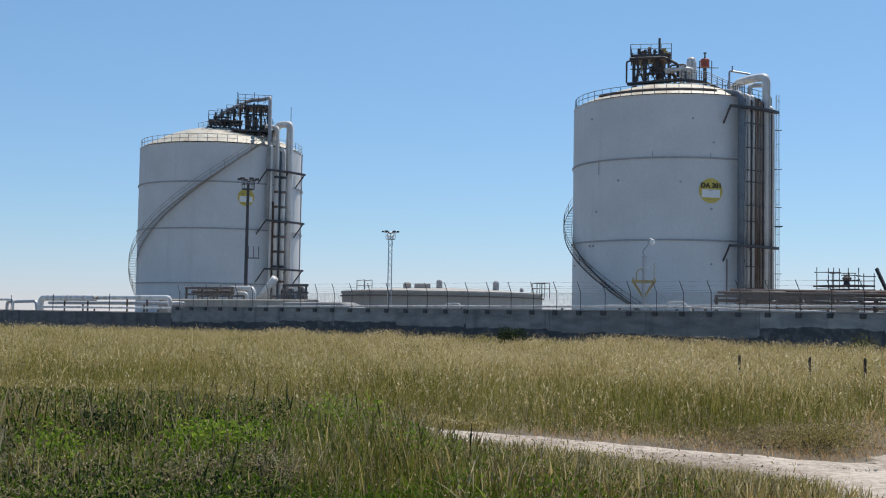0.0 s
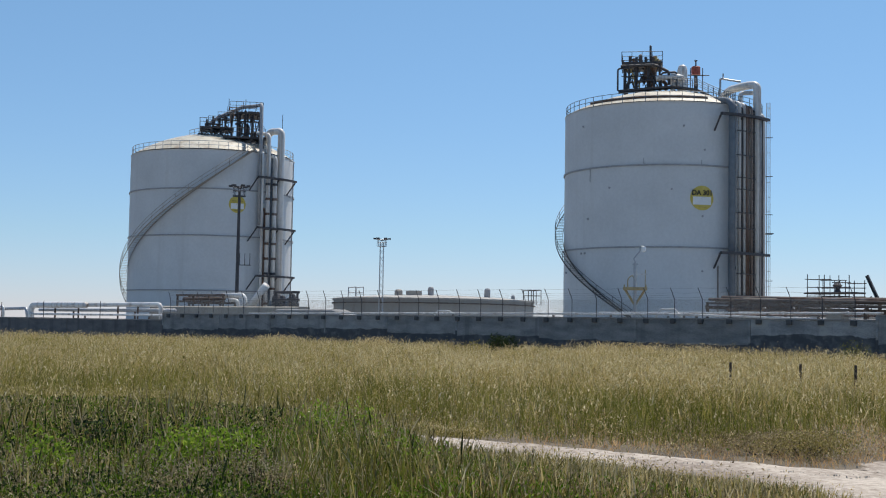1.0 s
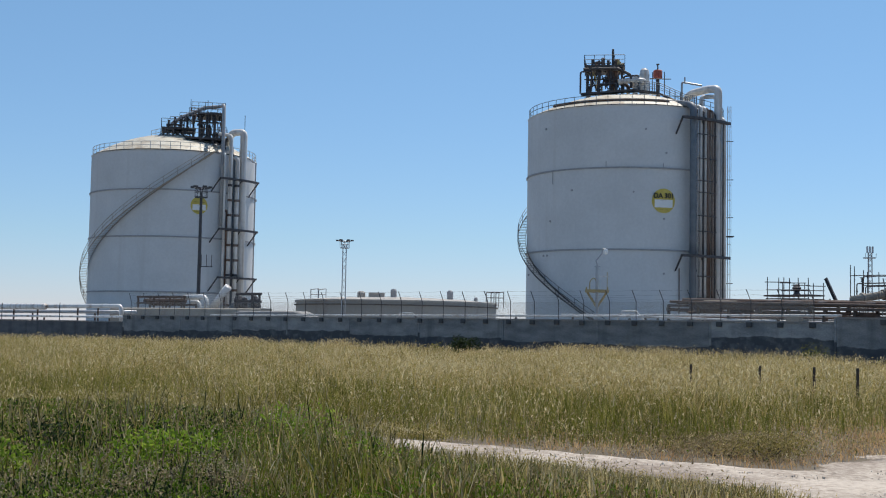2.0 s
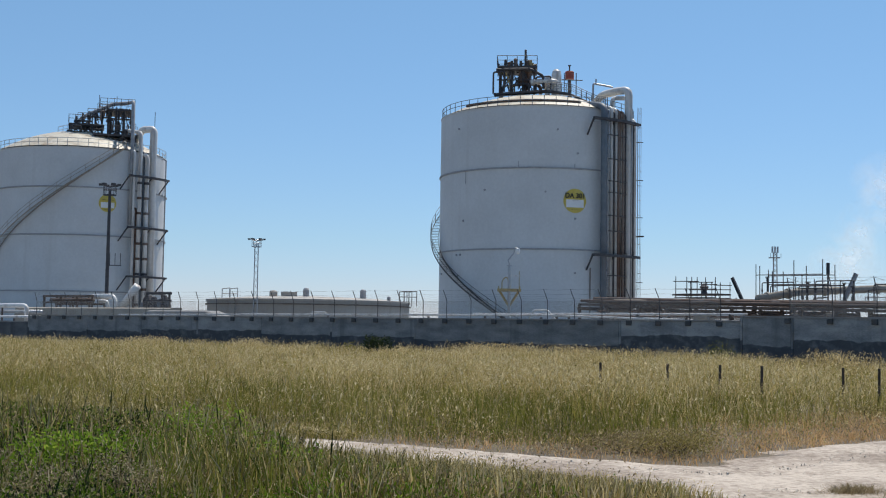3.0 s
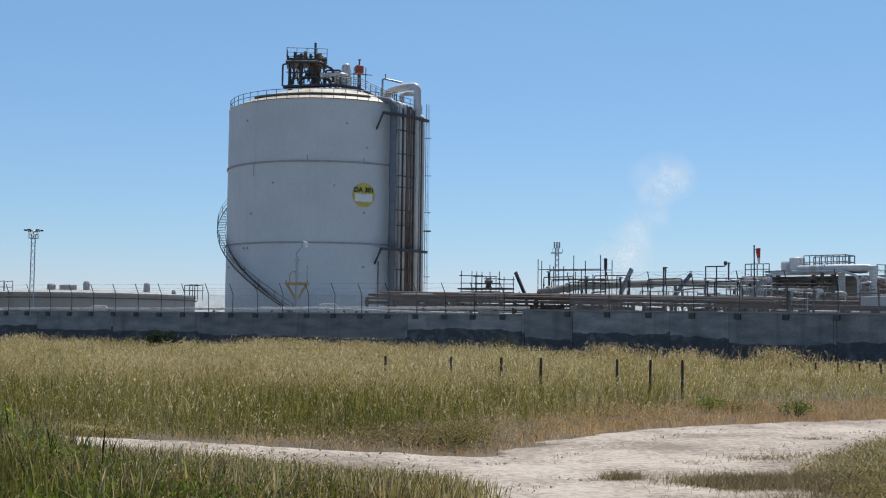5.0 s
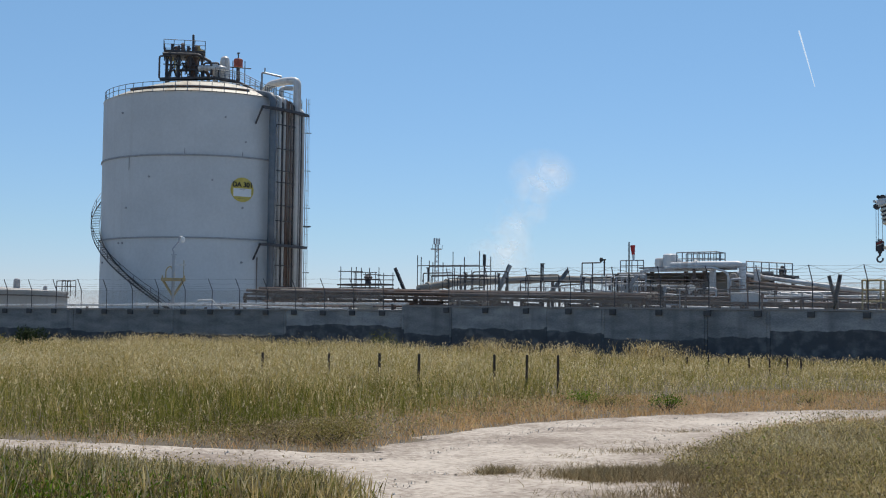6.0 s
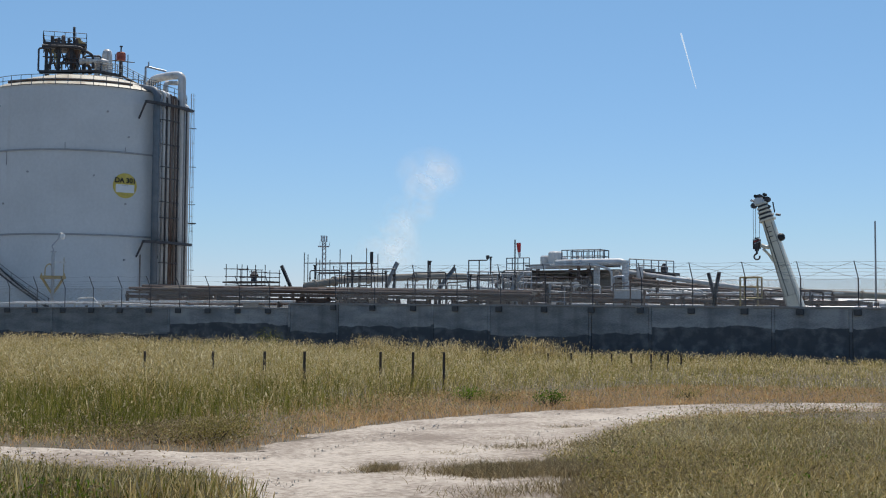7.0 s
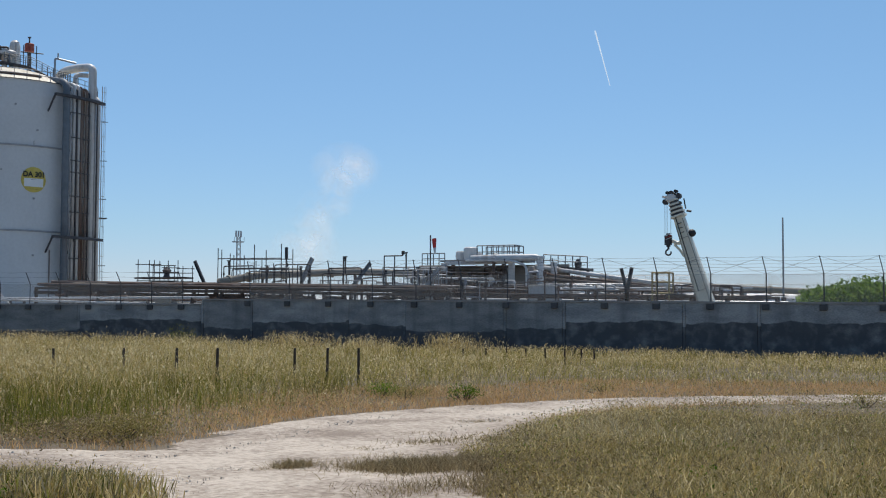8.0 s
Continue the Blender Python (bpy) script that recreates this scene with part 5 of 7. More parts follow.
for z, w in ((4.6, 15.75), (3.85, 15.8), (3.2, 15.8)):
    bm = B()
    box(bm, RF(-30.7, w, z), RF(-26.6, w, z - 0.02), width=0.14)
    part("beam", bm, BROWN, EH)
bm = B()
obox(bm, RF(-28.4, 18.7, 2.4), (8.6, 0.2, 4.8), RYAW)
part("back_wall", bm, BUND, EH)
bm = B()
obox(bm, RF(-31.8, 17.2, 2.37), (1.75, 2.6, 4.74), RYAW)
bmesh.ops.bevel(bm, geom=bm.edges, offset=0.03, segments=1, affect="EDGES")
part("side_room", bm, BUND, EH, "beige rendered side room")
for i, s in enumerate((-30.0, -29.5, -28.3, -27.8, -25.9, -25.3)):
    v = thing("pressure_vessel", RF(s, 17.2), "insulated vessel inside the frame", "vessel", "vessels in the frame")
    bm = B()
    lathe(bm, RF(s, 17.2 + 0.3 * (i % 2), 0), [(0, 0), (0.3, 0), (0.3, 3.9 + 0.12 * i), (0.18, 4.15 + 0.12 * i), (0, 4.2 + 0.12 * i)], 16)
    part("drum", bm, (BUND, RUST, PIPEW, BROWN, TANKBEIGE, PALERUST)[i], v)
straight_rail(EH, RF(-28.9, 16, 5.03), RF(-26.5, 16, 5.03), 0.82, 7, BLUEST)
straight_rail(EH, RF(-28.9, 17.4, 5.03), RF(-26.5, 17.4, 5.03), 0.82, 7, BLUEST)
straight_rail(EH, RF(-26.5, 16, 5.03), RF(-26.5, 17.4, 5.03), 0.82, 2, BLUEST)
straight_rail(EH, RF(-32.5, 16, 4.75), RF(-31.0, 16, 4.75), 0.7, 4, BLUEST)
cond = thing("roof_vessel", RF(-30.0, 17.5, 5.02), "pale drum cluster on the frame roof", "vessel")
for s, r, h in ((-29.95, 0.44, 0.86), (-30.62, 0.3, 0.62), (-29.45, 0.22, 0.5)):
    bm = B()
    lathe(bm, RF(s, 17.5, 0), [(0, 5.02), (r, 5.02), (r, 4.94 + h), (r * 0.8, 5.02 + h), (0, 5.04 + h)], 20)
    lathe(bm, RF(s, 17.5, 0), [(r, 5.02 + h * 0.45), (r + 0.03, 5.02 + h * 0.45), (r + 0.03, 5.07 + h * 0.45), (r, 5.07 + h * 0.45)], 20)
    part("drum", bm, PIPEW, cond)
pipe_thing("main_duct", [RF(-28.9, 15.2, 5.06), RF(-26.6, 15.2, 5.08), RF(-24.64, 15.2, 5.06), RF(-24.64, 15.2, 3.3), RF(-24.64, 15.6, 1.0)], 0.2, PIPEW, "thick white duct bending down beside the frame", [RF(-27.5, 15.2, 5.0)], bend=0.36, flanges=3)
pipe_thing("thin_duct", [RF(-29.2, 15.0, 4.93), RF(-26.3, 15.0, 4.9), RF(-25.4, 15.0, 4.6), RF(-25.35, 15.0, 1.0)], 0.07, PIPEW, "thin pale pipe arching down beside the frame", bend=0.3)
pipe_thing("side_duct", [RF(-24.9, 14.0, 0.2), RF(-24.9, 14.0, 4.15), RF(-24.3, 14.0, 4.2), RF(-24.3, 14.0, 0.2)], 0.07, GALV, "pale pipe standing beside the frame", bend=0.1)
# square duct with a rounded shoulder
sq = thing("square_duct", RF(-22.4, 9.6), "pale square duct with a rounded shoulder behind the wall", "duct")
outline = [(-23.15, 0.0), (-21.55, 0.0)] + [(-21.9 + 0.35 * math.cos(a), 2.95 + 0.35 * math.sin(a)) for a in np.linspace(0, math.pi / 2, 7)] + [(-23.15, 3.3)]
bm = B()
f0, f1 = [bm.verts.new(RF(a, 9.5, z)) for a, z in outline], [bm.verts.new(RF(a, 10.4, z)) for a, z in outline]
bm.faces.new(f0), bm.faces.new(f1[::-1])
for i in range(len(outline)):
    j = (i + 1) % len(outline)
    bm.faces.new((f0[i], f0[j], f1[j], f1[i]))
bmesh.ops.recalc_face_normals(bm, faces=bm.faces)
part("casing", bm, PIPEW, sq)
bm = B()
run(bm, [RF(a, 9.47, z) for a, z in outline[1:]] + [RF(-23.15, 9.47, 0.0)], 0.04, 0.03, 6)
part("edge_trim", bm, PIPEW, sq, "white edge trim")
# long runs of pipe across the front
for a, za, b, zb, w, r, mat in ((-31.9, 3.86, -26.4, 3.78, 12.5, 0.06, PIPEW), (-33.5, 3.62, -24.3, 3.12, 12.0, 0.06, PIPEW), (-33.0, 3.3, -24.0, 3.0, 11.8, 0.09, RUST), (-26.8, 2.72, -23.9, 2.74, 11.0, 0.06, PIPEW), (-32.5, 3.05, -25.0, 2.86, 12.4, 0.1, BROWN), (-28.2, 3.68, -26.3, 3.55, 12.7, 0.05, PIPEW), (-33.4, 2.75, -24.5, 2.7, 12.2, 0.08, BROWN), (-31.0, 4.3, -27.0, 4.2, 15.2, 0.05, RUST), (-30.5, 4.0, -26.7, 3.6, 15.0, 0.06, BROWN), (-25.4, 4.2, -18.0, 3.35, 16.0, 0.09, RUST), (-25.2, 3.9, -17.0, 3.2, 15.8, 0.1, BROWN), (-24.3, 3.55, -16.5, 3.0, 15.2, 0.06, PIPEW), (-21.4, 3.1, -15.5, 2.85, 12.4, 0.05, PIPEW), (-21.4, 2.8, -14.8, 2.7, 12.0, 0.05, PIPEW), (-24.5, 3.3, -16.0, 2.9, 14.0, 0.08, BROWN)):
    pipe_thing("run_pipe", [RF(a, w, za), RF(b, w, zb)], r, mat, "straight process pipe running past the frame", [RF(a + (b - a) * q, w, za + (zb - za) * q) for q in (0.08, 0.5, 0.92)], flanges=4)
# pipework thicket in front of the frame
for i in range(22):
    s = random.uniform(-32.0, -21.5)
    w = random.uniform(12.5, 15.0)
    ln = random.uniform(1.2, 5.0)
    z = random.uniform(2.5, 3.7)
    mat = random.choice((PIPEW, PIPEW, RUST, BROWN, GALV))
    pts = [RF(s, w, 0.0), RF(s, w, z), RF(s + ln, w, z - 0.05), RF(s + ln, w + random.uniform(-0.5, 0.5), 0.3)]
    t = thing("pipework", RF(s, w), "bent process pipe in front of the equipment frame", "pipe", "process pipes")
    bm = B()
    run(bm, pts, random.uniform(0.03, 0.07), 0.2, 8)
    part("pipe", bm, mat, t, smooth=True)
for i in range(16):
    s = -21.0 + i * 0.5 + random.uniform(-0.2, 0.2)
    t = thing("pipework", RF(s, 11.5), "short process pipe behind the wall", "pipe", "process pipes")
    z = random.uniform(2.6, 3.4)
    bm = B()
    run(bm, [RF(s, 11.5, 0), RF(s, 11.5, z), RF(s + random.uniform(0.4, 1.4), 11.6, z - 0.1), RF(s + random.uniform(0.5, 1.5), 12.0, 1.0)], random.uniform(0.03, 0.06), 0.16, 8)
    part("pipe", bm, random.choice((PIPEW, RUST, BROWN, PIPEW)), t, smooth=True)
# dark small bore lines, stanchions and supports all along
for i in range(70):
    s = random.uniform(-44.0, -11.0)
    w = random.uniform(6.8, 12.5)
    z = random.uniform(2.7, 3.9 if s < -20 else 3.3)
    mat = random.choice((STEEL, BROWN, RUST, RUST, STEEL, GALV))
    t = thing("stanchion", RF(s, w), "small dark pipe stub among the pipework", "pipe", "pipe stubs")
    bm = B()
    r = random.uniform(0.02, 0.045)
    if i % 3:
        run(bm, [RF(s, w, 0), RF(s, w, z), RF(s + random.uniform(0.3, 1.6), w, z + random.uniform(-0.1, 0.1))], r, 0.12, 6)
    else:
        rod(bm, RF(s, w, 0), RF(s, w, z + 0.2), r, 6)
        rod(bm, RF(s, w, z - 0.1), RF(s, w, z + 0.15), r * 2.4, 8)
    part("pipe", bm, mat, t)
for s0, s1, w, z in ((-31.0, -27.2, 8.0, 4.05), (-29.2, -27.4, 7.4, 3.9), (-35.0, -31.5, 8.2, 3.4), (-22.0, -18.5, 12.0, 3.2), (-13.8, -9.8, 9.2, 2.2)):
    t = thing("guard_rail", RF(s0, w, z - 0.6), "thin grey guard rail above the pipework", "railing", "guard rails")
    straight_rail(t, RF(s0, w, z - 0.6), RF(s1, w, z - 0.66), 0.85, 6, GALV)
# railed gangway beyond
gang = thing("gangway", RF(-24.5, 18), "dark railed gangway on posts", "gangway")
bm = B()
box(bm, RF(-25.4, 18, 4.6), RF(-22.5, 18, 4.42), width=0.9, depth=0.16)
part("deck", bm, STEEL, gang)
straight_rail(gang, RF(-25.3, 17.6, 4.6), RF(-22.6, 17.6, 4.42), 0.75, 6, BLUEST)
for s in (-25.2, -23.9, -22.7):
    bm = B()
    box(bm, RF(s, 18, 0), RF(s, 18, 4.4), width=0.16)
    part("post", bm, STEEL, gang)
bm = B()
lathe(bm, RF(-23.3, 18, 0), [(0, 4.4), (0.18, 4.5), (0.22, 4.8), (0.1, 5.05), (0, 5.1)], 10)
part("valve", bm, STEEL, gang)
pipe_thing("great_pipe", [RF(-25.6, 17.0, 4.62), RF(-20.3, 17.2, 3.84), RF(-17.5, 17.6, 3.45), RF(-13.5, 18.0, 3.0)], 0.13, PIPEW, "thick pale insulated pipe running away", [RF(-21.0, 17.3, 4.0), RF(-17.5, 17.6, 3.5), RF(-14.5, 17.9, 3.2)], flanges=6)
# long white low tanks far behind
for az, d, ln, z in ((41.5, 150.0, 26.0, 4.6), (38.0, 160.0, 20.0, 6.0)):
    c = plan(az, d)
    t = thing("low_store", c, "long low white storage drum far off", "storage tank")
    q = Vector((math.cos(radians(az)), -math.sin(radians(az)), 0))
    bm = B()
    rod(bm, c - q * ln / 2 + Vector((0, 0, z - 1.6)), c + q * ln / 2 + Vector((0, 0, z - 1.6)), 1.6, 20)
    part("drum", bm, PIPEW, t, smooth=False)
    for f in (-0.4, 0.0, 0.4):
        bm = B()
        obox(bm, c + q * ln * f + Vector((0, 0, (z - 2.4) / 2)), (0.6, 2.0, z - 2.4), -radians(az))
        part("saddle", bm, BUND, t)
    straight_rail(t, c - q * ln / 2 + Vector((0, 0, z - 0.02)), c + q * ln / 2 + Vector((0, 0, z - 0.02)), 1.0, 14, PIPEW)
# yellow access frame
yf = thing("access_frame", RF(-16.3, 9.0), "yellow steel access frame behind the wall", "frame")
for s in (-16.3, -15.45):
    for k in (0, 0.8):
        bm = B()
        rod(bm, RF(s, 8.6 + k, 0), RF(s, 8.6 + k, 3.88), 0.045, 6)
        part("post", bm, PALEYEL, yf)
for z in (3.86, 3.4, 2.85):
    bm = B()
    run(bm, [RF(-16.3, 8.6, z), RF(-15.45, 8.6, z), RF(-15.45, 9.4, z), RF(-16.3, 9.4, z), RF(-16.3, 8.6, z)], 0.04, 0.02, 6)
    part("rail", bm, PALEYEL, yf)

# ---- crane ----
crane = thing("mobile_crane", RF(-14.8, 14.0), "cream telescopic crane boom with a dark hook block", "crane")
foot, head = RF(-14.35, 14.0, 1.0), RF(-16.55, 14.0, 8.0)
ax = (head - foot).normalized()
sideb = Vector((math.cos(RYAW), math.sin(RYAW), 0))
nrm = ax.cross(Vector((math.sin(radians(55)), math.cos(radians(55)), 0))).normalized()
deepb = ax.cross(nrm).normalized()


def boom_section(f0, f1, w0, w1, name, mat, label=""):
    bm = B()
    vs = []
    for f, w in ((f0, w0), (f1, w1)):
        p = foot.lerp(head, f)
        for a, b in ((-1, -0.7), (-0.7, -1), (0.7, -1), (1, -0.7), (1, 0.7), (0.7, 1), (-0.7, 1), (-1, 0.7)):
            vs.append(bm.verts.new(p + nrm * a * w / 2 + deepb * b * w / 2))
    for i in range(8):
        bm.faces.new((vs[i], vs[(i + 1) % 8], vs[8 + (i + 1) % 8], vs[8 + i]))
    bm.faces.new(vs[:8][::-1])
    bm.faces.new(vs[8:])
    bmesh.ops.recalc_face_normals(bm, faces=bm.faces)
    return part(name, bm, mat, crane, label)


boom_section(0.0, 0.86, 0.9, 0.56, "boom_base", BOOM)
boom_section(0.86, 0.875, 0.78, 0.78, "boom_collar", BOOM)
for i in range(4):
    boom_section(0.875 + 0.03 * i, 0.893 + 0.03 * i, 0.66 - 0.06 * i, 0.64 - 0.06 * i, "boom_stage", STEEL, "dark telescoped boom stage")
    boom_section(0.892 + 0.03 * i, 0.906 + 0.03 * i, 0.72 - 0.06 * i, 0.72 - 0.06 * i, "stage_collar", BOOM)
tip = foot.lerp(head, 1.0)
bm = B()
obox(bm, tip + Vector((0, 0, 0.05)) - sideb * 0.12, (0.56, 0.46, 0.42), RYAW)
bmesh.ops.bevel(bm, geom=bm.edges, offset=0.08, segments=2, affect="EDGES")
part("boom_head", bm, PLATEW, crane)
for q, z in ((-0.42, -0.15), (0.3, 0.16), (-0.1, 0.3)):
    bm = B()
    p = tip + sideb * q + Vector((0, 0, z))
    rod(bm, p - deepb * 0.14, p + deepb * 0.14, 0.15, 14)
    part("sheave", bm, STEEL, crane)
hook = RF(-16.83, 14.0, 5.8)
for q in (-0.18, -0.06, 0.14):
    bm = B()
    rod(bm, hook + sideb * q + Vector((0, 0, 0.3)), hook + sideb * q + Vector((0, 0, 2.2)), 0.014, 5)
    part("rope", bm, GALV, crane)
bm = B()
obox(bm, hook, (0.4, 0.32, 0.72), RYAW)
bmesh.ops.bevel(bm, geom=bm.edges, offset=0.1, segments=2, affect="EDGES")
hb = part("hook_block", bm, STEEL, crane, "dark hook block with red and white stripes")
for i in range(3):
    bm = B()
    box(bm, hook + sideb * (-0.16) + Vector((-0.1, -0.14, 0.02 + 0.1 * i)), hook + sideb * 0.16 + Vector((-0.1, -0.14, 0.14 + 0.1 * i)), width=0.05, depth=0.02)
    part("stripe", bm, RED if i % 2 else PLATEW, hb)
bm = B()
rod(bm, hook + Vector((0, 0, -0.36)), hook + Vector((0, 0, -0.5)), 0.06, 8)
run(bm, [hook + sideb * 0.15 * math.cos(a) + Vector((0, 0, -0.66 + 0.15 * math.sin(a))) for a in np.linspace(1.6, 6.6, 14)], 0.045, 0, 8)
part("hook", bm, STEEL, hb)
bm = B()
run(bm, [RF(-16.6, 14.0, 5.75), RF(-16.3, 14.0, 5.6), RF(-15.9, 14.0, 5.75)], 0.1, 0.2, 8)
run(bm, [RF(-16.5, 14.0, 5.55), RF(-16.15, 14.0, 5.2), RF(-15.95, 14.0, 4.85), RF(-15.6, 14.0, 4.9)], 0.07, 0.2, 8)
part("side_arm", bm, BOOM, crane)
bm = B()
bmesh.ops.create_icosphere(bm, subdivisions=3, radius=0.21, matrix=Matrix.Translation(RF(-15.53, 13.9, 6.14)))
part("hoist_ball", bm, BLACK, crane)
bm = B()
rod(bm, RF(-15.85, 13.9, 7.45), RF(-15.95, 13.9, 8.0), 0.035, 6)
rod(bm, RF(-15.8, 13.9, 7.35), RF(-15.55, 13.9, 7.3), 0.06, 6)
part("limit_switch", bm, STEEL, crane)
for i in range(3):
    bm = B()
    p = foot.lerp(head, 0.74 + 0.035 * i)
    box(bm, p - nrm * 0.1 + deepb * 0.31, p + nrm * 0.08 + deepb * 0.31, width=0.1, depth=0.03)
    part("lettering_bar", bm, STEEL, crane)
bm = B()
obox(bm, RF(-14.2, 14.0, 0.545), (2.6, 2.4, 1.71), RYAW)
bmesh.ops.bevel(bm, geom=bm.edges, offset=0.15, segments=2, affect="EDGES")
part("turntable", bm, BOOM, crane)
# darker strips along the boom's edges that draw its shading as colour
for q, a, b in ((-0.3, 0.02, 0.84), (0.34, 0.1, 0.8)):
    bm = B()
    u, v = foot.lerp(head, a), foot.lerp(head, b)
    box(bm, u + nrm * q * 1.05 + deepb * 0.44, v + nrm * q * 0.7 + deepb * 0.285, width=0.03)
    part("edge_shade_line", bm, BUND, crane)
bm = B()
run(bm, [foot.lerp(head, f) + nrm * 0.12 + deepb * (0.475 - 0.19 * f) for f in (0.3, 0.5, 0.7, 0.86)], 0.025, 0, 6)
part("hydraulic_hose", bm, BLACK, crane)
for f in (0.3, 0.52, 0.7):
    bm = B()
    p = foot.lerp(head, f) + deepb * (0.45 - 0.19 * f)
    box(bm, p - nrm * (0.33 - 0.14 * f), p + nrm * (0.33 - 0.14 * f), width=0.06, depth=0.03)
    part("wear_band", bm, BUND, crane)
for q, z, r in ((-0.3, 0.34, 0.09), (0.16, 0.42, 0.08), (-0.5, 0.12, 0.07), (0.34, -0.2, 0.09)):
    bm = B()
    p = tip + sideb * q + Vector((0, 0, z))
    rod(bm, p - deepb * 0.2, p + deepb * 0.2, r, 10)
    rod(bm, p, tip, 0.05, 6)
    part("head_fitting", bm, BLACK if r > 0.075 else PLATEW, crane)
NEARER = 0.84
crane.scale = (NEARER, NEARER, NEARER)
crane.location = Vector((0, 0, EYE)) + NEARER * (crane.location - Vector((0, 0, EYE)))
tm = thing("pole", plan(45.63, 85.0), "tall thin grey pole behind the wall", "pole")
bm = B()
rod(bm, plan(45.63, 85.0), plan(45.63, 85.0, 8.25), 0.07, 8, 0.05)
part("pole_shaft", bm, SEAM, tm)

# ---- plant behind the west wall ----
def lpipe(pts, r, mat, label, legs=()):
    return pipe_thing("process_pipe", [LF(*p) for p in pts], r, mat, label, [LF(*p) for p in legs], flanges=0)


lpipe([(-114.3, 12, 0.2), (-114.3, 12, 3.05), (-105.6, 12, 3.05), (-104.8, 12, 3.05)], 0.31, PIPEW, "thick white pipe with a bend behind the wall", [(-110, 12, 2.9), (-106, 12, 2.9)])
lpipe([(-104.8, 12.3, 3.08), (-93.5, 12.3, 3.14), (-93.4, 12.3, 1.2)], 0.2, PIPEW, "white pipe that turns down behind the wall", [(-100, 12.3, 3.0), (-96.9, 12.3, 3.0)])
lpipe([(-114.0, 12.8, 2.55), (-92.0, 12.8, 2.6)], 0.16, GALV, "grey pipe below the white one", [(-108, 12.8, 2.5), (-98, 12.8, 2.5)])
lpipe([(-113.5, 11.4, 2.1), (-90.0, 11.4, 2.15)], 0.1, PIPEW, "thin pale pipe low behind the wall", [(-104, 11.4, 2.0), (-94, 11.4, 2.0)])
lpipe([(-140.0, 12, 2.75), (-121.0, 12, 2.85), (-119.5, 12, 2.85), (-119.5, 12, 1.0)], 0.13, PIPEW, "thin pale pipe loop behind the wall", [(-134, 12, 2.6), (-127, 12, 2.6)])
lpipe([(-121.5, 12.5, 1.0), (-121.5, 12.5, 2.6), (-116.0, 12.5, 2.7), (-115.5, 12.5, 1.0)], 0.16, GALV, "grey pipe loop behind the wall")
for a, b in ((-120.5, 3.1), (-118.2, 3.3), (-110.5, 3.4), (-101.0, 3.4)):
    t = thing("pole", LF(a, 11), "thin dark post behind the wall", "pole", "thin posts behind the wall")
    bm = B()
    rod(bm, LF(a, 11, 0), LF(a, 11, b), 0.04, 5)
    part("pole_shaft", bm, STEEL, t)
lf = thing("brown_frame", LF(-107.1, 25), "rusty brown pipe frame near the far tank", "pipe rack")
for s in (-107.1, -104.5, -102.0, -99.7):
    for k in (0, 1.6):
        bm = B()
        box(bm, LF(s, 25 + k, 0), LF(s, 25 + k, 4.45), width=0.2)
        part("leg", bm, BROWN, lf)
for z, k in ((4.4, 0), (4.4, 1.6), (3.75, 0), (3.6, 1.6)):
    bm = B()
    box(bm, LF(-107.2, 25 + k, z), LF(-99.6, 25 + k, z), width=0.3, depth=0.2)
    part("girder", bm, BROWN, lf)
lpipe([(-107, 25.8, 4.0), (-100.5, 25.8, 4.0)], 0.24, BROWN, "brown pipe in the frame", [(-104, 25.8, 3.8), (-101, 25.8, 3.8)])
lpipe([(-100.4, 25.5, 4.35), (-97.0, 25.5, 4.4), (-96.6, 25.5, 1.0)], 0.26, PIPEW, "pale pipe bending down beside the frame")
lpipe([(-100.0, 26.2, 3.9), (-98.8, 26.2, 3.9), (-98.6, 26.2, 1.0)], 0.2, PIPEW, "pale pipe elbow beside the frame")
lpipe([(-96.6, 26.0, 3.2), (-94.3, 26.0, 5.4)], 0.4, PIPEW, "pale slanting chute at the tank foot", [(-96.0, 26.0, 3.4), (-94.8, 26.0, 4.6)])
mach = thing("pump_set", LF(-93.5, 27), "dark pump machinery at the foot of the tank", "machinery")
for i in range(9):
    bm = B()
    s, z, r = -94.6 + 0.42 * i, 3.4 + 0.9 * ((i * 7) % 5) / 5, 0.28 + 0.12 * (i % 3)
    lathe(bm, LF(s, 27 + 0.2 * (i % 2), 0), [(0, 2.4), (r, 2.4), (r, z), (r * 0.6, z + 0.4), (0, z + 0.5)], 10)
    part("pump", bm, STEEL if i % 3 else BLUEST, mach)
bm = B()
obox(bm, LF(-92.8, 27, 1.25), (4.4, 2.0, 2.5), LYAW)
part("plinth", bm, BUND, mach)
bf = thing("brown_frame", LF(-91.8, 25), "rusty brown portal frame at the tank foot", "pipe rack")
for s in (-91.8, -89.7, -88.7):
    bm = B()
    box(bm, LF(s, 25, 0), LF(s, 25, 4.7), width=0.22)
    part("leg", bm, STEEL, bf)
for z in (4.65, 3.9):
    bm = B()
    box(bm, LF(-91.9, 25, z), LF(-88.5, 25, z), width=0.26)
    part("girder", bm, STEEL, bf)
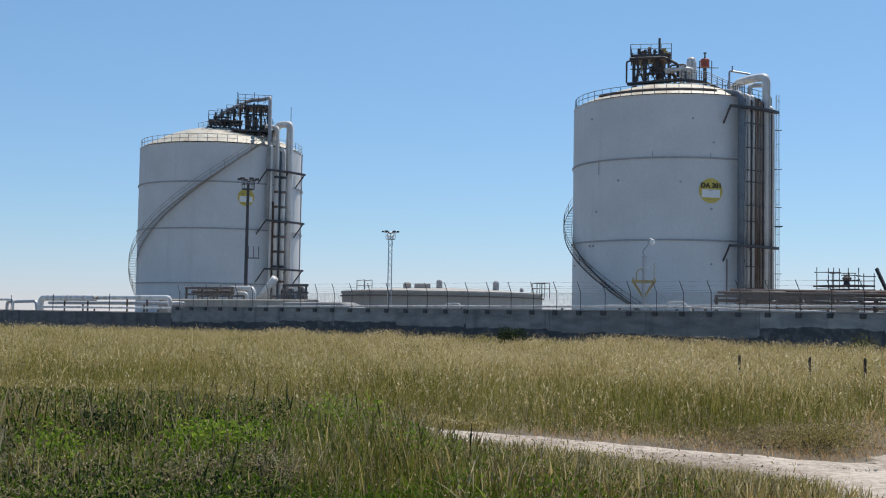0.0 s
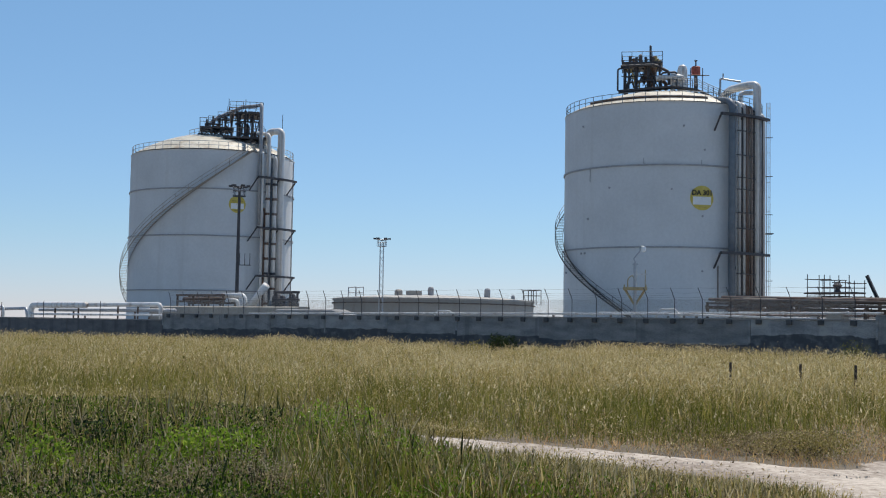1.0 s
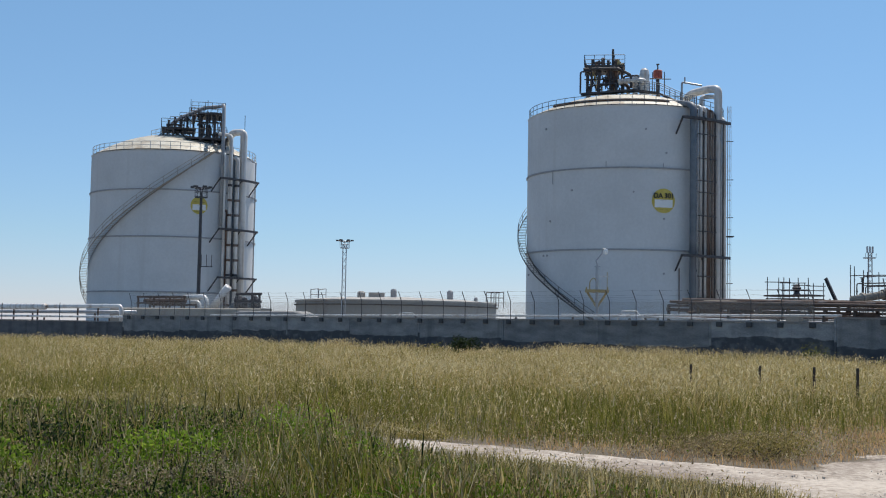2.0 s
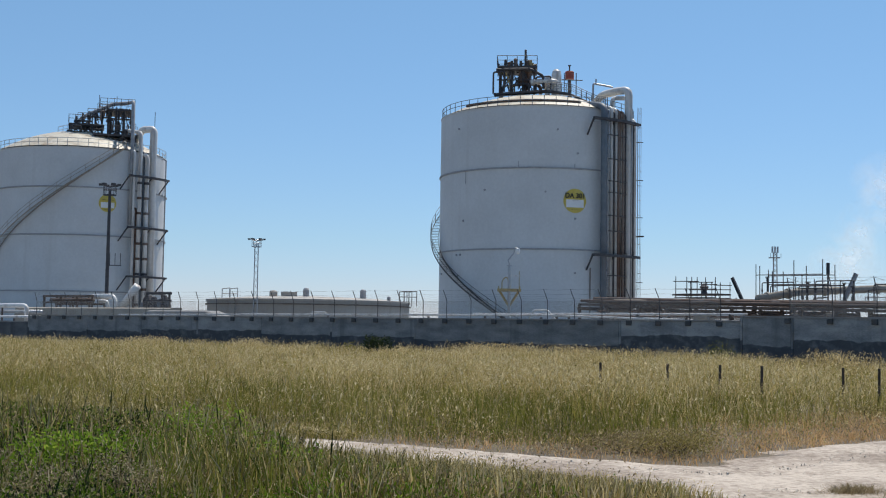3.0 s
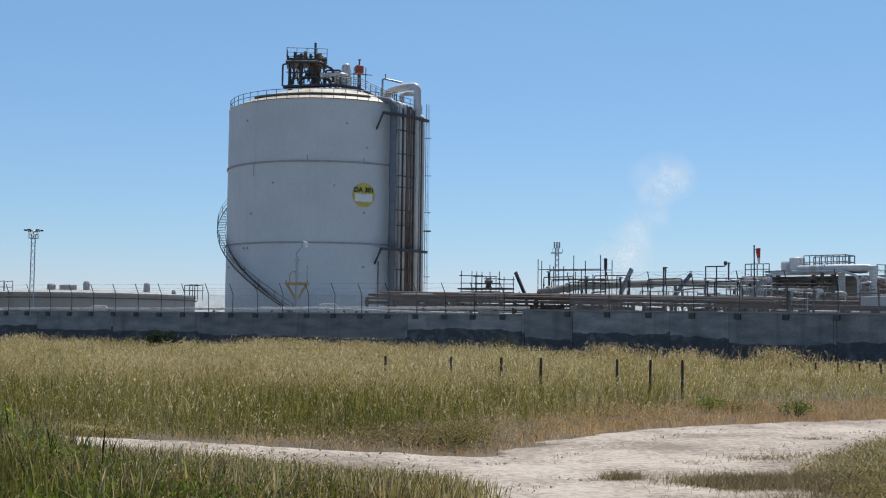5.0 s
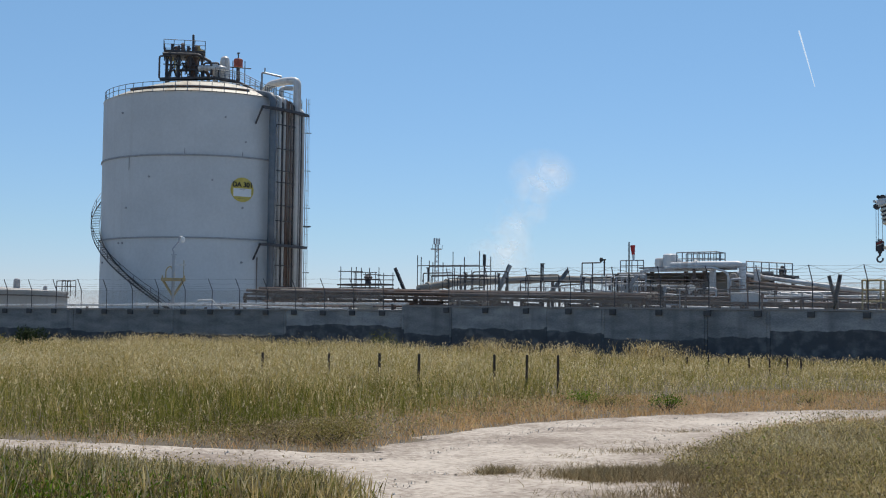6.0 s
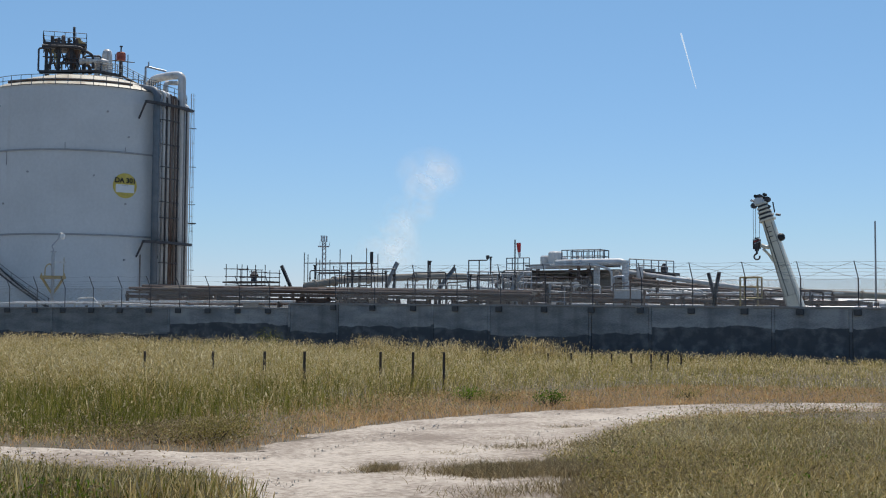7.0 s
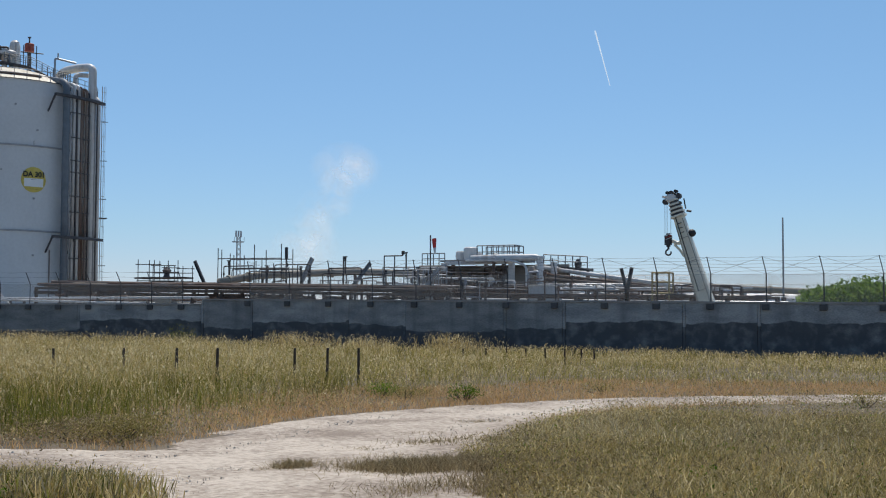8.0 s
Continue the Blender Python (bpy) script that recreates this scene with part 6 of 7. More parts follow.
# bunds of packed earth
def bund(s0, s1, w, z, crest, label, mat=BUND):
    bm = B()
    n = 24
    rows = []
    for i in range(n + 1):
        s = s0 + (s1 - s0) * i / n
        e = min(1, 5 * i / n, 5 * (n - i) / n) if label.startswith("low") else 1
        zz = z * (0.7 + 0.3 * e)
        rows.append([bm.verts.new(LF(s, w + k, h)) for k, h in ((-0.5, 0), (-0.2, zz - 0.1), (0, zz), (crest, zz), (crest + 0.8, 0))])
    for a, b in zip(rows, rows[1:]):
        for j in range(4):
            bm.faces.new((a[j], b[j], b[j + 1], a[j + 1]))
    for r in (rows[0], rows[-1]):
        bm.faces.new(r)
    bmesh.ops.recalc_face_normals(bm, faces=bm.faces)
    return tagged(part("bund", bm, mat), label, "bund", kind="structure")


bund(-101.0, -80.0, 17.0, 3.1, 1.2, "beige bund wall round the tanks")
bund(-83.0, -71.5, 15.0, 2.85, 1.5, "low pale mound of sand", CAPSTONE)
# pale pipe just behind the west wall
lpipe([(-72.0, 4, 2.3), (-58.0, 4, 2.42), (-36.0, 4, 2.52), (-29.0, 4, 2.36), (-22.9, 4, 2.26)], 0.06, PIPEW, "long white pipe just behind the wall top", [(-64, 4, 2.3), (-52, 4, 2.4), (-44, 4, 2.4), (-36, 4, 2.4), (-29, 4, 2.3)])
lpipe([(-37.1, 4.4, 2.2), (-36.7, 4.4, 2.82), (-35.8, 4.4, 2.82), (-35.2, 4.4, 2.2), (-35.1, 4.4, 1.0)], 0.05, PIPEW, "short white pipe hoop", [(-37.1, 4.4, 2.2)])
lpipe([(-54.0, 4.4, 2.2), (-53.7, 4.4, 2.62), (-52.6, 4.4, 2.62), (-52.2, 4.4, 2.2), (-52.1, 4.4, 1.0)], 0.05, PIPEW, "short white pipe hoop", [(-54.0, 4.4, 2.2)])
# brown pipes before the nearer tank
for z, w, r, mat in ((3.55, 16.0, 0.13, BROWN), (3.3, 16.3, 0.1, RUST), (3.05, 16.1, 0.09, BROWN), (2.8, 15.8, 0.1, RUST), (2.6, 15.2, 0.08, PIPEW)):
    lpipe([(-38.0 if z > 3 else -36.5, w, z), (-22.0, w, z - 0.1)], r, mat, "brown pipe crossing before the tank", [(-36.2, w, z), (-33.5, w, z), (-30, w, z), (-27.5, w, z), (-25, w, z)])


# ---- posts, bushes, sky ----
first = None
for i, (az, d, top) in enumerate(((16.17, 34.5, 0.7), (18.48, 33.5, 0.78), (20.29, 32.5, 0.81), (23.72, 35.0, 0.74), (25.19, 34.6, 0.74), (26.64, 34.0, 0.84), (13.2, 35.5, 0.62), (31.46, 42.0, 0.56), (32.5, 41.5, 0.58), (33.44, 41.0, 0.62), (34.34, 40.5, 0.62), (35.22, 40.0, 0.63), (36.09, 39.5, 0.65), (36.85, 39.0, 0.68), (37.44, 38.6, 0.72))):
    d = d * 0.86 if i < 7 else d * 1.1
    top = 1.6 - d * 0.0242
    p = plan(az + (0.2 if i < 7 else 0.0), d)
    t = thing("fence_stake", p, "short dark weathered wooden stake in the grass", "stake", "wooden stakes")
    bm = B()
    rod(bm, p - Vector((0, 0, 0.05)), p + Vector((random.uniform(-0.03, 0.03), 0, top)), 0.034 if i < 7 else 0.036, 7, 0.031)
    bmesh.ops.bevel(bm, geom=[e for e in bm.edges if e.calc_length() < 0.08], offset=0.008, segments=1, affect="EDGES")
    part("stake", bm, WOOD, t)


def bush(name, c, rx, ry, h, count, leaf, mat, label, category="bush", stems=6, kind=""):
    """Woody stems with a crown of single leaves gathered in clumps of uneven size."""
    rng = np.random.default_rng(int(abs(c[0]) * 37 + abs(c[1]) * 11))
    t = thing(name, c, label, category, kind=kind)
    clumps = []
    bm = B()
    for i in range(max(stems, 3)):
        a, q = rng.uniform(0, 6.28), rng.uniform(0.15, 1.0)
        e = Vector(c) + Vector((math.cos(a) * rx * q * 0.8, math.sin(a) * ry * q * 0.8, h * (1.05 - 0.45 * q * q) * rng.uniform(0.7, 0.95)))
        rod(bm, Vector(c) + Vector((math.cos(a) * 0.08 * rx, math.sin(a) * 0.08 * ry, -0.03)), e, 0.012 + 0.02 * h / 2, 5, 0.006)
        clumps.append(e)
    tagged(part("stem", bm, WOOD, t), kind="stuff")
    me = bpy.data.meshes.new("leaves")
    verts, faces = [], []
    for i in range(count):
        k = clumps[int(rng.integers(len(clumps)))]
        s = (0.34 * h + 0.12 * rx) if h > 1 else (0.5 * h + 0.25 * rx)
        o = rng.normal(0, 1, 3)
        p = np.array(k) + o / np.linalg.norm(o) * s * rng.random() ** 0.45 * np.array([rx / max(h, 0.1) * 0.6 + 0.4, 0.8, 0.62])
        p[2] = max(p[2], 0.03 + c[2])
        n1, n2 = rng.normal(0, 1, 3), rng.normal(0, 1, 3)
        n1 /= np.linalg.norm(n1)
        n2 -= n1 * (n2 @ n1)
        n2 /= np.linalg.norm(n2)
        l, wd = leaf * rng.uniform(0.6, 1.4), leaf * rng.uniform(0.3, 0.6)
        b0 = len(verts)
        verts += [p - n1 * l * 0.5, p + n2 * wd * 0.5, p + n1 * l * 0.5, p - n2 * wd * 0.5]
        faces.append((b0, b0 + 1, b0 + 2, b0 + 3))
    me.from_pydata([tuple(np.array(v) - np.array(c)) for v in verts], [], faces)
    me.materials.append(mat)
    ob = new("leaves", me)
    ob.parent = t
    return t


bush("fig_bush", plan(47.4, 85.0), 2.4, 2.0, 3.3, 8000, 0.3, LEAF, "leafy green fig bush behind the wall", stems=34)
bush("fig_bush", plan(48.8, 84.5), 2.8, 2.0, 3.9, 9000, 0.3, LEAF, "leafy green fig bush behind the wall", stems=34)
bush("fig_bush", plan(50.7, 84.0), 3.0, 2.0, 3.8, 8000, 0.3, LEAF, "leafy green fig bush behind the wall", stems=30)
bush("dark_shrub", plan(3.2, 68.5), 0.9, 0.5, 1.2, 900, 0.14, DARKLEAF, "dark green shrub against the wall", stems=9)
bush("dark_shrub", plan(1.9, 67.5), 0.7, 0.4, 0.7, 200, 0.1, MIDGRASS, "faded olive shrub against the wall", stems=7)
bush("green_shrub", plan(18.8, 58.0), 0.9, 0.5, 1.0, 600, 0.07, FIELDGREEN, "olive green shrub against the wall", stems=8)
bush("field_weed", plan(24.9, 26.0), 0.42, 0.3, 0.2, 800, 0.035, OLIVE, "low dark green weed in the straw", "weed", 7)
bush("field_weed", plan(29.0, 24.5), 0.5, 0.35, 0.2, 800, 0.035, OLIVE, "low olive weed in the straw", "weed", 7)
bush("field_weed", plan(31.7, 24.0), 0.3, 0.3, 0.3, 900, 0.035, GREENGRASS, "upright green weed beside the track", "weed", 7)
bush("field_weed", plan(27.9, 25.0), 0.4, 0.3, 0.24, 900, 0.035, GREENGRASS, "upright green weed beside the track", "weed", 7)
bush("field_weed", plan(38.0, 26.5), 0.5, 0.3, 0.2, 700, 0.03, OLIVE, "grey dry weed in the straw", "weed", 7)
bush("field_weed", plan(49.3, 24.0), 0.35, 0.3, 0.24, 700, 0.03, OLIVE, "dark weed in the field", "weed", 7)
bush("field_weed", plan(14.8, 16.8), 0.7, 0.4, 0.22, 3200, 0.03, BROWNWEED, "low brown weed at the track's edge", "weed", 7)
bush("field_weed", plan(16.6, 16.6), 0.7, 0.4, 0.24, 3200, 0.03, OLIVE, "low dark weed at the track's edge", "weed", 7)
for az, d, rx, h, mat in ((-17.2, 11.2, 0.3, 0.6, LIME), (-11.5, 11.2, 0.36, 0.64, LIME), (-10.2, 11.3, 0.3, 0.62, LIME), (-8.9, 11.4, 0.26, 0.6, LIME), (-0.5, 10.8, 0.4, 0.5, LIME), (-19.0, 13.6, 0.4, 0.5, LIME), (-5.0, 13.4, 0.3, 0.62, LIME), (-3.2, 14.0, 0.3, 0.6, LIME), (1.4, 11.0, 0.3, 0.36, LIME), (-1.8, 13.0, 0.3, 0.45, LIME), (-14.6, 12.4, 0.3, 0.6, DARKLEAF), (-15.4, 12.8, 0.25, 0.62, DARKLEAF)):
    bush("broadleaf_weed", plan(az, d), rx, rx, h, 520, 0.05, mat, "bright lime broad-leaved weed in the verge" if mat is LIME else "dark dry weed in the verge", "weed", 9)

rng_w = random.Random(9)
for i in range(24):
    bush("dry_weed", plan(rng_w.uniform(-20, -5), rng_w.uniform(9.8, 11.6)), 0.24, 0.24, rng_w.uniform(0.36, 0.52), 620, 0.022, GREYGRASS, "dead grey flowering weed in the verge", "weed", 12)

# contrail, high and far
trail = thing("contrail", plan(37.24, 3800.0, 878.0), "thin white aircraft trail in the sky", "contrail")


def haze(name, strength):
    """White vapour: thin, scattered, and let through."""
    m = bpy.data.materials.new(name)
    m.use_nodes = True
    n, k = m.node_tree.nodes, m.node_tree.links
    b = n["Principled BSDF"]
    b.inputs["Base Color"].default_value, b.inputs["Roughness"].default_value = (0.92, 0.92, 0.92, 1), 1.0
    tc, grad = n.new("ShaderNodeTexCoord"), n.new("ShaderNodeTexGradient")
    mp = n.new("ShaderNodeMapping")
    mp.inputs["Location"].default_value, mp.inputs["Scale"].default_value = (-1, -1, 0), (2, 2, 0)
    grad.gradient_type = "SPHERICAL"
    k.new(tc.outputs["UV"], mp.inputs["Vector"]), k.new(mp.outputs[0], grad.inputs["Vector"])
    g, tex = n.new("ShaderNodeNewGeometry"), n.new("ShaderNodeTexNoise")
    tex.inputs["Scale"].default_value, tex.inputs["Detail"].default_value = 0.085, 4
    k.new(g.outputs["Position"], tex.inputs["Vector"])
    cut = n.new("ShaderNodeMapRange")
    cut.inputs["From Min"].default_value, cut.inputs["From Max"].default_value = 0.36, 0.74
    k.new(tex.outputs[0], cut.inputs["Value"])
    mul, mul2 = n.new("ShaderNodeMath"), n.new("ShaderNodeMath")
    mul.operation = mul2.operation = "MULTIPLY"
    mul2.inputs[1].default_value = strength
    k.new(grad.outputs["Fac"], mul.inputs[0]), k.new(cut.outputs[0], mul.inputs[1]), k.new(mul.outputs[0], mul2.inputs[0])
    tr, ms = n.new("ShaderNodeBsdfTransparent"), n.new("ShaderNodeMixShader")
    tl, ad = n.new("ShaderNodeBsdfTranslucent"), n.new("ShaderNodeMixShader")
    tl.inputs["Color"].default_value = (0.92, 0.92, 0.92, 1)
    ad.inputs[0].default_value = 0.5
    k.new(b.outputs[0], ad.inputs[1]), k.new(tl.outputs[0], ad.inputs[2])
    k.new(mul2.outputs[0], ms.inputs[0]), k.new(tr.outputs[0], ms.inputs[1]), k.new(ad.outputs[0], ms.inputs[2])
    k.new(ms.outputs[0], n["Material Output"].inputs["Surface"])
    return m


VAPOUR = haze("steam", 0.8)
# the trail glows by itself, emission in place of sunlight on the ice
GLOW = bpy.data.materials.new("glowing_ice_trail")
GLOW.use_nodes = True
GLOW.node_tree.nodes["Principled BSDF"].inputs["Base Color"].default_value = (0.9, 0.9, 0.9, 1)
GLOW.node_tree.nodes["Principled BSDF"].inputs["Emission Color"].default_value = (0.72, 0.86, 1.0, 1)
GLOW.node_tree.nodes["Principled BSDF"].inputs["Emission Strength"].default_value = 0.6
bm = B()
a, b = plan(37.24, 3800.0, 878.0), plan(37.91, 3800.0, 708.0)
rod(bm, a, b, 2.4, 8, 1.0)
part("trail", bm, GLOW, trail)
plume = thing("steam_plume", plan(24.0, 420.0, 24.0), "drifting white steam plume far behind the plant", "steam")
for az, z, w, h in ((23.3, 20, 9, 12), (24.0, 27, 12, 10), (24.5, 35, 8, 10), (25.3, 43, 7, 10), (25.8, 53, 13, 9)):
    bm = B()
    uv = bm.loops.layers.uv.new("UVMap")
    c = plan(az, 420.0 + w, z)
    q = Vector((math.cos(radians(az)), -math.sin(radians(az)), 0))
    grid = [[bm.verts.new(c + q * w * (i / 4 - 1) + Vector((0, 0, h * (j / 4 - 1))) + plan(az, -h * (j / 4 - 1) * 0.9 + 1.5 * math.sin(i * 1.3 + j))) for i in range(9)] for j in range(9)]
    for j in range(8):
        for i in range(8):
            f = bm.faces.new((grid[j][i], grid[j][i + 1], grid[j + 1][i + 1], grid[j + 1][i]))
            for loop_, (u, v) in zip(f.loops, ((i, j), (i + 1, j), (i + 1, j + 1), (i, j + 1))):
                loop_[uv].uv = (u / 8, v / 8)
    ob = part("puff", bm, VAPOUR, plume, smooth=True)
    ob.visible_shadow = False


# ---- grass ----
def raw_mesh(name, v, quads, tris, mat, label, category):
    me = bpy.data.meshes.new(name)
    me.vertices.add(v.shape[0] * v.shape[1])
    me.vertices.foreach_set("co", v.reshape(-1))
    nq, nt = len(quads) // 4, len(tris) // 3
    me.loops.add(len(quads) + len(tris))
    me.loops.foreach_set("vertex_index", np.concatenate([quads, tris]).astype(np.int32))
    me.polygons.add(nq + nt)
    me.polygons.foreach_set("loop_start", np.concatenate([np.arange(nq) * 4, 4 * nq + np.arange(nt) * 3]).astype(np.int32))
    me.update(calc_edges=True)
    me.materials.append(mat)
    return tagged(new(name, me), label, category, kind="stuff")


def blades(name, x, y, h, w, bend, mat, label, category="grass", head=0.0, lean=(0.0, 0.0), fine=True):
    """One mesh of single blades: each a tapered strip of two joints that bends over; head: share that carry a seed head."""
    n = len(x)
    rng = np.random.default_rng(len(name) * 7 + n)
    a = rng.uniform(0, 2 * np.pi, n)
    f = rng.uniform(0, 2 * np.pi, n)
    z0 = np.zeros(n) - 0.02
    bx, by = np.cos(a) * bend * h + lean[0] * h, np.sin(a) * bend * h + lean[1] * h
    cx, cy = np.cos(f) * w / 2, np.sin(f) * w / 2
    headed = rng.random(n) < head
    mid_w = np.where(headed, 0.45, 0.85)
    up_w = np.where(headed, 1.9, 0.55)
    if not fine:
        v = np.empty((n, 5, 3))
        base_w, up_w = np.where(headed, 0.6, 1.0), np.where(headed, 1.1, 0.6)
        for i, (u, ww) in enumerate(((0.0, base_w), (0.72, up_w))):
            px, py, pz = x + bx * u ** 2, y + by * u ** 2, z0 + h * u
            v[:, 2 * i] = np.stack([px - cx * ww, py - cy * ww, pz], 1)
            v[:, 2 * i + 1] = np.stack([px + cx * ww, py + cy * ww, pz], 1)
        v[:, 4] = np.stack([x + bx, y + by, z0 + h * (1 - 0.12 * np.minimum(np.hypot(bx, by) / h, 1))], 1)
        o = (np.arange(n) * 5)[:, None]
        return raw_mesh(name, v, (o + np.array([[0, 1, 3, 2]])).reshape(-1), (o + np.array([[2, 3, 4]])).reshape(-1), mat, label, category)
    v = np.empty((n, 7, 3))
    for i, (u, ww) in enumerate(((0.0, np.ones(n)), (0.5, mid_w), (0.82, up_w))):
        px, py, pz = x + bx * u ** 2, y + by * u ** 2, z0 + h * (u - 0.12 * u * u * np.minimum(np.hypot(bx, by) / h, 1))
        v[:, 2 * i] = np.stack([px - cx * ww, py - cy * ww, pz], 1)
        v[:, 2 * i + 1] = np.stack([px + cx * ww, py + cy * ww, pz], 1)
    v[:, 6] = np.stack([x + bx, y + by, z0 + h * (1 - 0.12 * np.minimum(np.hypot(bx, by) / h, 1))], 1)
    o = (np.arange(n) * 7)[:, None]
    quads = np.concatenate([o + np.array([[0, 1, 3, 2]]), o + np.array([[2, 3, 5, 4]])], 1).reshape(-1)
    tris = (o + np.array([[4, 5, 6]])).reshape(-1)
    return raw_mesh(name, v, quads, tris, mat, label, category)


def noise2(x, y, s, seed):
    """Smooth random field by summed waves, about -1 to 1."""
    rng = np.random.default_rng(seed)
    out = np.zeros_like(x)
    for _ in range(10):
        k, p = rng.normal(0, 1.0, 2) / s, rng.uniform(0, 6.28)
        out += np.sin(k[0] * x + k[1] * y + p)
    return out / 4.5


def wall_dist(az):
    """Distance to the boundary wall along a bearing."""
    return np.where(az < 19.6, 60 / np.cos(np.radians(np.minimum(az, 19.6) - 40)), 52 / np.cos(np.radians(np.maximum(az, 19.6) - 55)))


def scatter(n, az0, az1, d0, d1, seed, power=1.0, clump=5, spread=0.1):
    """Tufts of blades at bearings and distances; power below 2 thickens them towards the viewer."""
    rng = np.random.default_rng(seed)
    k = n // clump
    az = rng.uniform(az0, az1, k)
    d = (d0 ** power + (d1 ** power - d0 ** power) * rng.random(k)) ** (1 / power)
    az, d = np.repeat(az, clump), np.repeat(d, clump)
    x, y = d * np.sin(np.radians(az)), d * np.cos(np.radians(az))
    x, y = x + rng.normal(0, spread, len(x)), y + rng.normal(0, spread, len(x))
    return x, y, rng


def polar(x, y):
    return np.degrees(np.arctan2(x, y)), np.hypot(x, y)


def field_height(az):
    return np.interp(az, [-25, 0, 18, 26, 31, 38, 44, 55], [0.72, 0.74, 0.72, 0.62, 0.52, 0.44, 0.3, 0.26])


def low_band(az):
    """Width of the trodden, low-growing band beyond the far edge of the track."""
    return np.interp(az, [-25, 0, 10, 20, 26, 34, 45, 55], [1.0, 2.4, 3.6, 5.6, 6.6, 6.5, 5.0, 5.0])


def verge_top(az):
    """How steeply (degrees) one looks down over the tips of the near verge."""
    return np.interp(az, [-24, -12, -4, -1.5, 0.5, 6, 12, 17, 21, 26], [3.2, 3.4, 4.0, 4.6, 5.6, 6.3, 7.0, 7.2, 7.8, 9.0])


def seed_heads(x, y, h, size, each, seed, share=0.6, mat=None):
    """Loose oat heads that nod round the tips of the stalks."""
    rng = np.random.default_rng(seed + 100)
    pick = rng.random(len(x)) < share
    x, y, h = (np.repeat(q[pick], each) for q in (x, y, h))
    n = len(x)
    d = np.hypot(x, y)
    s = (size + 0.0004 * d) * rng.uniform(0.55, 1.5, n)
    o = rng.normal(0, 0.16, (n, 2)) * h[:, None]
    c = np.stack([x + o[:, 0], y + o[:, 1], h * rng.uniform(0.66, 1.02, n)], 1)
    a = rng.uniform(0, 6.28, n)
    u = np.stack([np.cos(a) * 0.7, np.sin(a) * 0.7, rng.normal(0, 0.6, n)], 1) * s[:, None]
    v = np.stack([-np.sin(a), np.cos(a), rng.normal(0, 0.4, n)], 1) * s[:, None] * 0.27
    verts = np.stack([c - u, c + v, c + u, c - v], 1)
    raw_mesh("seed_heads", verts, (np.arange(n * 4)), np.zeros(0), mat or HEADS, "nodding seed heads of the wild grass" if mat else "pale nodding seed heads of the wild grass", "grass")


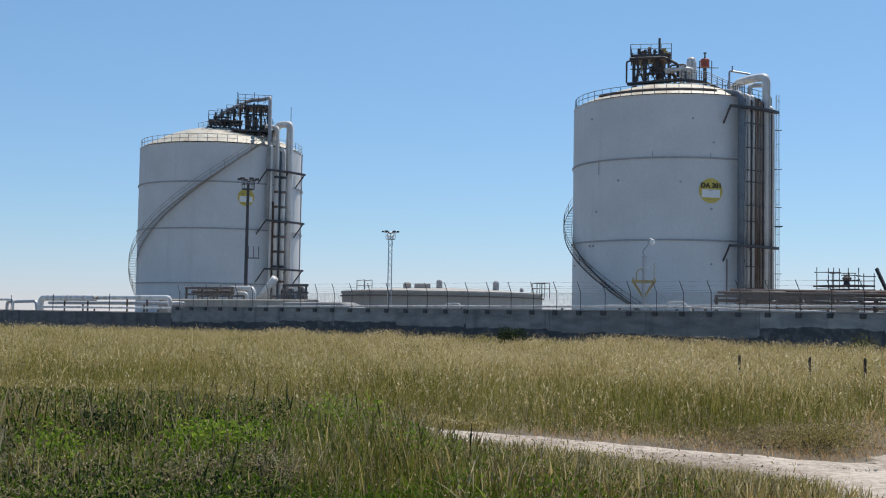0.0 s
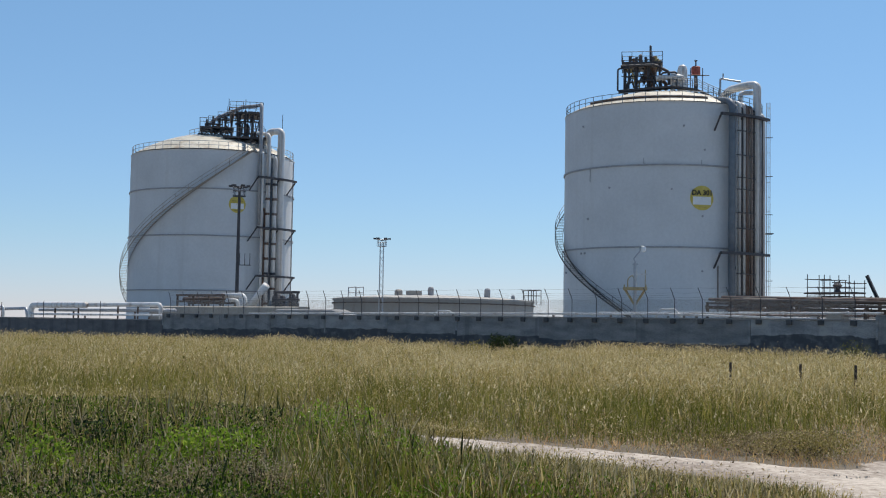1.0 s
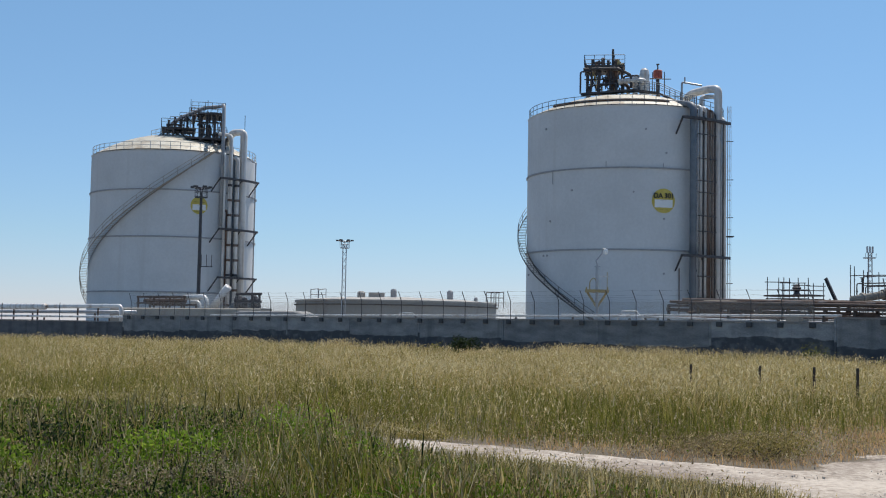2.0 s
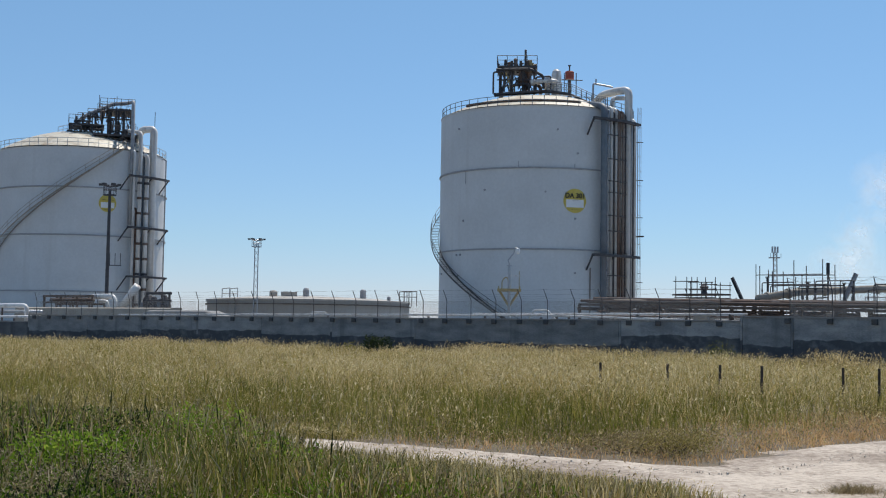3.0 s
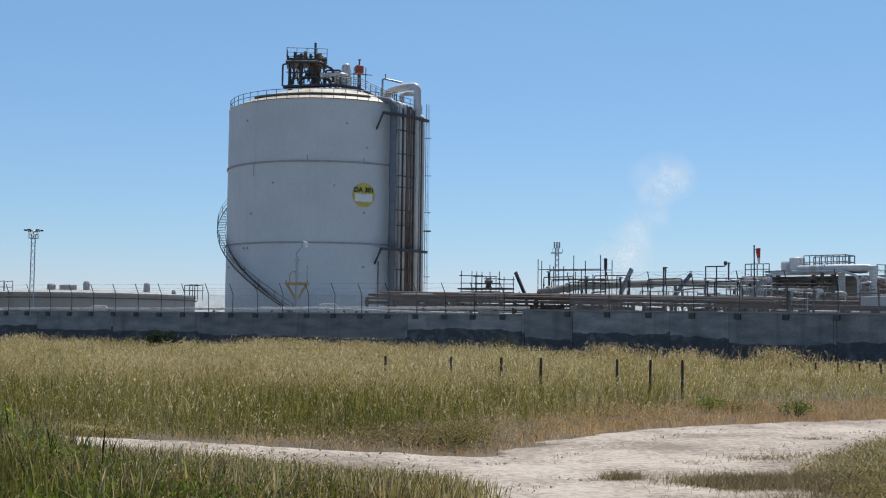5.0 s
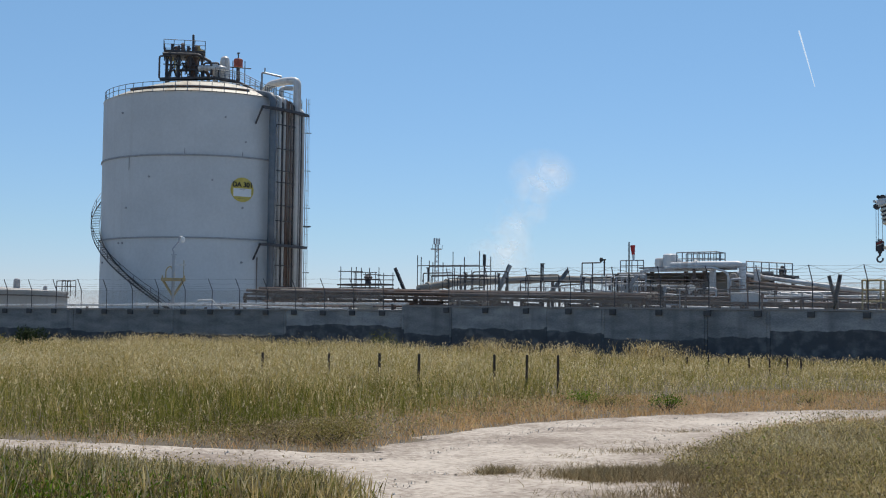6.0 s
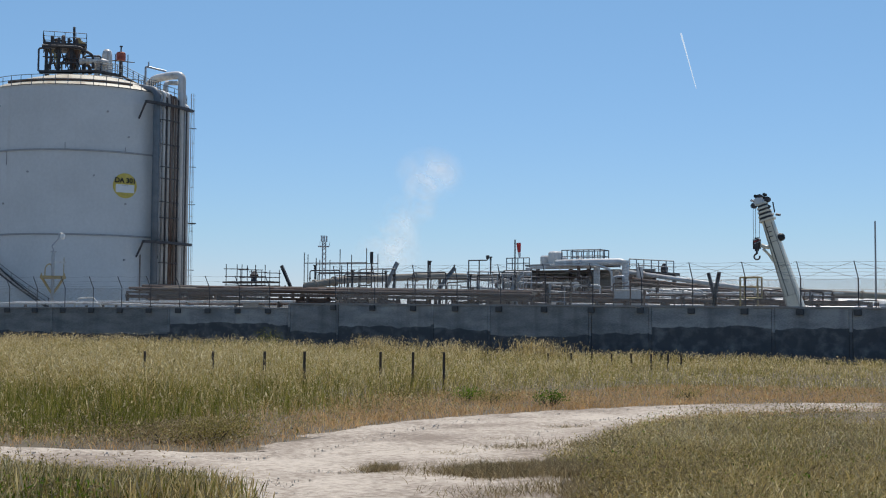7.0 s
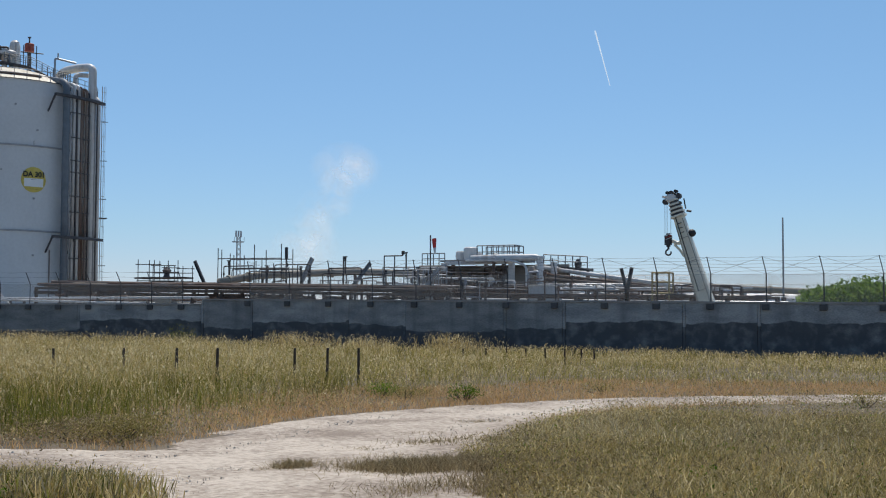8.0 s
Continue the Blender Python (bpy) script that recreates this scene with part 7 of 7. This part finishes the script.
def field_grass():
    """The wild oats and dry grass between the track and the wall, greener at its foot."""
    for mat, count, hs, head, seed, label in (
            (DRYGRASS, 185000, 1.0, 0.8, 1, "tall dry golden wild grass with seed heads"),
            (MIDGRASS, 180000, 0.9, 0.2, 2, "yellow-green wild grass of the field"),
            (GREYGRASS, 46000, 0.9, 0.6, 3, "bleached grey dead stalks among the grass")):
        x, y, rng = scatter(count, -23, 54, 16.5, 98, seed, 0.7, 5, 0.14)
        az, d = polar(x, y)
        gap = off_track(x, y)
        n1, n2 = noise2(x, y, 2.5, 11), noise2(x, y, 0.8, 12)
        keep = (gap > 0.2 + 0.25 * n2) & (d < wall_dist(az) - 0.4) & ~inside_bend(x, y)
        keep &= (d > verge_edge(az) + 1.0)
        band = low_band(az)
        far = np.clip((gap - 0.25 * band + 0.6 * n1) / (0.75 * band), 0, 1)
        p = np.interp(az, [10, 22], [0.3, 0.1]) + 0.7 * far if mat is not GREYGRASS else (0.9 - 0.5 * far) * np.interp(az, [20, 26], [1.0, 0.45])
        if mat is DRYGRASS:
            p = p * np.clip(0.75 + 0.6 * n1 + (d - 30) / 40, 0.2, 1) * np.interp(az, [-20, -8, 4, 16, 24], [0.5, 0.6, 1.0, 1.0, 0.75])
        if mat is MIDGRASS:
            p = p * np.interp(az, [-6, 2, 18, 24], [1.0, 0.75, 0.75, 1.0])
        keep &= rng.random(len(x)) < p
        x, y, az, d, far, n1, n2 = (q[keep] for q in (x, y, az, d, far, n1, n2))
        h = field_height(az) * hs * (0.16 + 0.84 * far ** 1.3) * rng.uniform(0.5, 1.15, len(x)) * (0.94 + 0.2 * n1 + 0.2 * n2)
        w = 0.0035 + 0.00016 * d
        blades("field_grass", x, y, h, w * rng.uniform(0.6, 1.4, len(x)), rng.uniform(0.1, 0.95, len(x)), mat, label, head=head, fine=False)
        if mat is MIDGRASS:
            seed_heads(x, y, h, 0.022, 1, seed, 0.45, OLIVE)
        if mat is DRYGRASS:
            seed_heads(x, y, h, 0.026, 2, seed, 0.8)
    # tall pale tufts that stand up along the foot of the wall
    rng = np.random.default_rng(88)
    xs, ys, hs = [], [], []
    for az, rad, top, n in ((-7.0, 1.6, 0.9, 500), (-2.5, 1.2, 0.95, 400), (7.6, 1.5, 1.0, 500), (9.5, 1.2, 1.0, 400), (12.0, 1.2, 0.95, 300), (23.3, 1.1, 1.0, 260), (24.4, 1.5, 0.9, 260), (30.6, 1.0, 1.05, 240), (31.6, 1.2, 0.9, 200), (27.0, 1.2, 0.9, 300)):
        c = plan(az, float(wall_dist(np.array(az))) - 2.6)
        xs.append(rng.normal(c.x, rad * 0.6, n)), ys.append(rng.normal(c.y, rad * 0.4, n)), hs.append(top * rng.uniform(0.3, 1.0, n))
    x, y, h = np.concatenate(xs), np.concatenate(ys), np.concatenate(hs)
    blades("wall_foot_grass", x, y, h, rng.uniform(0.008, 0.02, len(x)), rng.uniform(0.1, 0.6, len(x)), DRYGRASS, "tall pale grass tufts at the foot of the wall", head=0.8, fine=False)
    seed_heads(x, y, h, 0.03, 3, 88, 0.9)
    # greener growth at the near edge of the field
    x, y, rng = scatter(56000, -23, 26, 16.5, 34, 4, 0.9, 6, 0.14)
    az, d = polar(x, y)
    gap = off_track(x, y)
    n1 = noise2(x, y, 2.2, 14)
    keep = (gap > np.interp(az, [6, 16], [0.5, 2.2])) & (d > verge_edge(az) + 0.8) & (rng.random(len(x)) < np.clip(0.55 + 0.6 * n1, 0, 1) * np.interp(d, [17, 22, 34], [1.0, 0.8, 0.15]))
    x, y, az, gap = x[keep], y[keep], az[keep], gap[keep]
    h = field_height(az) * rng.uniform(0.45, 0.95, len(x)) * np.clip(0.3 + gap / 6, 0.3, 1)
    blades("field_grass", x, y, h, 0.009 * rng.uniform(0.6, 1.4, len(x)), rng.uniform(0.08, 0.5, len(x)), FIELDGREEN, "olive green grass growing through the dry field", head=0.1, fine=False)
    # short orange straw along the far edge of the track
    x, y, rng = scatter(130000, 4, 54, 15, 36, 5, 1.0, 8, 0.14)
    az, d = polar(x, y)
    gap = off_track(x, y)
    keep = (gap > 0.0) & (gap < low_band(az) * (0.95 + 0.25 * noise2(x, y, 2.0, 6))) & (rng.random(len(x)) < np.interp(az, [4, 18, 23], [0.2, 0.3, 1.0])) & ~inside_bend(x, y) & (d > verge_edge(az) + 1.0)
    x, y = x[keep], y[keep]
    blades("straw", x, y, rng.uniform(0.05, 0.17, len(x)), rng.uniform(0.006, 0.014, len(x)), rng.uniform(0.3, 0.9, len(x)), STRAW, "short trampled orange straw beside the track", fine=False)


def verge_edge(az):
    return np.interp(az, [-24, -6, 0, 6, 12, 18, 24, 27, 60], [17.5, 16.5, 14.5, 12.6, 11.4, 10.4, 9.0, 7.0, 2.0])


def inside_bend(x, y):
    """The patch of grass that the track bends round."""
    return (x > 5) & (y < 17.0) & (y < 0.5 * x + 10.2) & (y < -0.28 * x + 22.2)


def verge_cap(az, d):
    """How high the verge grows: low where it is trodden near the viewer, knee-high further off."""
    return np.minimum(np.maximum(1.6 - d * np.tan(np.radians(verge_top(az))), 0.1), np.interp(d, [7.5, 10, 13, 17], [0.3, 0.42, 0.6, 0.78]) * np.interp(az, [-3, 1], [1.0, 1.45]))


def verge_leaves():
    """Small leaves, husks and flowers that fill the verge in patches, kind by kind."""
    for mat, n, seed, size, upright, az0, az1, share, label in (
            (GREENGRASS, 190000, 81, 0.017, 1.6, -23, 16, 0.55, "short green leaves thick in the verge"),
            (BROWNWEED, 60000, 82, 0.013, 0.8, -23, 20, 0.45, "brown-olive husks and leaves in the verge"),
            (GREYGRASS, 76000, 83, 0.012, 0.7, -23, 18, 0.45, "withered grey flowers and husks in the verge"),
            # near-black leaf colour stands in for the shade between the plants
            (DARKLEAF, 60000, 84, 0.015, 1.0, -23, -7, 0.36, "dark leaves with the verge's shaded gaps put into their colour"),
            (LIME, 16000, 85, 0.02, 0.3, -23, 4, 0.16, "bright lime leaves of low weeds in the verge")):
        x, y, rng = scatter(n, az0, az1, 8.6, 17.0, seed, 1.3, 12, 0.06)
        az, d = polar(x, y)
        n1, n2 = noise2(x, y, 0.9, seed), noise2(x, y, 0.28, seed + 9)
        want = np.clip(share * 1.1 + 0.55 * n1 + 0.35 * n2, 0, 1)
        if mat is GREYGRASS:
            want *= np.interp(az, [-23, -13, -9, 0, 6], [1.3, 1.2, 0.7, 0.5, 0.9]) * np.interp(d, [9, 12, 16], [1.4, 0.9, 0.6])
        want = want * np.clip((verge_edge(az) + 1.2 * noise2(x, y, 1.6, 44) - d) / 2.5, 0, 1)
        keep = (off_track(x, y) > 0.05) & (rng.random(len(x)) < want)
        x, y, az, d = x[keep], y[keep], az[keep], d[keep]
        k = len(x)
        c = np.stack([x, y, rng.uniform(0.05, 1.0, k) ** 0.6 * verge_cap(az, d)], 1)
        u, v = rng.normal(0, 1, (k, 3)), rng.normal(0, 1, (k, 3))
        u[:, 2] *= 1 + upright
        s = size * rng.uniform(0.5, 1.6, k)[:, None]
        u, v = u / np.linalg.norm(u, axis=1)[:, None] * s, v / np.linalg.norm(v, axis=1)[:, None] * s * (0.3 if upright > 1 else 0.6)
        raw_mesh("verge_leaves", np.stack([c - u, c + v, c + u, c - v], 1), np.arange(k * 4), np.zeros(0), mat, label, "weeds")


def near_grass():
    """The lush verge between the viewer and the track."""
    for mat, count, h0, h1, w0, head, seed, az1, label in (
            (GREENGRASS, 90000, 0.2, 0.85, 0.0085, 0.1, 21, 14, "lush green grass of the near verge"),
            (FIELDGREEN, 30000, 0.4, 0.85, 0.007, 0.6, 22, 24, "yellow-green wild oats of the near verge"),
            (GREYGRASS, 20000, 0.35, 0.85, 0.007, 0.9, 23, 26, "grey ripe grass stalks with drooping heads")):
        x, y, rng = scatter(count, -23, az1, 8.0, 17.5, seed, 1.3, 6, 0.1)
        az, d = polar(x, y)
        gap = off_track(x, y)
        n1, n2 = noise2(x, y, 1.3, seed), noise2(x, y, 0.35, seed + 5)
        keep = (gap > 0.02) & (rng.random(len(x)) < np.clip((verge_edge(az) + 1.2 * noise2(x, y, 1.6, 44) - d) / 2.0, 0, 1))
        if mat is GREENGRASS:
            keep &= rng.random(len(x)) < np.interp(az, [-24, -17, -13, 2, 8, 14], [0.3, 0.45, 1, 1, 0.45, 0.12]) * np.clip(0.75 + 0.7 * n2, 0.08, 1)
        else:
            keep &= rng.random(len(x)) < np.clip(0.6 + 0.6 * n2, 0.08, 1) * np.interp(az, [-24, -16, -11, -1, 3, 8, 12], [1, 1, 0.4, 0.35, 0.8, 0.7, 0.45])
        x, y, n1, n2, az, d = (q[keep] for q in (x, y, n1, n2, az, d))
        cap = verge_cap(az, d)
        h = np.minimum(rng.uniform(h0, h1, len(x)) * (1 + 0.15 * n1 + 0.12 * n2), cap * rng.uniform(0.35, 1.12, len(x)))
        blades("near_grass", x, y, h, w0 * rng.uniform(0.35, 1.1, len(x)), rng.uniform(0.1, 1.0, len(x)), mat, label, head=head)
        if mat is not GREENGRASS:
            seed_heads(x, y, h, 0.012, 2, seed, 0.6)
    # single tall stalks that stand up before the track
    for mat, n, seed in ((DRYGRASS, 14000, 64), (GREYGRASS, 14000, 61), (FIELDGREEN, 8000, 62), (OLIVE, 4000, 63)):
        x, y, rng = scatter(n, -7, 19.5, 9.0, 12.6, seed, 1.3, 4, 0.16)
        az, d = polar(x, y)
        keep = (off_track(x, y) > rng.uniform(-1.0, 0.05, len(x))) & (d < verge_edge(az) + 0.8) & (rng.random(len(x)) < np.interp(az, [-1, 7] if mat in (DRYGRASS, GREYGRASS) else [-7, 1], [0.04, 1.0]))
        x, y, az, d = x[keep], y[keep], az[keep], d[keep]
        h = np.clip(1.6 - d * np.tan(np.radians(verge_top(az) - rng.uniform(-0.9, 0.9, len(x)))), 0.15, rng.uniform(0.4, 0.75, len(x)))
        blades("tall_stalks", x, y, h, 0.006 * rng.uniform(0.5, 1.3, len(x)), rng.uniform(0.05, 0.4, len(x)), mat, "tall ripe grass stalks standing before the track", head=0.95)
        seed_heads(x, y, h, 0.008, 2, seed, 0.6, OLIVE if mat is OLIVE else DRYGRASS)
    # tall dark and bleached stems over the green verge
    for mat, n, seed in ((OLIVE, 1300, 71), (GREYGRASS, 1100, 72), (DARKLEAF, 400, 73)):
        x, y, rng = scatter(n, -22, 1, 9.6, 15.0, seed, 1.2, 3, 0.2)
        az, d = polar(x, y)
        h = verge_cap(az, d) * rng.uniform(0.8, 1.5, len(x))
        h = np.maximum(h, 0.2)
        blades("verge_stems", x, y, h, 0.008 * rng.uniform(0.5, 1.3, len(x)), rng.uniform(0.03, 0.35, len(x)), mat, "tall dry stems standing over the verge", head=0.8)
        seed_heads(x, y, h, 0.012, 3, seed, 0.5, GREYGRASS)
    # dry and half-green stalks that carry the field on into the verge
    for mat, n, seed in ((DRYGRASS, 26000, 91), (MIDGRASS, 34000, 92), (FIELDGREEN, 30000, 93)):
        x, y, rng = scatter(n, -23, 2, 11.5, 20.0, seed, 1.0, 7, 0.16)
        az, d = polar(x, y)
        n1 = noise2(x, y, 1.1, seed)
        keep = (off_track(x, y) > 0.1) & (rng.random(len(x)) < np.clip((d - 13.5) / 4 + 0.35 * n1, 0, 1))
        x, y, az, d = x[keep], y[keep], az[keep], d[keep]
        h = np.minimum(verge_cap(az, d) * rng.uniform(0.6, 1.25, len(x)), 0.85)
        blades("verge_stalks", x, y, h, 0.0075 * rng.uniform(0.5, 1.3, len(x)), rng.uniform(0.1, 0.9, len(x)), mat, "field grass thinning out into the green verge", head=0.6, fine=False)
        seed_heads(x, y, h, 0.018, 2, seed, 0.6, None if mat is DRYGRASS else OLIVE)
    # patch in the bend of the track
    for mat, count, h0, h1, head, seed, label in (
            (OLIVE, 50000, 0.1, 0.36, 0.3, 31, "olive wild grass in the bend of the track"),
            (GREYGRASS, 36000, 0.1, 0.4, 0.7, 32, "bleached dead grass in the bend of the track"),
            (DRYGRASS, 48000, 0.12, 0.42, 0.7, 34, "dry golden grass in the bend of the track"),
            (FIELDGREEN, 22000, 0.1, 0.36, 0.1, 33, "green grass tufts in the bend of the track")):
        x, y, rng = scatter(count, 27, 54, 7.5, 20.0, seed, 1.4, 6, 0.1)
        az, d = polar(x, y)
        gap = off_track(x, y)
        n1, n2 = noise2(x, y, 1.5, seed), noise2(x, y, 0.4, seed + 3)
        keep = inside_bend(x, y) & (gap > 0.05 + 0.3 * n2) & (rng.random(len(x)) < np.clip(0.7 + 0.5 * n2, 0.1, 1))
        if mat is FIELDGREEN:
            keep &= n1 > 0.05
        x, y, n1, gap = x[keep], y[keep], n1[keep], gap[keep]
        h = rng.uniform(h0, h1, len(x)) * (1 + 0.25 * n1) * np.clip(0.35 + gap * 0.35, 0.3, 0.85)
        blades("bend_grass", x, y, h, 0.0048 * rng.uniform(0.4, 1.3, len(x)), rng.uniform(0.15, 1.0, len(x)), mat, label, head=head)
        if mat is GREYGRASS:
            seed_heads(x, y, h, 0.01, 1, seed, 0.6)
        if mat is OLIVE:
            seed_heads(x, y, h, 0.011, 1, seed, 0.8, OLIVE)
    # tufts that stand in the track itself, brown and dense
    rng = np.random.default_rng(77)
    for mat, share, label in ((GREYGRASS, 0.5, "thin grey tufts growing in the track"), (BROWNWEED, 1.0, "low brown tufts growing in the track")):
        xs, ys, hs = [], [], []
        for az, d, rx, ry, n, top in ((24.4, 13.3, 0.13, 0.1, 620, 0.12), (23.9, 13.2, 0.25, 0.12, 200, 0.05), (28.4, 13.4, 0.35, 0.22, 900, 0.1), (29.8, 13.3, 0.4, 0.25, 1700, 0.13), (31.3, 13.3, 0.4, 0.25, 1700, 0.14), (32.6, 13.4, 0.4, 0.3, 1700, 0.16), (27.2, 15.2, 0.2, 0.12, 160, 0.05), (28.3, 14.3, 0.3, 0.14, 260, 0.06), (31.0, 16.0, 0.35, 0.2, 500, 0.08), (33.5, 16.4, 0.4, 0.25, 700, 0.1), (32.5, 19.2, 0.25, 0.12, 160, 0.06), (29.6, 17.2, 0.2, 0.1, 90, 0.05), (30.5, 11.6, 0.4, 0.3, 500, 0.1), (33.5, 11.9, 0.4, 0.3, 900, 0.14), (26.3, 13.9, 0.3, 0.12, 140, 0.05), (35.6, 17.6, 0.5, 0.2, 500, 0.09)):
            c = plan(az, d)
            n = int(n * share)
            xs.append(rng.normal(c.x, rx, n)), ys.append(rng.normal(c.y, ry, n)), hs.append(rng.uniform(0.3, 1.1, n) * top)
        x, y, h = np.concatenate(xs), np.concatenate(ys), np.concatenate(hs)
        blades("track_tufts", x, y, h + 0.03, rng.uniform(0.004, 0.009, len(x)), rng.uniform(0.2, 1.1, len(x)), mat, label)


def stones():
    """Loose gravel on the track."""
    rng = np.random.default_rng(5)
    verts, faces = [], []
    for line, n in ((TRACK, 5200), (SPUR, 2400)):
        p = along(line, 400)
        for _ in range(n):
            x, y, hw = p[rng.integers(60, 400)]
            x, y = x + np.clip(rng.normal(0, hw * 0.5), -0.8 * hw, 0.8 * hw), y + np.clip(rng.normal(0, hw * 0.5), -0.8 * hw, 0.8 * hw)
            r = 0.007 * rng.random() ** -0.3 * rng.uniform(0.6, 1.2)
            r = min(r, 0.028)
            b0 = len(verts)
            q = rng.uniform(0.6, 1.3, 5)
            a = rng.uniform(0, 6.28)
            for k in range(4):
                verts.append((x + r * q[k] * math.cos(a + k * 1.57), y + r * q[k] * math.sin(a + k * 1.57), 0.0))
            for k in range(4):
                verts.append((x + 0.45 * r * q[k] * math.cos(a + k * 1.57), y + 0.45 * r * q[k] * math.sin(a + k * 1.57), 0.028 + r * q[4] * 0.2))
            faces += [(b0 + 4, b0 + 5, b0 + 6, b0 + 7)] + [(b0 + k, b0 + (k + 1) % 4, b0 + 4 + (k + 1) % 4, b0 + 4 + k) for k in range(4)]
    me = bpy.data.meshes.new("gravel")
    me.from_pydata(verts, [], faces)
    me.materials.append(STONE)
    tagged(new("gravel", me), "loose pale stones on the track", "gravel", kind="stuff")


def low_weeds():
    """Mats of small weeds along the edge of the field and in the bend of the track."""
    for mat, n, seed, label in ((OLIVE, 120000, 51, "mat of low olive-brown weeds at the field's edge"), (BROWNWEED, 210000, 54, "mat of withered brown weeds at the field's edge"), (DRYGRASS, 50000, 55, "pale dry husks among the low weeds"), (GREYGRASS, 40000, 52, "withered grey weeds at the field's edge"), (GREENGRASS, 26000, 53, "small green weeds at the field's edge")):
        x, y, rng = scatter(n, -6, 54, 9, 32, seed, 0.9, 10, 0.09)
        az, d = polar(x, y)
        gap = off_track(x, y)
        n1, n2 = noise2(x, y, 1.4, seed), noise2(x, y, 0.5, seed + 1)
        edge = (gap > 0.1) & (gap < low_band(az) * 1.1) & (d > verge_edge(az) + 1.0)
        edge &= rng.random(len(x)) < np.interp(az, [-6, 4, 20, 26, 34, 54], [0.6, 1, 0.9, 0.35, 0.2, 0.35]) * np.clip(0.65 + 0.6 * n1, 0.05, 1)
        bend = inside_bend(x, y) & (gap > 0.1 + 0.3 * n2) & (n2 > -0.35)
        keep = edge | bend
        x, y, n2 = x[keep], y[keep], n2[keep]
        k = len(x)
        s = rng.uniform(0.009, 0.024, k)
        c = np.stack([x, y, rng.uniform(0.01, 0.24, k) * (1 + 0.5 * n2)], 1)
        u, v = rng.normal(0, 1, (k, 3)), rng.normal(0, 1, (k, 3))
        u, v = u / np.linalg.norm(u, axis=1)[:, None] * s[:, None], v / np.linalg.norm(v, axis=1)[:, None] * s[:, None] * 0.36
        raw_mesh("low_weeds", np.stack([c - u, c + v, c + u, c - v], 1), np.arange(k * 4), np.zeros(0), mat, label, "weeds")


stones()
low_weeds()
field_grass()
near_grass()
verge_leaves()
